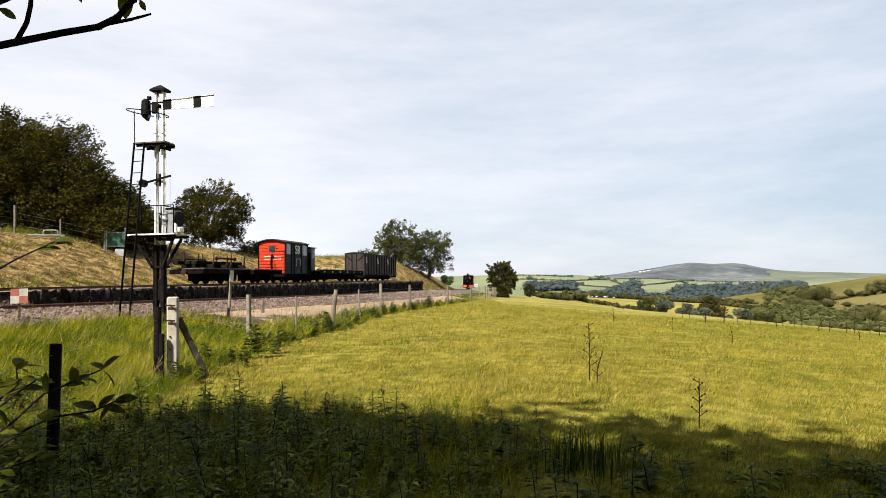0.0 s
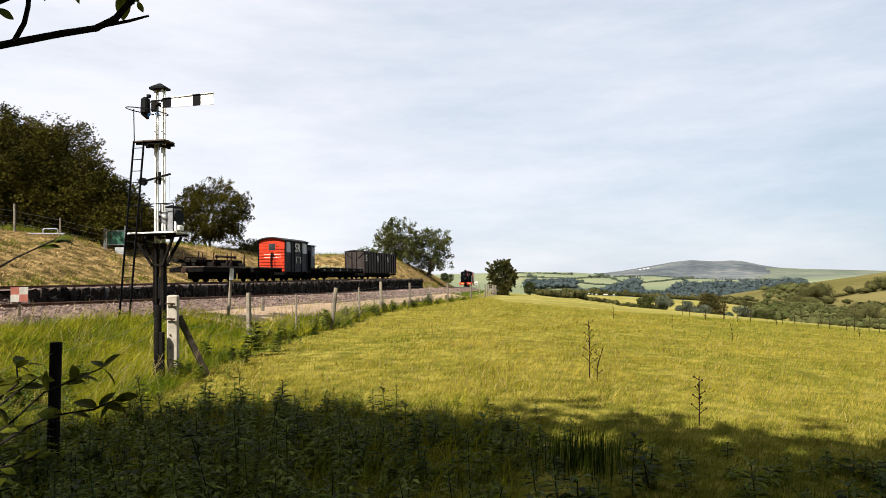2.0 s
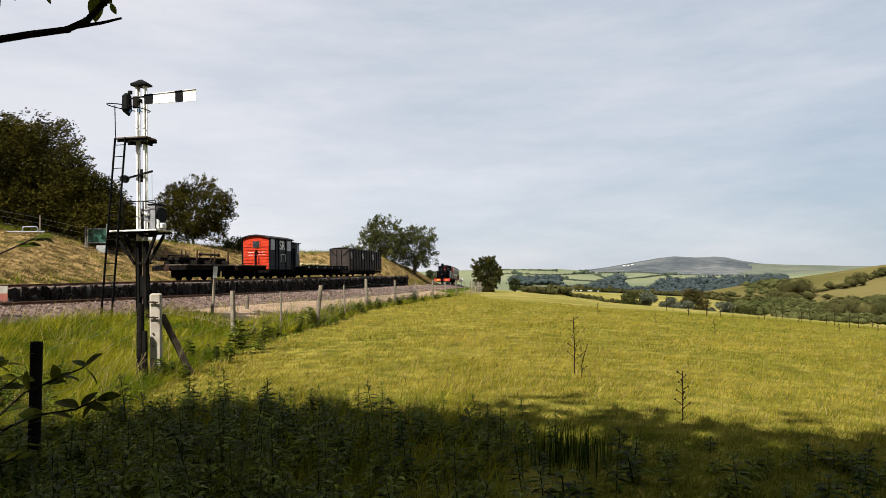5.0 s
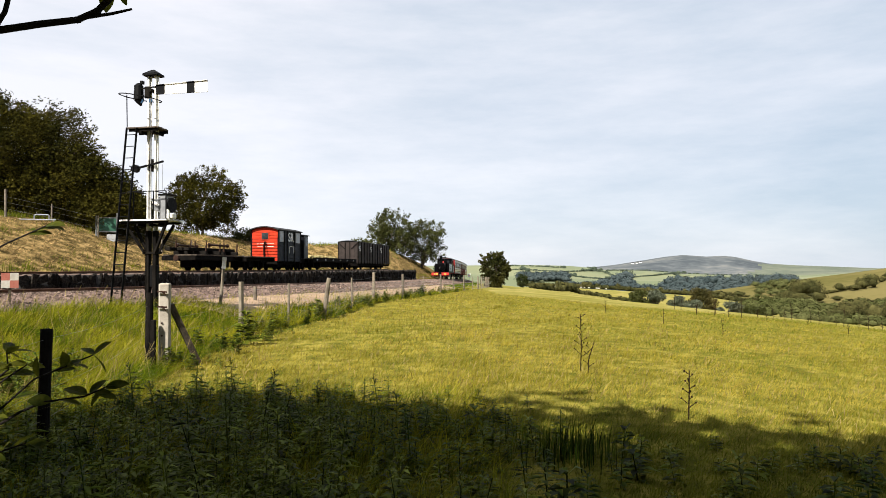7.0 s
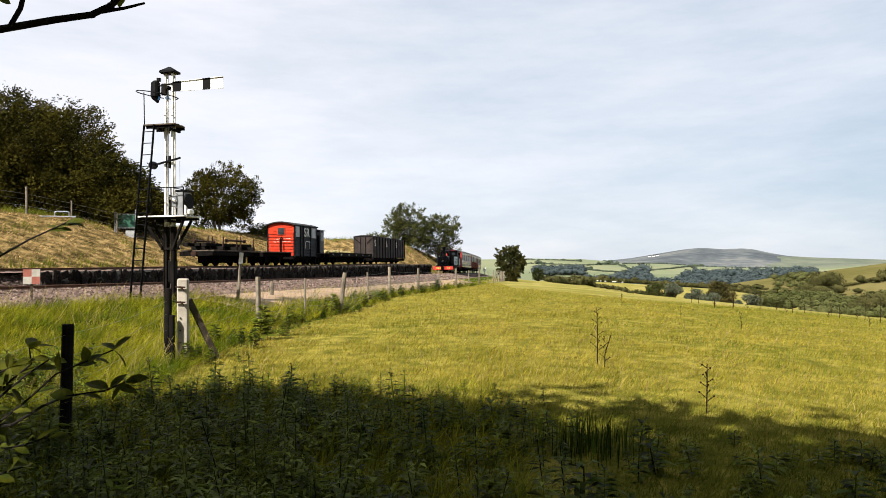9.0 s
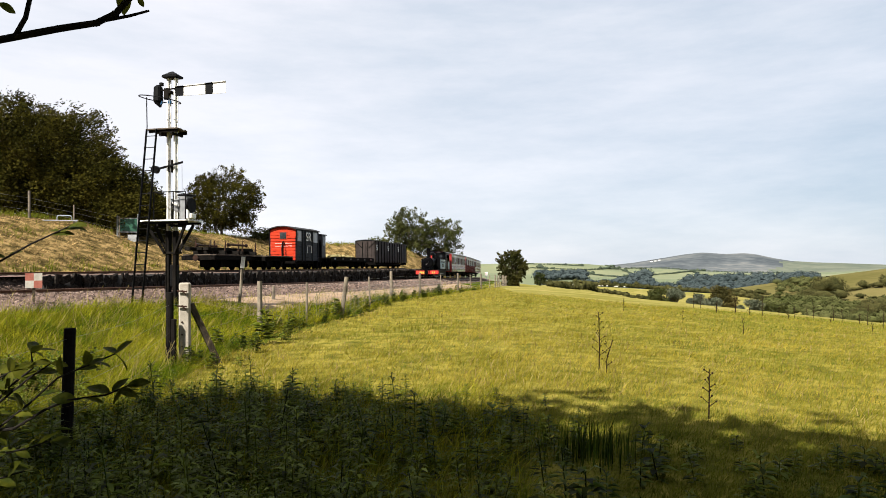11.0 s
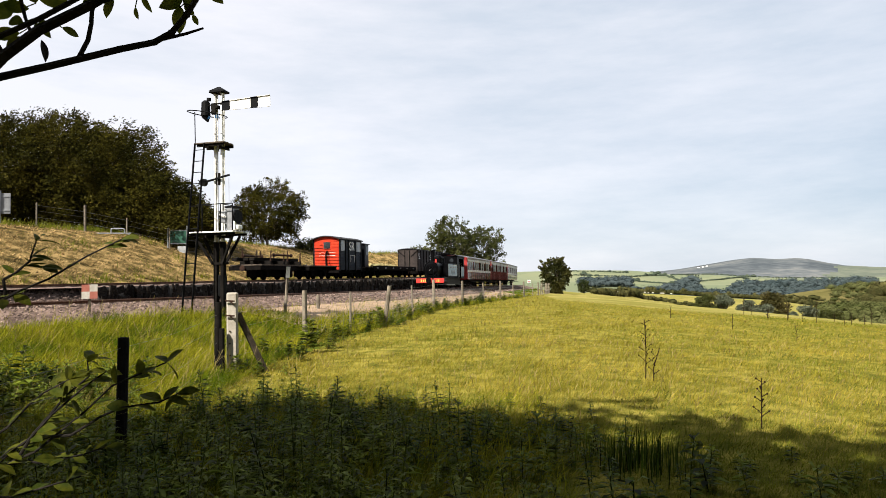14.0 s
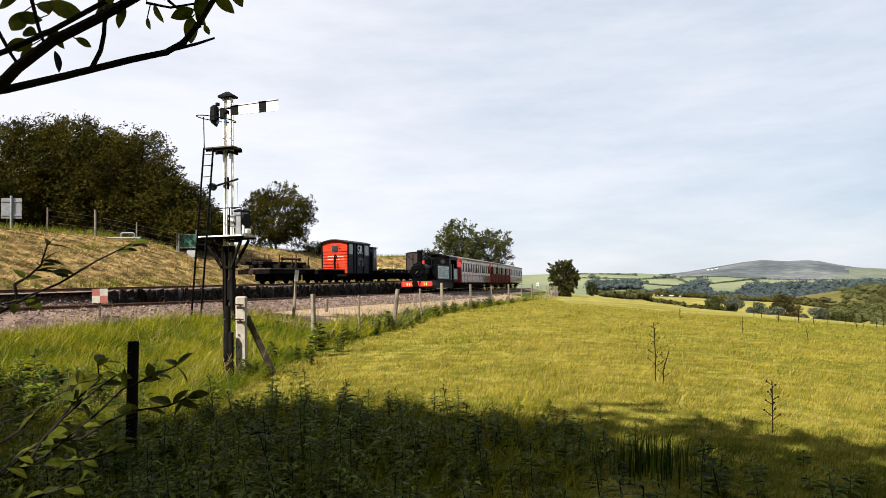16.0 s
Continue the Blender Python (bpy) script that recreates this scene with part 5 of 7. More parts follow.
loco, loco_wheels, loco_rods = steam_loco()
cars = []
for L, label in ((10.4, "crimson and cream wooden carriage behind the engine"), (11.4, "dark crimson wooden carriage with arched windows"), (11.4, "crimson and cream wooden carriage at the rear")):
    cars.append((L, *carriage(L, label, side=M_CRIMSON if "dark" in label else M_CRIMSONGLOSS)))


# ---------------------------------------------------------------- trees of the bank, the hedge behind the camera, bushes
def spot(px, R):
    """A place by its bearing and distance."""
    k = (px - 784) / 1184
    c = 1 / math.hypot(1, k)
    return k * c * R, c * R


for cx, rx, top, foot, sd, label in ((-32.6, 4.6, 12.9, 5.4, 21, "tall dense dark green tree above the cutting"), (-28.4, 4.4, 12.8, 5.4, 22, "tall dense dark green tree above the cutting"), (-25.1, 3.6, 11.9, 5.0, 23, "wind-swept dense green tree above the cutting"),
                                     (-22.3, 3.0, 8.7, 4.4, 24, "low wind-swept thorn at the end of the trees"), (-20.2, 2.0, 6.7, 3.8, 26, "low spreading thorn at the end of the trees"), (-37.6, 4.6, 11.6, 5.4, 25, "tall dense dark green tree above the cutting")):
    domed_tree("beech_tree", cx - 0.5, 42, cx, rx, (top + foot) / 2, (top - foot) / 2, label, M_LEAF, sd, int(430 * rx), 34, 0.08, 0.85, (0.85, 0.05, 0.1), ry=3.2, group="trees above the cutting", stems=3, hollow=0.55, spread=0.17, skirt=0.2)


def dapple(v, f, root, aim, radius):
    """Drops the leaves that would hang in the sun's way to a lit spot."""
    c = v.reshape(-1, 4, 3).mean(1) + np.array(root.location) - np.array(aim)
    d = np.array(TO_SUN)
    away = np.linalg.norm(c - np.outer(c @ d, d), axis=1)
    keep = away > radius
    v = v.reshape(-1, 4, 3)[keep].reshape(-1, 3)
    return v, np.arange(len(v)).reshape(-1, 4)


for i, (x, y, h, w) in enumerate(((-12.0, -3.4, 13.3, 7.0), (-9.0, -3.3, 12.8, 7.0), (-6.2, -3.4, 13.3, 7.4), (-1.5, -3.6, 13.8, 7.4), (2.2, -3.8, 14.2, 7.2), (5.8, -3.9, 14.2, 7.2))):
    tree("hedge_tree", x, y, h, w, "leafy hedgerow tree shading the field's edge", M_LEAF, 40 + i, 15000, 0.26, 30, 0.2, low=0.32, clump=0.2, stems=2, group="hedgerow trees", gaps=(((-0.95, 1.65, 1.4), 0.6), ((-4.3, 7.9, 0.2), 1.0)))


def bush(name, x, y, h, w, label, material, seed, leaves=4000, leaf=0.12, group=""):
    rng = np.random.default_rng(seed)
    root = empty(name, pose(x, y, gz(x, y) - 0.1), label, "bush", group)
    bm = bm_new()
    cen = []
    for i in range(14):
        a, u = rng.uniform(0, 6.28), rng.uniform(0.12, 0.82)
        r = w * 0.42 * math.sqrt(rng.random()) * math.sqrt(max(0.1, 1 - (u - 0.3) ** 2 * 1.6))
        e = (r * math.cos(a), r * math.sin(a), h * u)
        limb(bm, [(0.1 * math.cos(a), 0.1 * math.sin(a), 0), (e[0] * 0.6, e[1] * 0.6, e[2] * 0.5), e], h * 0.02, h * 0.006, 5)
        cen.append(e)
    part("stems", bm, M_BARK, root)
    v, f = leaf_cloud(rng, np.array(cen), np.full(14, (h + w) * 0.14) * rng.uniform(0.6, 1.1, 14), leaves, leaf)
    o = new("foliage", numpy_mesh("foliage", v, f, [material]))
    o.parent = root
    return root


M_BRONZE = mat("bronze_green_leaf", (0.026, 0.024, 0.0065), (0.062, 0.050, 0.015), 0.5, 0.6, 0, 0, 5, spread=0.4, trans=0.25, spec=0.05)
M_GORSE = mat("grey_green_leaf", (0.0357, 0.0446, 0.0208), (0.0774, 0.0833, 0.0446), 0.6, 0.7, 0, 0, 5, spread=0.4, trans=0.2)
for px, R, h, w, m, lab, sd in ((1140, 100, 2.3, 2.8, M_LEAFPALE, "low green bush below the field's brow", 61), (1172, 102, 2.7, 2.6, M_GORSE, "pale grey-green bush below the field's brow", 62),
                                (1216, 98, 2.0, 3.4, M_GORSE, "pale flowering bush below the field's brow", 63), (1240, 94, 1.6, 2.6, M_GORSE, "low pale flowering bush", 66), (1254, 98, 3.7, 3.5, M_BRONZE, "rounded brownish-green bush below the brow", 64),
                                (1306, 96, 1.9, 4.0, M_GORSE, "low spreading grey-green bush", 65), (1345, 92, 1.8, 3.6, M_LEAFPALE, "low spreading green bush", 67)):
    bush("bush", *spot(px, R), h, w, lab, m, sd, 5000, 0.14, "bushes below the brow")
bush("bank_bush", -17.5, 62, 1.2, 3.2, "small scrub bush on the bank top", M_LEAFPALE, 71, 2500, 0.1)
bush("bank_bush", -8.6, 76, 1.9, 3.4, "rank grass and scrub above the siding's end", M_LEAFPALE, 72, 3000, 0.1)
bush("bank_bush", 0.4, 118, 1.8, 3.0, "dark scrub bush beside the line", M_LEAFDARK, 73, 2000, 0.12)

# woods and hedges of the far country, in clumps
def canopy(name, spots, leaf, per, material, label):
    """spots: x, y, radius, height of each crown."""
    rng = np.random.default_rng(len(spots))
    s = np.array(spots)
    z = ground_z(s[:, 0], s[:, 1])
    cen = np.stack([s[:, 0], s[:, 1], z + s[:, 3] * 0.5], 1)
    n = len(s) * per
    pick = np.repeat(np.arange(len(s)), per)
    d = rng.normal(size=(n, 3))
    d /= np.linalg.norm(d, axis=1)[:, None]
    d[:, 2] = np.abs(d[:, 2]) * 1.0 - 0.25
    lump = 1 + 0.22 * np.sin(d[:, 0] * 5 + pick) * np.cos(d[:, 1] * 4 + pick * 2)
    c = cen[pick] + d * lump[:, None] * (np.stack([s[:, 2], s[:, 2], s[:, 3] * 0.55], 1)[pick]) * rng.uniform(0.75, 1.05, n)[:, None]
    out = d + 0.15 * rng.normal(size=(n, 3))
    u = np.cross(out, rng.normal(size=(n, 3)))
    u /= np.linalg.norm(u, axis=1)[:, None]
    w = np.cross(u, out)
    w /= np.linalg.norm(w, axis=1)[:, None]
    q = leaf * s[pick, 2][:, None] * rng.uniform(0.6, 1.3, n)[:, None]
    v = np.stack([c - u * q, c + w * q * 0.6, c + u * q, c - w * q * 0.6], 1).reshape(-1, 3)
    ob = tagged(new(name, numpy_mesh(name, v, np.arange(n * 4).reshape(-1, 4), [material])), label, "trees", kind="stuff")
    ball = bm_new()
    bmesh.ops.create_icosphere(ball, subdivisions=2 if len(s) < 500 else 1, radius=1)
    bv, bf = np.array([p.co for p in ball.verts]), np.array([[p.index for p in f.verts] for f in ball.faces])
    ball.free()
    bumps = 0.68 + 0.22 * np.sin(bv[:, 0] * 7 + 1) * np.sin(bv[:, 1] * 6) + 0.06 * np.sin(bv[:, 2] * 11)
    cv = cen[:, None, :] + (bv * bumps[:, None])[None] * np.stack([s[:, 2], s[:, 2], s[:, 3] * 0.55], 1)[:, None, :] * rng.uniform(0.88, 1.0, (len(s), len(bv), 1))
    cf = (bf[None] + (np.arange(len(s)) * len(bv))[:, None, None]).reshape(-1, 3)
    tagged(new(name + "_mass", numpy_mesh(name + "_mass", cv.reshape(-1, 3), cf, [material], smooth=True)), label, "trees", kind="stuff")
    return ob


# far woods: the blue of distance haze is mixed into M_WOOD's colour
M_WOOD = mat("hazed_woodland", (0.026, 0.036, 0.037), (0.038, 0.048, 0.048), 0.02, 0.9, 0, 0, 0.2, spread=0.06, spec=0.0)
M_HEDGE = mat("far_hedge_leaf", (0.034, 0.046, 0.032), (0.055, 0.068, 0.046), 0.02, 0.9, 0, 0, 0.2, spread=0.15, spec=0.02)
M_WOOD2 = mat("dell_woodland", (0.022, 0.023, 0.0075), (0.048, 0.044, 0.015), 0.12, 0.9, 0, 0, 0.7, spread=0.3, spec=0.03)
M_WOOD3 = mat("pale_scrub", (0.030, 0.035, 0.0105), (0.060, 0.062, 0.023), 0.06, 0.9, 0, 0, 0.5, spread=0.3, spec=0.0)
rng = np.random.default_rng(77)


def seen_at(px, slope, r0, r1):
    """The place on the ground between r0 and r1 that is met at this slope of sight."""
    rs = np.geomspace(r0, r1, 120)
    k = (px - 784) / 1184
    c = 1 / math.hypot(1, k)
    x, y = k * c * rs, c * rs
    best = int(np.argmin(np.abs((ground_z(x, y) - EYE) / y - slope)))
    return float(x[best]), float(y[best])


def hedge_line(corners, r0, r1, step, r, h, out, tall=0.06):
    """A hedge through corners given by bearing and slope of sight."""
    pts = [seen_at(p, q, r0, r1) for p, q in corners]
    for (xa, ya), (xb, yb) in zip(pts, pts[1:]):
        n = max(2, int(math.hypot(xb - xa, yb - ya) / step))
        for i in range(n):
            t = (i + rng.uniform(-0.3, 0.3)) / n
            g = 1 + 1.1 * (rng.random() < tall)
            out.append((xa + (xb - xa) * t + rng.normal() * 0.3 * r, ya + (yb - ya) * t, r * g * rng.uniform(0.8, 1.3), h * g * rng.uniform(0.7, 1.3)))


def crown_at(px, R, top, width):
    """A crown whose top is met at that slope, standing on the ground."""
    x, y = spot(px, R)
    return (x, y, width / 2368 * y, max(2.0, (EYE + top * y - gz(x, y)) * 0.95))


woods = []
while len(woods) < 1150:
    px = rng.uniform(1000, 1425)
    R = rng.uniform(850, float(np.interp(px, [1000, 1060, 1110, 1125, 1140, 1180, 1195, 1425], [1010, 1030, 1180, 1180, 1000, 990, 1130, 1190])))
    if px < 1080 and 900 < R < 960:
        continue
    q = rng.uniform(0.6, 1.15) ** 1.4
    woods.append((*spot(px, R), 8 * q, 12 * q * rng.uniform(0.8, 1.15)))
for px, R, q in ((1110, 1190, 1.5), (1120, 1195, 1.9), (1128, 1190, 1.4), (1212, 1190, 1.2), (1290, 1195, 1.0)):
    woods.append((*spot(px, R), 8 * q, 11 * q))
for i in range(110):
    px = rng.uniform(928, 1020)
    R = rng.uniform(1020, 1130) + (px - 928) * 0.6
    woods.append((*spot(px, R), rng.uniform(6, 11), rng.uniform(9, 14)))
canopy("far_woodland", woods, 0.15, 40, M_WOOD, "dark woodland filling the valley side, haze blue in its colour")
hedges = []
for line in (((1015, -0.0070), (1075, -0.0062)), ((1052, -0.0004), (1075, -0.0055), (1110, -0.0165)), ((1062, -0.018), (1110, -0.0172)), ((1085, -0.0050), (1165, -0.0052), (1215, -0.0096), (1305, -0.0125), (1400, -0.0134)),
             ((1125, -0.0158), (1170, -0.0128), (1215, -0.0100)), ((905, 0.003), (960, 0.0018), (1015, -0.001)), ((935, 0.002), (950, -0.009)), ((950, -0.009), (1015, -0.0115), (1062, -0.018)), ((1205, -0.0105), (1215, -0.0155)), ((880, -0.002), (935, -0.0035), (1015, -0.0070))):
    hedge_line(line, 1190, 1720, 5.0, 2.6, 3.0, hedges)
canopy("far_hedgerow", hedges, 0.4, 24, M_HEDGE, "dark hedgerows between the hill fields")
edge = []
for i in range(330):
    t = i / 330
    edge.append((*spot(930 + 490 * t + rng.normal(), 376 + rng.normal() * 1.5), rng.uniform(1.3, 2.2), rng.uniform(1.6, 2.9) + 1.6 * (rng.random() > 0.93)))
hedge_line(((1270, -0.0395), (1300, -0.0425), (1340, -0.0455)), 480, 690, 3.0, 2.0, 2.6, edge)
canopy("pasture_hedge", edge, 0.25, 60, M_WOOD2, "thick dark hedge along the far side of the pasture")
bank_line = []
hedge_line(((950, -0.0312), (1015, -0.0360), (1065, -0.0432), (1115, -0.0505), (1165, -0.0585)), 132, 375, 0.9, 0.9, 1.0, bank_line, 0.02)
canopy("grassy_bank", bank_line, 0.4, 26, M_WOOD2, "low overgrown hedge bank across the pasture")
dell = []
while len(dell) < 560:
    px, R = rng.uniform(1325, 1760), rng.uniform(138, 690)
    if R > np.interp(px, [1325, 1350, 1420, 1440, 1480, 1520, 1600, 1760], [330, 660, 670, 520, 380, 500, 520, 520]) or (px < 1400 and R < 170) or (px < 1385 and 330 < R < 420) or (1470 < px < 1525 and 405 < R < 480):
        continue
    g = rng.uniform(0.7, 1.3)
    dell.append((*spot(px, R), g * np.interp(R, [140, 300, 690], [1.5, 2.6, 4.2]), g * np.interp(R, [140, 300, 690], [1.9, 3.4, 5.0])))
canopy("dell_scrub", dell, 0.13, 130, M_WOOD3, "grey-green scrub filling the dell")
crowns = [crown_at(*a) for a in ((1535, 205, -0.043, 74), (1562, 198, -0.052, 44), (1512, 202, -0.053, 52), (1492, 190, -0.062, 46), (1588, 205, -0.048, 48), (1620, 210, -0.042, 64), (1660, 215, -0.038, 64), (1700, 220, -0.035, 64))]
for px, foot, top, width in ((1440, -0.044, -0.0155, 58), (1424, -0.046, -0.022, 34), (1456, -0.045, -0.026, 34), (1408, -0.050, -0.034, 36), (1428, -0.056, -0.038, 54), (1460, -0.054, -0.036, 36), (1540, -0.034, -0.0195, 26), (1560, -0.033, -0.0175, 18), (1527, -0.036, -0.0270, 24), (1495, -0.052, -0.043, 20)):
    x, y = seen_at(px, foot, 475, 690)
    crowns.append((x, y, width / 2368 * y, (top - foot) * y))
hedge_line(((1470, -0.042), (1520, -0.034)), 480, 690, 3.0, 2.2, 3.0, crowns)
hedge_line(((1535, -0.033), (1590, -0.020), (1640, -0.012)), 480, 690, 3.0, 2.4, 3.4, crowns, 0.2)
canopy("dell_trees", crowns, 0.055, 900, M_WOOD2, "dark rounded trees and field hedges in the dell")

# ---------------------------------------------------------------- grass
def blades(name, xs, ys, hs, ws, bend, material, label, seed, top=0.15, lift=None):
    """Grass: two-piece bent blades, each an island of its own."""
    rng = np.random.default_rng(seed)
    n = len(xs)
    z = ground_z(xs, ys) - 0.02 if lift is None else lift
    a = rng.uniform(0, 2 * np.pi, n)
    ux, uy = np.cos(a) * ws / 2, np.sin(a) * ws / 2
    wind = rng.normal(0.35, 0.5, n) * bend
    b = rng.uniform(0, 2 * np.pi, n)
    bx, by = np.cos(b) * bend * 0.5 + np.abs(wind) * 0.7, np.sin(b) * bend * 0.5
    rows = []
    for k, (f, w) in enumerate(((0, 1.0), (0.55, 0.8), (1.0, top))):
        ox, oy = bx * hs * f * f, by * hs * f * f
        zz = z + hs * (f - 0.18 * f * f * bend)
        rows.append(np.stack([xs + ox - ux * w, ys + oy - uy * w, zz], 1))
        rows.append(np.stack([xs + ox + ux * w, ys + oy + uy * w, zz], 1))
    v = np.stack(rows, 1)
    near = np.hypot(xs, ys) < 7
    i, j = np.arange(near.sum()) * 6, near.sum() * 6 + np.arange((~near).sum()) * 4
    v = np.concatenate([v[near].reshape(-1, 3), v[~near][:, [0, 1, 4, 5]].reshape(-1, 3)])
    q = np.concatenate([np.stack([i, i + 1, i + 3, i + 2], 1), np.stack([i + 2, i + 3, i + 5, i + 4], 1), np.stack([j, j + 1, j + 3, j + 2], 1)])
    return tagged(new(name, numpy_mesh(name, v, q, [material])), label, "grass", kind="stuff")


def scatter(n, r0, r1, seed, power=1.0, angles=(-42, 42)):
    rng = np.random.default_rng(seed)
    u = rng.random(n)
    R = r0 * (r1 / r0) ** (u ** power)
    a = np.radians(rng.uniform(*angles, n))
    return R * np.sin(a), R * np.cos(a), rng


def sides(x, y):
    off = (x - line_x(y)) * 0.975
    return off, off - np.interp(y, [0, 5.9, 10.7, 16, 20, 28, 60, 84, 100], [9.3, 9.6, 8.0, 6.4, 6.6, 5.55, 5.0, 5.2, 4.0])


M_BLADEGREEN = mat("green_blade", (0.064, 0.080, 0.0070), (0.140, 0.140, 0.0150), 0.8, 0.7, 0, 0, 6, spread=0.35, trans=0.4, spec=0.03)
M_VERGEBLADE = mat("verge_blade", (0.044, 0.070, 0.0030), (0.215, 0.195, 0.0120), 1.1, 0.6, 0, 0, 6, spread=0.6, trans=0.4, spec=0.03)
M_BLADEYELLOW = mat("ripening_blade", (0.135, 0.116, 0.0110), (0.255, 0.198, 0.0300), 0.5, 0.7, 0, 0, 5, spread=0.28, trans=0.4, third=(0.190, 0.155, 0.0180), spec=0.03)
M_SEED = mat("grass_seed_head", (0.15, 0.115, 0.035), (0.23, 0.18, 0.07), 0.6, 0.8, 0, 0, 6, spread=0.3, trans=0.3, spec=0.03)
M_WEED = mat("weed_leaf", (0.021, 0.036, 0.0036), (0.092, 0.108, 0.0110), 1.4, 0.55, 0, 0, 8, spread=0.8, trans=0.3, spec=0.06)
M_DRYSTEM = mat("dead_stem", (0.0089, 0.0053, 0.0029), (0.0193, 0.0119, 0.0067), 5, 0.9, 0, 0.2, 40, spec=0.02)

x, y, rng = scatter(430000, 2.6, 60, 101, angles=(-44, 8))
off, fs = sides(x, y)
k = (fs < 0.15) & (off > 2.4) & ~((off > 2.2) & (off < 4.6) & (y > 19.5) & (y < 60) & (rng.random(len(x)) < 0.93))
x, y = x[k], y[k]
R = np.hypot(x, y)
blades("verge_grass", x, y, rng.uniform(0.13, 0.40, len(x)) * (0.95 + 0.7 * np.array([noise.noise((a * 0.9, b * 0.9, 4)) for a, b in zip(x, y)])), 0.0042 * np.maximum(1, R / 6) * rng.uniform(0.7, 1.4, len(x)), rng.uniform(0.5, 1.8, len(x)), M_VERGEBLADE, "long bright green grass between the fence and the railway", 1)
j = rng.random(len(x)) < 0.02
blades("verge_seed_grass", x[j], y[j], rng.uniform(0.4, 0.65, j.sum()), 0.0026 * np.maximum(1, R[j] / 7), rng.uniform(0.5, 1.4, j.sum()), M_SEED, "pale seed heads nodding above the verge grass", 2, top=1.3)

x, y, rng = scatter(350000, 3.0, 60, 103)
off, fs = sides(x, y)
k = (fs > -0.1) & (np.hypot(x, y) < np.interp(784 + 1184 * x / y, *MEADOW_EDGE) * rng.uniform(0.85, 1.12, len(x)))
x, y = x[k], y[k]
R = np.hypot(x, y)
tall = 0.75 + 0.5 * np.array([noise.noise((a * 0.7, b * 0.7, 3)) for a, b in zip(x, y)])
dry = np.array([0.7 * noise.noise((a * 0.3, b * 0.2, 9)) for a, b in zip(x, y)]) + rng.normal(0, 0.4, len(x)) + 0.30 - 0.035 * np.maximum(x - 2, 0) * np.minimum(y / 20, 1)
# near grass all turned green, a darker tone put in for the shade there
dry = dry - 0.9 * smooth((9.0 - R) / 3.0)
h = rng.uniform(0.06, 0.15, len(x)) * tall * np.interp(R, [8, 25, 45], [1, 0.85, 0.7])
w = 0.0055 * np.maximum(1, R / 6) * rng.uniform(0.7, 1.4, len(x))
bd = rng.uniform(0.4, 1.5, len(x))
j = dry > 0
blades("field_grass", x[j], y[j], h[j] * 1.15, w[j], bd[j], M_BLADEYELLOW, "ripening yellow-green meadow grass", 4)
blades("field_green_grass", x[~j], y[~j], h[~j], w[~j], bd[~j], M_BLADEGREEN, "green grass in meadow patches and, toned for shade, near the camera", 5)
j = (dry > 0.1) & (rng.random(len(x)) < 0.09)
blades("field_seed_grass", x[j], y[j], h[j] * 1.25, w[j] * 0.8, bd[j], M_SEED, "straw-coloured seed heads over the meadow", 6, top=1.2)

# tangled dead grass and tufts on the mown bank
rng = np.random.default_rng(110)
cxs, cys = rng.uniform(-34, 1, 24000), 16 + 84 * rng.random(24000) ** 1.4
tuft = np.repeat(np.arange(24000), 8)
x, y = cxs[tuft] + rng.normal(0, 0.13, len(tuft)), cys[tuft] + rng.normal(0, 0.13, len(tuft))
off = (x - line_x(y)) * 0.975
foot = 2.6 + 5.6 * smooth((78 - y) / 8)
k = (off < -foot) & (off > -foot - 16)
x, y, off, foot, tuft = x[k], y[k], off[k], foot[k], tuft[k]
tuft_h = rng.uniform(0.5, 1.5, 24000)[tuft]
patch = np.array([noise.noise((a * 0.5, b * 0.5, 1)) for a, b in zip(cxs, cys)])[tuft] + rng.normal(0, 0.2, len(x))
M_STRAW = mat("mown_straw", (0.105, 0.070, 0.027), (0.33, 0.225, 0.100), 0.8, 0.85, 0, 0, 6, spread=0.65, trans=0.2, spec=0.03)
green = (patch > 0.42) | (off < -foot - 8.0) | ((off > -foot - 0.9) & (patch > -0.05))
blades("bank_straw", x[~green], y[~green], rng.uniform(0.06, 0.20, (~green).sum()) * tuft_h[~green], rng.uniform(0.016, 0.038, (~green).sum()), rng.uniform(0.8, 2.0, (~green).sum()), M_STRAW, "mown straw-coloured grass lying on the bank", 7)
blades("bank_tufts", x[green], y[green], rng.uniform(0.12, 0.36, green.sum()) * tuft_h[green], rng.uniform(0.018, 0.04, green.sum()), rng.uniform(0.3, 1.0, green.sum()), M_BLADEGREEN, "green tufts at the foot and top of the bank", 8)


# dried clumps of cut grass lying all over the bank
rng = np.random.default_rng(115)
n = 10000
xx, yy = rng.uniform(-34, -8, n), 18 + 62 * rng.random(n) ** 1.3
oo = (xx - line_x(yy)) * 0.975
k = (oo < -8.4) & (oo > -19)
xx, yy = xx[k], yy[k]
n = len(xx)
octa = np.array([[1, 0, 0], [-1, 0, 0], [0, 1, 0], [0, -1, 0], [0, 0, 0.7], [0, 0, -0.5]])
tri = np.array([[0, 2, 4], [2, 1, 4], [1, 3, 4], [3, 0, 4], [2, 0, 5], [1, 2, 5], [3, 1, 5], [0, 3, 5]])
v = np.stack([xx, yy, ground_z(xx, yy) + 0.02], 1)[:, None, :] + octa[None] * rng.uniform(0.02, 0.06, (n, 1, 1)) * rng.uniform(0.3, 1.9, (n, 6, 1))
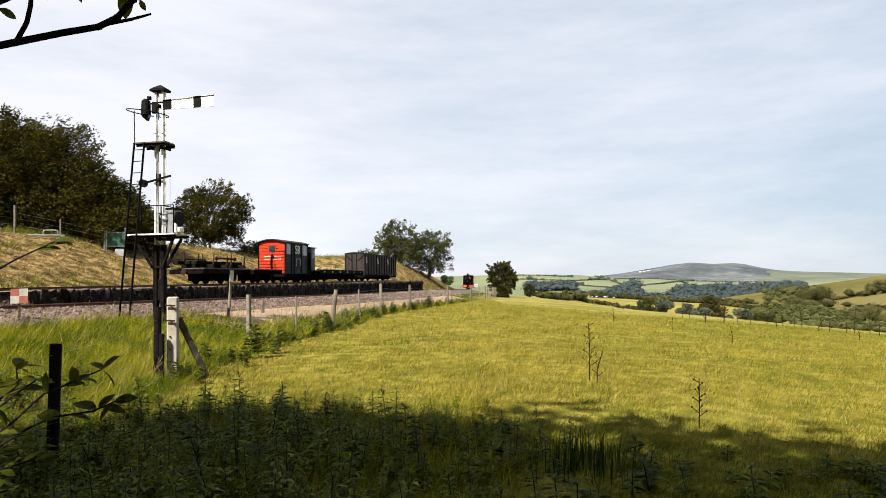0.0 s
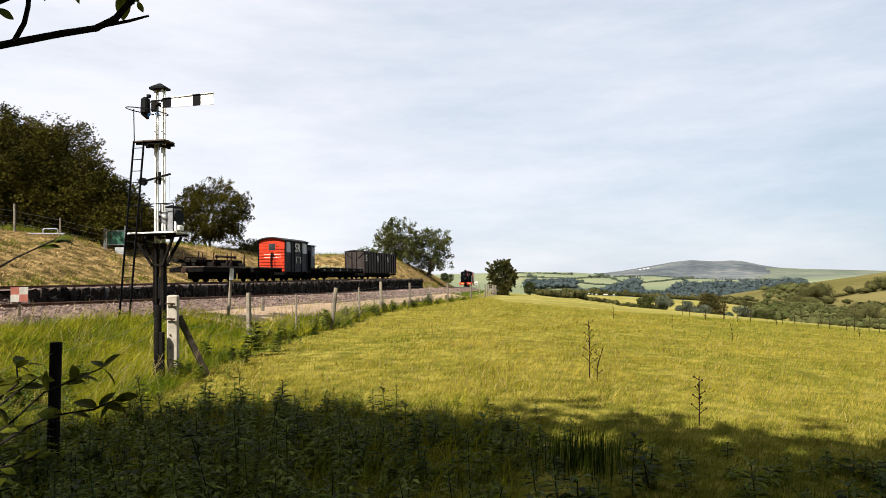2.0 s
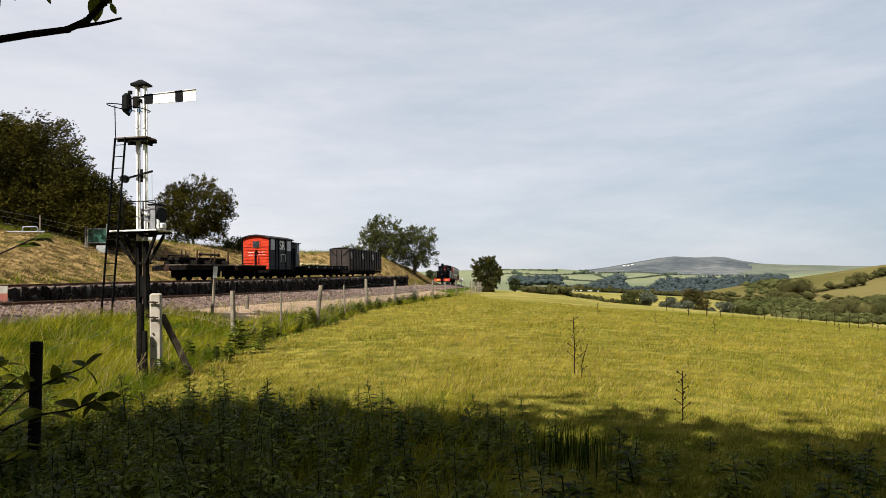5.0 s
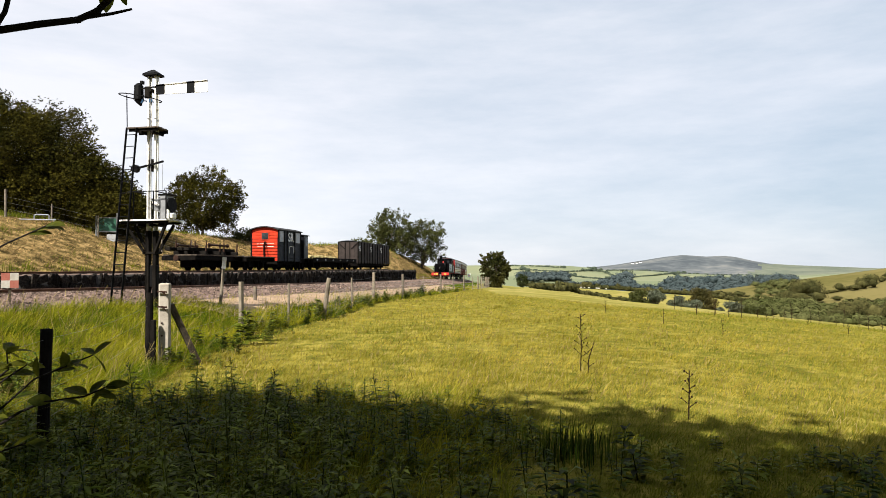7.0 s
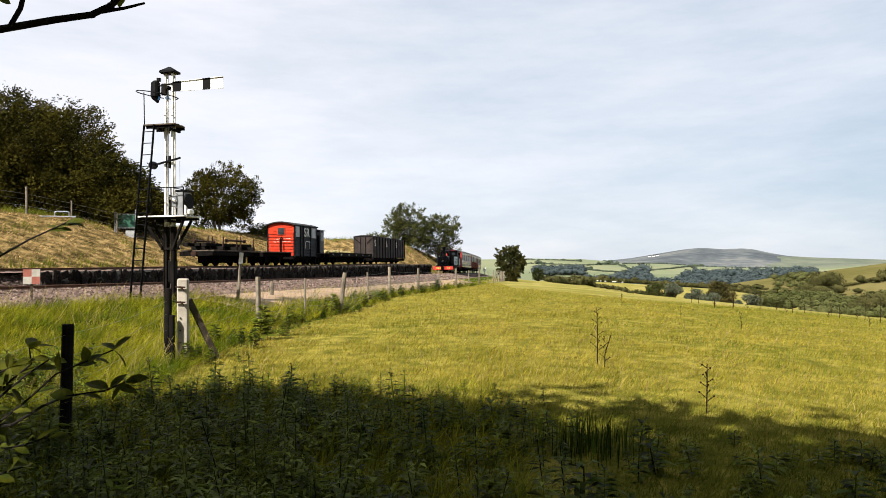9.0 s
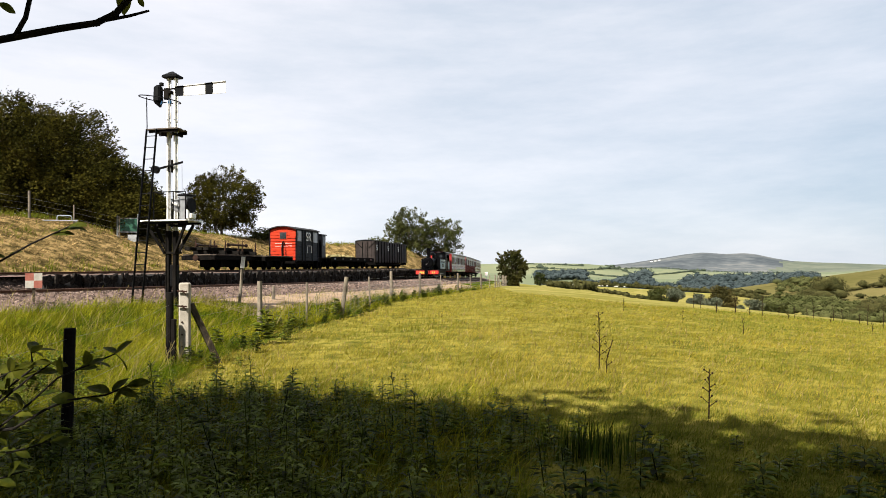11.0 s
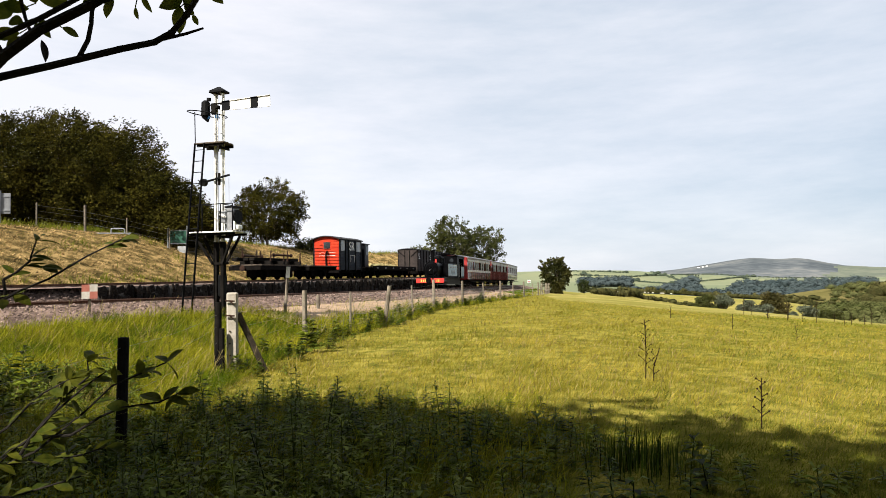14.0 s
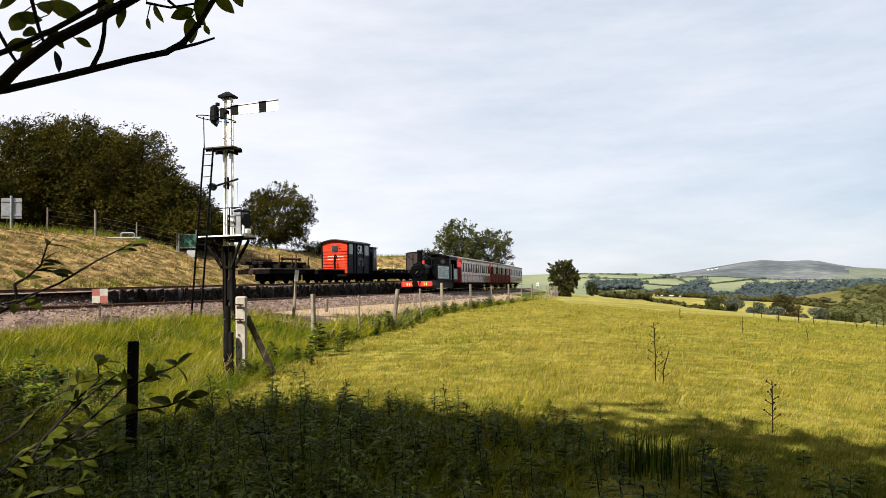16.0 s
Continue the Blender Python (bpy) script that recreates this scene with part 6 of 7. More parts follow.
tagged(new("cut_grass_clumps", numpy_mesh("cut_grass_clumps", v.reshape(-1, 3), (tri[None] + (np.arange(n) * 6)[:, None, None]).reshape(-1, 3), [M_STRAW])), "dried clumps of cut grass on the bank", "cut grass", kind="stuff")

# ballast stones lying on the shoulder of the bed
rng = np.random.default_rng(120)
n = 12000
yy = 12 + 58 * rng.random(n) ** 1.3
oo = np.concatenate([rng.uniform(0.4, 2.5, n - 2500), rng.uniform(-2.0, -0.4, 2500)])
xx = line_x(yy) + oo
zz = line_z(yy) + np.interp(oo, [-2.1, -1.7, -0.95, -0.4, 0.4, 0.95, 1.9, 2.6], bedz) + 0.005
r = rng.uniform(0.02, 0.045, n) * np.maximum(1, yy / 22)
octa = np.array([[1, 0, 0], [-1, 0, 0], [0, 1, 0], [0, -1, 0], [0, 0, 1], [0, 0, -0.6]])
# more of them on the slope up to the siding
y2, o2 = rng.uniform(8, 20, 2600), rng.uniform(-3.25, -1.95, 2600)
z2 = np.array([np.interp(o, [-3.3, -2.7, -1.9], [SIDING_Z - 0.13, SIDING_Z - 0.2, line_z(b) - 0.3]) for o, b in zip(o2, y2)])
xx, yy, zz = np.concatenate([xx, line_x(y2) + o2]), np.concatenate([yy, y2]), np.concatenate([zz, z2])
r = np.concatenate([r, rng.uniform(0.02, 0.045, 2600)])
n = len(xx)
v = np.stack([xx, yy, zz], 1)[:, None, :] + octa[None] * r[:, None, None] * rng.uniform(0.6, 1.3, (n, 6, 1))
f = (tri[None] + (np.arange(n) * 6)[:, None, None]).reshape(-1, 3)
tagged(new("ballast_stones", numpy_mesh("ballast_stones", v.reshape(-1, 3), f, [M_STONE])), "loose angular grey-pink ballast stones", "ballast", kind="stuff")


# ---------------------------------------------------------------- weeds in the shade, dead stalks
def weed_mesh(seed, h, leaves, ll, narrow=0.3):
    """An upright leafy weed: stem and whorls of pointed leaves, densest at its tip."""
    rng = np.random.default_rng(seed)
    vs, qs = [], []
    for k in range(3):
        a = 2.1 * k
        vs += [(0.006 * math.cos(a), 0.006 * math.sin(a), 0), (0.003 * math.cos(a), 0.003 * math.sin(a), h)]
    for k in range(3):
        qs.append((2 * k, (2 * k + 2) % 6, (2 * k + 3) % 6, 2 * k + 1))
    for i in range(leaves):
        u = 0.12 + 0.88 * (i / leaves) ** 0.75
        a = i * 2.4 + rng.normal() * 0.3
        L = ll * (0.45 + 0.75 * math.sin(math.pi * min(1, u * 0.9 + 0.06))) * rng.uniform(0.8, 1.2)
        up = rng.uniform(-0.1, 0.5) + 0.5 * (u > 0.85)
        c, s = math.cos(a), math.sin(a)
        w = L * narrow
        b = len(vs)
        vs += [(0, 0, h * u), (c * L * 0.5 - s * w / 2, s * L * 0.5 + c * w / 2, h * u + L * up * 0.6), (c * L, s * L, h * u + L * up * 0.6 - 0.15 * L), (c * L * 0.5 + s * w / 2, s * L * 0.5 - c * w / 2, h * u + L * up * 0.6)]
        qs.append((b, b + 1, b + 2, b + 3))
    return np.array(vs), np.array(qs)


def weed_bed(name, n, x0, x1, y0, y1, kinds, label, seed, ok):
    rng = np.random.default_rng(seed)
    V, Q, base = [], [], 0
    for i in range(n):
        x, y = rng.uniform(x0, x1), rng.uniform(y0, y1)
        if not ok(x, y, rng):
            continue
        v, q = kinds[rng.integers(len(kinds))]
        s, a = rng.uniform(0.45, 1.05) + 0.45 * (rng.random() < 0.12), rng.uniform(0, 6.28)
        R = np.array([[math.cos(a), -math.sin(a), 0], [math.sin(a), math.cos(a), 0], [0, 0, 1]]) * s
        tilt = rng.normal(size=2) * 0.12
        w = v @ R.T
        w[:, 0] += w[:, 2] * tilt[0]
        w[:, 1] += w[:, 2] * tilt[1]
        V.append(w + [x, y, gz(x, y) - 0.03])
        Q.append(q + base)
        base += len(v)
    return tagged(new(name, numpy_mesh(name, np.concatenate(V), np.concatenate(Q), [M_WEED])), label, "weeds", kind="stuff")


kinds = [weed_mesh(s, h, n, l, w) for s, h, n, l, w in ((1, 0.37, 34, 0.085, 0.28), (2, 0.30, 30, 0.08, 0.35), (3, 0.24, 26, 0.09, 0.4), (4, 0.43, 44, 0.08, 0.24), (5, 0.18, 22, 0.10, 0.4))]
weed_bed("nettle_bed", 3000, -5.2, 3.2, 2.8, 8.6, kinds, "dense shaded bed of nettles and thistles", 5, lambda x, y, r: y < (8.0 if x < -1 else 7.5) - 0.15 * max(x + 3, 0) + r.normal() * 0.35 and not (x < -3.2 and y < 8 and r.random() < 0.2) and r.random() < (1.0 if x < -0.5 else 0.85 - 0.42 * min(2, x + 0.5)))
weed_bed("creeping_thistles", 260, 1.0, 7.0, 3.4, 7, kinds[2:3] + kinds[4:], "scattered thistles in the shaded grass", 6, lambda x, y, r: y < 6.4 - 0.15 * x)
weed_bed("bramble_patch", 260, -8.2, -4.9, 6.3, 9.3, [weed_mesh(31, 0.5, 30, 0.12, 0.45), weed_mesh(32, 0.4, 24, 0.13, 0.5)], "dark broad-leaved docks and brambles in the verge", 8, lambda x, y, r: True)
weed_bed("dock_weeds", 1500, -4.6, 2.0, 10.0, 48, kinds + [weed_mesh(41, 0.5, 60, 0.14, 0.5), weed_mesh(42, 0.42, 70, 0.12, 0.5)], "rank weeds along the foot of the fence", 7, lambda x, y, r: abs(x - (fence_x(y) if y > 16 else -4.2 + 0.02 * y)) < 0.55)


def dead_stalk(x, y, h, label="dry brown dock stalk standing in the grass", arms=10, seed=0):
    rng = np.random.default_rng(seed)
    root = empty("dead_stalk", pose(x, y, gz(x, y) - 0.05), label, "plant", "dead stalks in the field")
    bm = bm_new()
    th = 0.009 * max(1, math.hypot(x, y) / 22)
    limb(bm, [(0, 0, 0), (0.02 * h, 0, h * 0.5), (rng.normal() * 0.05, 0, h)], th, th * 0.6, 6)
    part("stem", bm, M_DRYSTEM, root)
    bm = bm_new()
    for i in range(arms):
        u = 0.3 + 0.7 * i / arms
        a, L = i * 2.4, 0.10 * h * (1.2 - u) + 0.03
        p = Vector((0.02 * h * u, 0, h * u))
        q = p + Vector((math.cos(a) * L, math.sin(a) * L, L * 0.7))
        rod(bm, p, q, th * 0.6, th * 0.4, 4)
        bmesh.ops.create_icosphere(bm, subdivisions=1, radius=th * 1.35, matrix=Matrix.Translation(q))
    tagged(part("seed_head", bm, M_DRYSTEM, root), kind="stuff")


dead_stalk(2.73, 7.3, 0.58, seed=1)
dead_stalk(2.2, 10.3, 0.95, "tall branching dead thistle in the meadow", 14, 2)
dead_stalk(2.27, 10.1, 0.55, "tall branching dead thistle in the meadow", 8, 3)
rng = np.random.default_rng(140)
for i in range(18):
    px = 1190 + 390 * (i + rng.random()) / 18
    dead_stalk(*spot(px, rng.uniform(33, 45)), rng.uniform(0.4, 1.15), seed=200 + i, arms=6)
for i in range(8):
    dead_stalk(*spot(1100 + 70 * i + rng.uniform(-20, 20), rng.uniform(18, 34)), rng.uniform(0.3, 0.55), seed=300 + i, arms=4)

# coarse grass between the weeds
rng = np.random.default_rng(145)
x, y = rng.uniform(-5.2, 0.5, 10000), 2.8 + 5.6 * rng.random(10000)
blades("coarse_grass", x, y, rng.uniform(0.15, 0.42, 10000), rng.uniform(0.004, 0.008, 10000), rng.uniform(0.4, 1.6, 10000), M_VERGEBLADE, "coarse grass standing between the weeds", 12)
# rush clump
rng = np.random.default_rng(150)
x, y = 1.15 + rng.normal(0, 0.22, 260), 6.3 + rng.normal(0, 0.18, 260)
blades("rush_clump", x, y - 0.6, rng.uniform(0.2, 0.38, 260), np.full(260, 0.009), rng.uniform(0.05, 0.35, 260), M_WEED, "dark upright clump of rushes", 9)


# ---------------------------------------------------------------- signs and rails on the bank top, sheep
def bank_spot(px, R):
    """A place on the bank's brow in that bearing; R: how far beyond 36 m the thing stands."""
    best = max(np.arange(26, 43.5, 0.5), key=lambda q: (gz(*spot(px, float(q))) - EYE) / float(q))
    x, y = spot(px, float(best) + (R - 36) * 0.15)
    return x, y, gz(x, y)


x, y, z = bank_spot(203, 40)
sign = empty("green_sign", pose(x, y, z, 0, 0, 20), "dark green notice board on two steel posts", "sign")
for s in (-0.55, 0.55):
    bm = bm_new()
    rod(bm, (s, 0, -0.3), (s, 0, 1.5), 0.045, None, 8)
    part("sign_post", bm, M_GALV, sign)
bm = bm_new()
box(bm, -0.5, 0.5, -0.03, 0.03, 0.45, 1.2, bevel=0.01)
part("sign_board", bm, M_GREEN, sign)
for zz in (0.42, 1.23):
    bm = bm_new()
    box(bm, -0.52, 0.52, -0.04, 0.04, zz - 0.03, zz + 0.03)
    part("sign_rail", bm, M_GALV, sign)
x, y, z = bank_spot(211, 38.5)
leaning = empty("leaning_board", pose(x, y, z, -18, 0, 15), "pale blank board leaning on the bank", "board")
bm = bm_new()
box(bm, -0.26, 0.26, -0.015, 0.015, -0.1, 0.4, bevel=0.01)
part("panel", bm, M_PANE, leaning)
x, y, z = bank_spot(-142, 37)
info = empty("notice_board", pose(x, y, z, 0, 0, 25), "back of a pale grey notice board on one post", "sign")
bm = bm_new()
rod(bm, (0, -0.09, -0.3), (0, -0.09, 1.62), 0.06, None, 8)
part("sign_post", bm, M_GALV, info)
for x0, x1 in ((-0.46, -0.02), (0.02, 0.46)):
    bm = bm_new()
    box(bm, x0, x1, -0.04, -0.01, 0.45, 1.5, bevel=0.01)
    part("sign_board", bm, M_GALV, info)
for zz in (0.62, 1.34):
    bm = bm_new()
    box(bm, -0.46, 0.46, -0.075, -0.045, zz - 0.03, zz + 0.03)
    part("cross_rail", bm, M_GALV, info)

rail_posts = empty("bank_fence", pose(0, 0, 0), "wire fence with thin posts along the bank top", "fence")
tops = []
for px, R in ((-70, 36), (25, 36), (106, 37.5), (188, 39), (238, 42), (300, 46), (352, 50), (405, 54), (443, 58)):
    x, y, z = bank_spot(px, R)
    bm = bm_new()
    hh = 1.5 if px in (25,) else 1.25
    rod(bm, (0, 0, -0.3), (0, 0, hh), 0.07 if px == 25 else 0.04, None, 8)
    o = part("post", bm, M_POSTWOOD, rail_posts)
    o.location = (x, y, z)
    tops.append(Vector((x, y, z)))
for hz in (0.45, 0.8, 1.1):
    bm = bm_new()
    for a, b in zip(tops, tops[1:]):
        rod(bm, a + Vector((0, 0, hz)), b + Vector((0, 0, hz)), 0.007, None, 4)
    part("wire", bm, M_WIRE, rail_posts)
x, y, z = bank_spot(92, 36)
barrier = empty("tube_barrier", pose(x, y, z, 0, 0, 20), "low galvanised tube barrier with a bent hoop", "barrier")
bm = bm_new()
rod(bm, (-3.2, 0, 0.28), (0.6, 0, 0.28), 0.035, None, 8)
for xx in (-3.1, -1.6, 0.5):
    rod(bm, (xx, 0, -0.2), (xx, 0, 0.28), 0.035, None, 8)
part("rail", bm, M_GALV, barrier)
bm = bm_new()
limb(bm, [(-0.45, 0, 0.28), (-0.45, 0, 0.5), (-0.38, 0, 0.56), (0.2, 0, 0.56), (0.27, 0, 0.5), (0.27, 0, 0.28)], 0.035, 0.035, 8)
part("hoop", bm, M_GALV, barrier)

x, y = float(line_x(103)) + 1.7, 103
lsign = empty("lineside_sign", pose(x, y, gz(x, y)), "small white lineside notice on a post", "sign")
bm = bm_new()
rod(bm, (0, 0, -0.3), (0, 0, 1.5), 0.04, None, 8)
part("sign_post", bm, M_GALV, lsign)
bm = bm_new()
box(bm, -0.22, 0.22, -0.06, -0.03, 1.05, 1.55, bevel=0.01)
part("sign_board", bm, M_LETTER, lsign)
bm = bm_new()
box(bm, -0.15, 0.15, -0.07, -0.062, 1.25, 1.33)
part("text_bar", bm, M_BEAM, lsign)

for px, R, w in ((1132, 2750, 7), (1139, 2740, 6), (1146, 2760, 8)):
    x, y = spot(px, R)
    house = empty("far_farmhouse", pose(x, y, gz(x, y) - 0.5, 0, 0, 10), "white farmhouse far off under the hill", "house", "far farmhouses")
    bm = bm_new()
    box(bm, -w / 2, w / 2, -3, 3, 0, 4)
    part("wall", bm, M_LETTER, house)
    bm = bm_new()
    vs = [bm.verts.new((xx, yy, zz)) for xx in (-w / 2 - 0.4, w / 2 + 0.4) for yy, zz in ((-3.4, 4), (3.4, 4), (0, 6.2))]
    bmesh.ops.convex_hull(bm, input=vs)
    part("roof", bm, M_ROOF, house)
M_WOOL = mat("sheep_wool", (0.2677, 0.2499, 0.2142), (0.4046, 0.3867, 0.3451), 3, 0.95, 0, 0.4, 15)
rng = np.random.default_rng(160)
for i in range(18):
    px, R = rng.uniform(925, 1090), 0
    R = 345 + rng.normal() * 10
    x, y = spot(px, R)
    sheep = empty("sheep", pose(x, y, gz(x, y), 0, 0, rng.uniform(0, 360)), "white sheep grazing in the far pasture", "sheep", "grazing sheep")
    bm = bm_new()
    bmesh.ops.create_icosphere(bm, subdivisions=2, radius=1, matrix=Matrix.Translation((0, 0, 0.62)) @ Matrix.Diagonal((0.30, 0.55, 0.30, 1)))
    part("body", bm, M_WOOL, sheep)
    bm = bm_new()
    bmesh.ops.create_icosphere(bm, subdivisions=1, radius=1, matrix=Matrix.Translation((0, 0.66, 0.5)) @ Matrix.Diagonal((0.1, 0.18, 0.12, 1)))
    part("head", bm, M_WOOL, sheep)
    for sx in (-0.15, 0.15):
        for sy in (-0.35, 0.35):
            bm = bm_new()
            rod(bm, (sx, sy, -0.05), (sx, sy, 0.45), 0.04, None, 5)
            part("leg", bm, M_TAR, sheep)


# ---------------------------------------------------------------- the branch overhead and the bush by the camera
M_NEARLEAF = mat("sallow_leaf", (0.030, 0.042, 0.0045), (0.082, 0.084, 0.0090), 14, 0.55, 0, 0.3, 90, spread=0.6, trans=0.4, spec=0.03)
M_TWIG = mat("dark_twig", (0.0051, 0.0043, 0.0038), (0.0149, 0.0119, 0.0094), 20, 0.8, 0, 0.4, 160, spec=0.1)
D_BRANCH, MM = 1.4, 1.4 / 1184


def leaf_shape(bm, p, way, normal, L, w):
    """A broad leaf with a folded midrib and a drooping tip."""
    way, normal = Vector(way).normalized(), Vector(normal)
    side = way.cross(normal).normalized()
    normal = side.cross(way)
    rows = []
    for u, k in ((0.0, 0.04), (0.1, 0.42), (0.22, 0.74), (0.38, 0.96), (0.55, 1.0), (0.7, 0.86), (0.84, 0.56), (0.94, 0.25), (1.0, 0.02)):
        c = Vector(p) + way * (L * u) - normal * (0.22 * L * u * u)
        rows.append([bm.verts.new(c - side * (w * k / 2) + normal * (0.10 * w * k)), bm.verts.new(c), bm.verts.new(c + side * (w * k / 2) + normal * (0.10 * w * k))])
    for a, b in zip(rows, rows[1:]):
        for i in (0, 1):
            bm.faces.new((a[i], a[i + 1], b[i + 1], b[i]))


def wiggly(p, q, n, amp, rng):
    p, q = Vector(p), Vector(q)
    return [p.lerp(q, i / n) + Vector(rng.normal(size=3) * amp * (0 < i < n)) for i in range(n + 1)]


branch = empty("overhanging_branch", pose(0, 0, EYE, 0, 0, 5.174) @ pose(0, 0, 0, 92.585) @ pose(0, 0, 0, 0, 0, -1.171) @ pose(0, 0, -D_BRANCH), "dark bare branch with a few green leaves hanging overhead", "branch")
rng = np.random.default_rng(171)
bm = bm_new()
main = [(-1.16, 0.2945), (-0.925, 0.3381), (-0.8, 0.366), (-0.645, 0.3942), (-0.572, 0.406), (-0.535, 0.4259), (-0.505, 0.4622), (-0.465, 0.5299), (-0.42, 0.6023)]
limb(bm, [(x, y, 0.02 * math.sin(9 * x)) for x, y in main[:5]], 0.0095, 0.0066, 8)
limb(bm, [(x, y, 0.02 * math.sin(9 * x)) for x, y in main[4:]], 0.0066, 0.0055, 8)
for x, y in main[1:-1]:
    bmesh.ops.create_icosphere(bm, subdivisions=1, radius=0.0078, matrix=Matrix.Translation((x, y, 0.02 * math.sin(9 * x))))
part("bough", bm, M_TWIG, branch)
joints = [Vector((x, y, 0.02 * math.sin(9 * x))) for x, y in main]
for pts, r0, r1 in (([(-0.56, 0.4113, 0.018), (-0.51, 0.4245, 0.015), (-0.474, 0.4384, 0.01)], 0.004, 0.0022),
                    ([(-0.74, 0.376, -0.006), (-0.716, 0.415, 0), (-0.709, 0.45, 0), (-0.703, 0.468, 0.01), (-0.69, 0.485, 0.025)], 0.005, 0.004),
                    ([(-0.93, 0.31, 0.03), (-0.87, 0.372, 0.03), (-0.80, 0.425, 0.03), (-0.70, 0.475, 0.03), (-0.55, 0.56, 0.03)], 0.012, 0.009),
                    ([(-0.99, 0.36, 0.05), (-0.88, 0.40, 0.05), (-0.79, 0.44, 0.05), (-0.68, 0.50, 0.05)], 0.006, 0.005),
                    ([(-0.93, 0.455, 0), (-0.905, 0.41, 0), (-0.885, 0.38, 0)], 0.004, 0.003),
                    ([(-0.86, 0.52, 0), (-0.845, 0.46, 0), (-0.83, 0.42, 0)], 0.004, 0.003),
                    ([(-0.62, 0.515, 0), (-0.57, 0.505, 0), (-0.51, 0.515, 0)], 0.003, 0.002),
                    ([(-0.575, 0.52, 0), (-0.545, 0.495, 0), (-0.525, 0.485, 0)], 0.003, 0.002)):
    bm = bm_new()
    limb(bm, pts, r0, r1, 7)
    joints += [Vector(p).lerp(Vector(q), k / 6) for p, q in zip(pts, pts[1:]) for k in range(7)]
    part("twig", bm, M_TWIG, branch)
for x, y, dx, dy, L in ((-0.53, 0.49, -0.02, -1, 0.055), (-0.515, 0.49, 0.5, -0.6, 0.03), (-0.60, 0.51, 0.15, -1, 0.04), (-0.50, 0.535, -0.1, -1, 0.06), (-0.44, 0.555, 0.6, -0.9, 0.05), (-0.66, 0.50, -0.3, -1, 0.045), (-0.70, 0.53, -0.5, -0.5, 0.06),
                        (-0.84, 0.48, -0.9, 0.1, 0.05), (-0.85, 0.45, -0.9, 0.3, 0.05), (-0.85, 0.42, -0.7, -0.7, 0.04), (-0.80, 0.47, 0.3, -0.8, 0.05), (-0.78, 0.53, 0.8, -0.3, 0.07), (-0.74, 0.54, 0.9, -0.3, 0.06), (-0.66, 0.53, 0.8, 0.1, 0.06),
                        (-0.92, 0.54, -0.6, -0.3, 0.05), (-0.62, 0.47, 0.1, -1, 0.025), (-0.50, 0.47, 0.4, -0.9, 0.022), (-0.58, 0.56, 0.2, -1, 0.05), (-0.77, 0.44, 0.6, -0.2, 0.035), (-0.88, 0.50, -0.6, -0.6, 0.06), (-0.82, 0.49, -0.4, 0.6, 0.06), (-0.80, 0.45, -0.8, -0.3, 0.05), (-0.86, 0.43, -0.9, -0.1, 0.055), (-0.52, 0.50, -0.7, -0.5, 0.05), (-0.48, 0.53, 0.7, -0.5, 0.05), (-0.72, 0.51, 0.2, 0.9, 0.06), (-0.62, 0.54, -0.4, 0.7, 0.06)):
    bm = bm_new()
    foot = Vector((x, y, rng.uniform(-0.01, 0.01)))
    joint = min(joints, key=lambda q: (q - foot).length)
    foot = joint.lerp(foot, min(1.0, 0.03 / max((foot - joint).length, 1e-4)))
    rod(bm, joint, foot, 0.0012, None, 5)
    leaf_shape(bm, foot, (dx, dy, rng.normal() * 0.4), (rng.normal() * 0.5, rng.normal() * 0.5, 1), L, L * 0.52)
    part("leaf", bm, M_NEARLEAF, branch)
bm = bm_new()
leaf_shape(bm, (-0.812, 0.415, 0), (0.35, -1, 0), (1, 0.2, 0.4), 0.045, 0.018)
part("dead_leaf", bm, M_TWIG, branch, "curled dead leaf")

sallow = empty("sallow_bush", pose(-1.55, 1.05, 0.0), "twiggy sallow bush with rounded green leaves", "bush")
stems = [((-0.10, 0.2, 0.0), (0.15, 0.55, 1.10), 0.012), ((-0.2, 0.2, 0.0), (0.2, 0.55, 1.22), 0.010), ((-0.25, 0.2, 0.1), (0.15, 0.55, 1.55), 0.008), ((-0.15, 0.25, 0.1), (0.1, 0.5, 1.05), 0.008)]
rng = np.random.default_rng(181)
for base, mid, r in stems:
    bm = bm_new()
    limb(bm, wiggly(base, mid, 4, 0.015, rng), r, r * 0.6, 7)
    part("stem", bm, M_TWIG, sallow)
# twigs: start, end (metres from the bush's foot)
TWIGS = [((0.15, 0.55, 1.10), (0.70, 0.62, 1.44)), ((0.25, 0.55, 1.16), (0.55, 0.6, 1.42)), ((0.2, 0.55, 1.22), (0.45, 0.6, 1.40)), ((0.15, 0.5, 1.12), (0.45, 0.62, 1.26)), ((0.42, 0.58, 1.26), (0.73, 0.62, 1.36)), ((0.3, 0.57, 1.19), (0.55, 0.6, 1.23)),
         ((0.1, 0.5, 1.05), (0.5, 0.6, 1.16)), ((0.35, 0.56, 1.22), (0.5, 0.6, 1.45)), ((0.15, 0.55, 1.55), (0.58, 0.62, 1.76)), ((0.3, 0.57, 1.62), (0.36, 0.6, 1.76)), ((0.05, 0.5, 1.55), (0.3, 0.6, 1.62))]
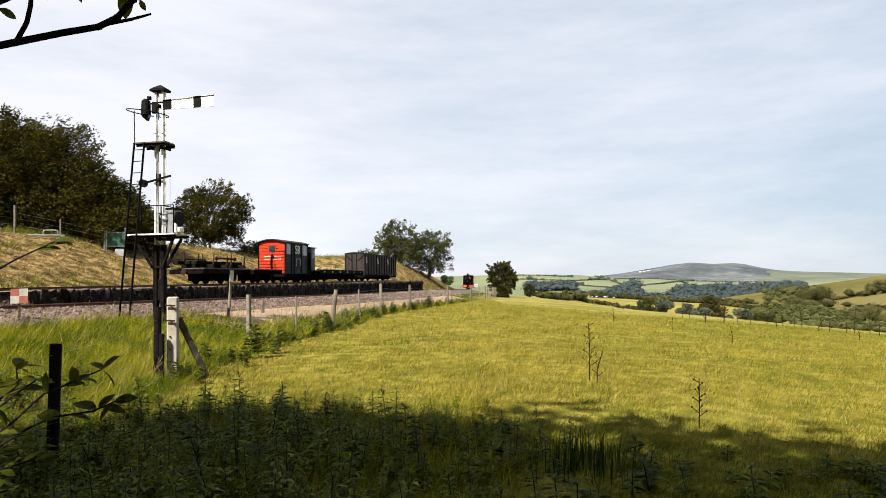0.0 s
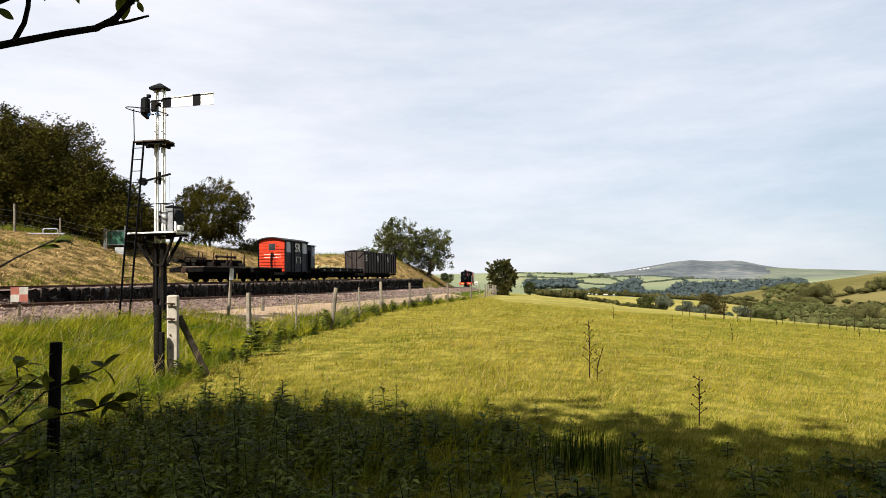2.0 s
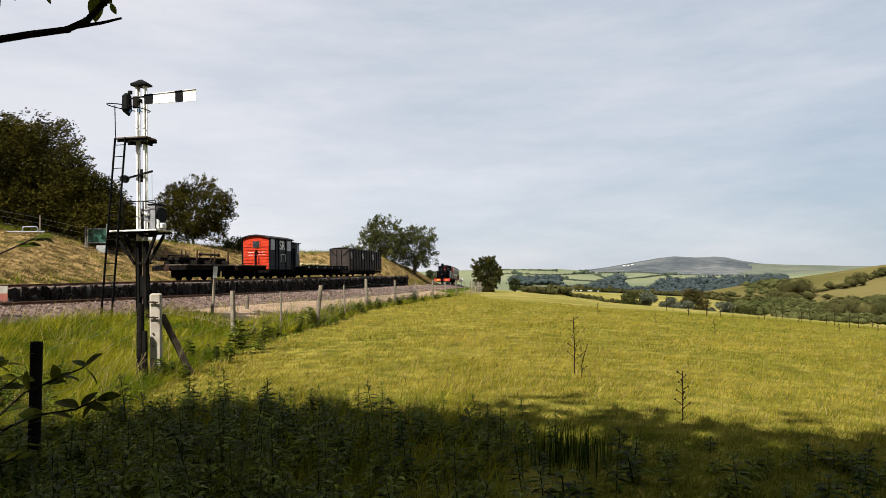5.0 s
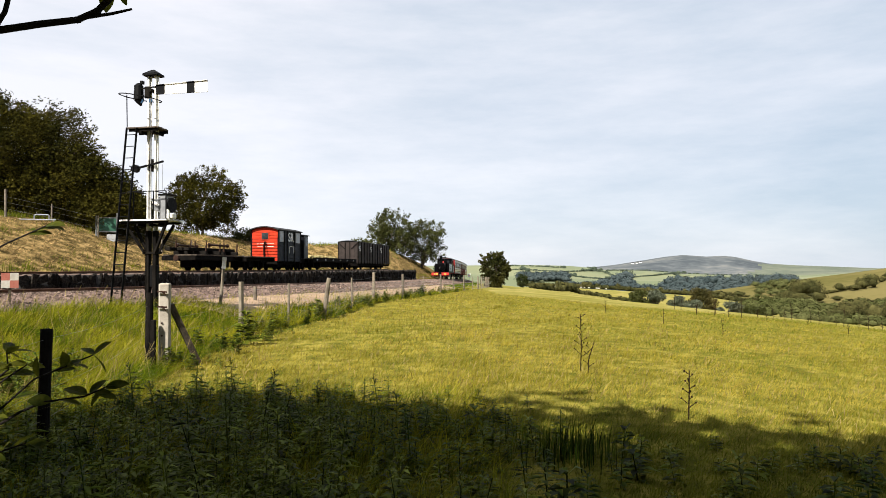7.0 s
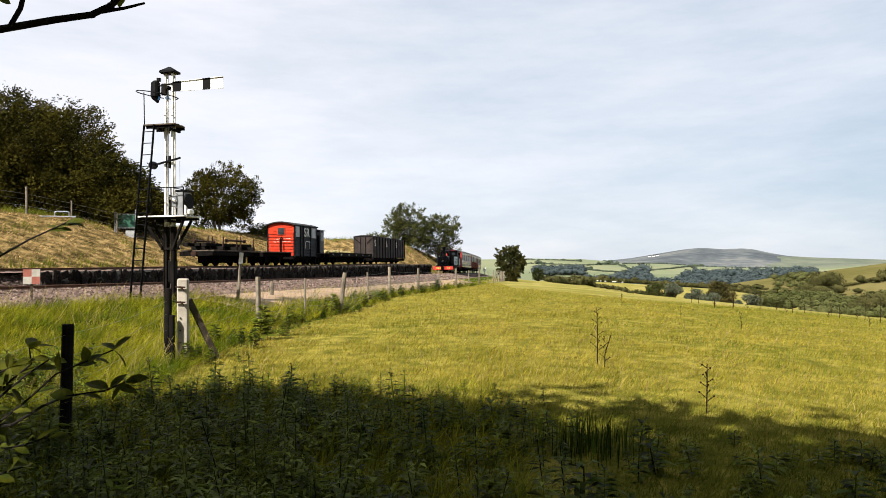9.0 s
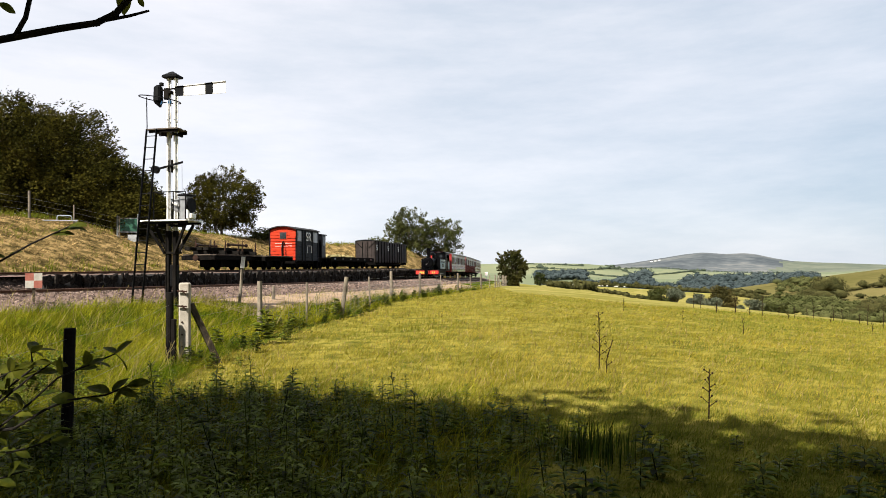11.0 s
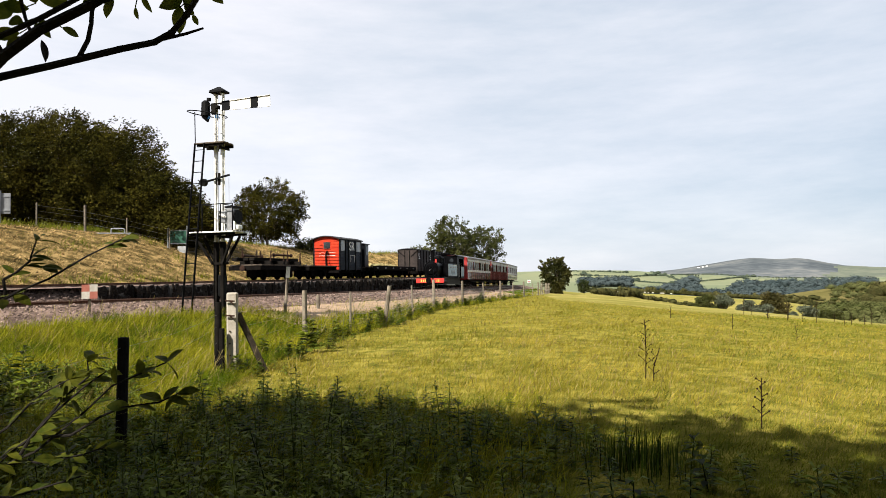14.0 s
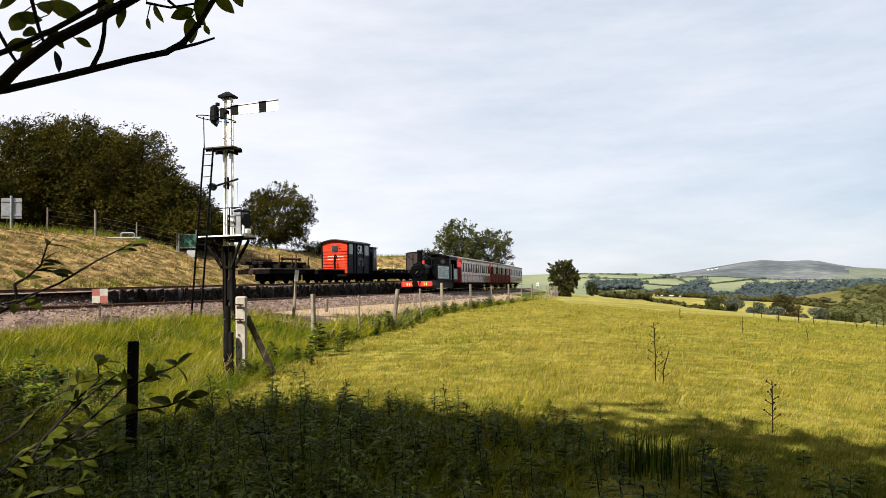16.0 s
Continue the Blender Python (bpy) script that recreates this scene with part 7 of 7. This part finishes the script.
for a, b in TWIGS:
    bm = bm_new()
    pts = wiggly(a, b, 5, 0.011, rng)
    limb(bm, pts, 0.0042, 0.0018, 6)
    part("twig", bm, M_TWIG, sallow)
    high = a[2] > 1.5
    for i in range(11 if high else 13):
        t = 1.0 if i < 3 else rng.uniform(0.25, 1)
        p = pts[min(4, int(t * 5))].lerp(pts[min(5, int(t * 5) + 1)], t * 5 % 1) if t < 1 else pts[5]
        bm = bm_new()
        L = rng.uniform(0.035, 0.065) * (0.95 if high else 1)
        leaf_shape(bm, p, (rng.normal() + 0.5, rng.normal() * 0.7, rng.normal() * 0.35 + 0.25), (rng.normal() * 0.4, -0.5 + rng.normal() * 0.4, 1), L, L * rng.uniform(0.42, 0.55))
        part("leaf", bm, M_NEARLEAF, sallow)


# ---------------------------------------------------------------- what moves
RUN_T = [0, 2, 3, 5.5, 6.5, 7.5, 8.5, 9, 11.5, 12.5, 13, 13.5, 14.5, 15, 15.5, 16]
RUN_Y = [115, 104.6, 99.4, 84.0, 78.7, 74.0, 69.4, 67.1, 56.0, 51.7, 49.6, 47.7, 44.0, 42.6, 41.5, 41.3]


def front_y(t):
    """Where the engine's front stands on the line."""
    return float(np.interp(t, RUN_T, RUN_Y))


def along(y, d):
    """The point d metres further along the line."""
    for _ in range(int(abs(d) / 0.5) + 1):
        step = d / (int(abs(d) / 0.5) + 1)
        s = float(line_x(y + 0.5)) - float(line_x(y - 0.5))
        y += step / math.hypot(1, s)
    return y


def motions():
    trail = [(loco, 3.4, 0.36, loco_wheels)]
    at = 6.8 + 0.7
    for L, root, wheels in cars:
        trail.append((root, at + L / 2, 0.27, wheels))
        at += L + 0.6
    times = [i * 0.25 for i in range(65)]
    for root, d, r, wheels in trail:
        rows = []
        for t in times:
            y = along(front_y(t), d)
            s = float(line_z(y + 2) - line_z(y - 2)) / 4
            rows.append((t, line_pose(y) @ pose(0, 0, 0.005, math.degrees(math.atan(s)), 0, 0) @ pose(0, 0, 0, 0, 0, 180)))
        walk(root, rows)
        for w in wheels:
            y0, n = w.location.y, 240
            walk(w, [(16 * i / n, pose(0, y0, r, -math.degrees((RUN_Y[0] - front_y(16 * i / n)) * 1.02 / r), 0, 0)) for i in range(n + 1)])
    for rod_ in loco_rods:
        n = 240
        rows = []
        for i in range(n + 1):
            a = -(RUN_Y[0] - front_y(16 * i / n)) * 1.02 / 0.36
            rows.append((16 * i / n, pose(0, 0.13 * math.cos(a), 0.36 + 0.13 * math.sin(a))))
        walk(rod_, rows)
    rest = branch.matrix_world.copy()
    hinge = pose(-0.92, 0.36, 0)   # the branch sways about its thick end
    sway = [(0, 0.008, 0.031, 0.0), (1.5, 0.006, 0.030, -0.4), (3.2, -0.002, 0.023, -1.2), (5.5, -0.0145, 0.023, -1.9), (7, -0.018, 0.022, -2.0), (9, -0.024, 0.026, -1.6), (11.5, -0.018, 0.012, -0.6), (12.5, -0.012, 0.010, -0.2), (13.5, -0.007, 0.010, 0.0), (14.5, -0.004, 0.007, 0.0), (15.5, 0, 0.001, 0.0), (16, 0, 0, 0.0)]
    walk(branch, [(t, rest @ pose(dx, dy, 0) @ hinge @ pose(0, 0, 0, 0, 0, turn) @ hinge.inverted()) for t, dx, dy, turn in sway])


motions()
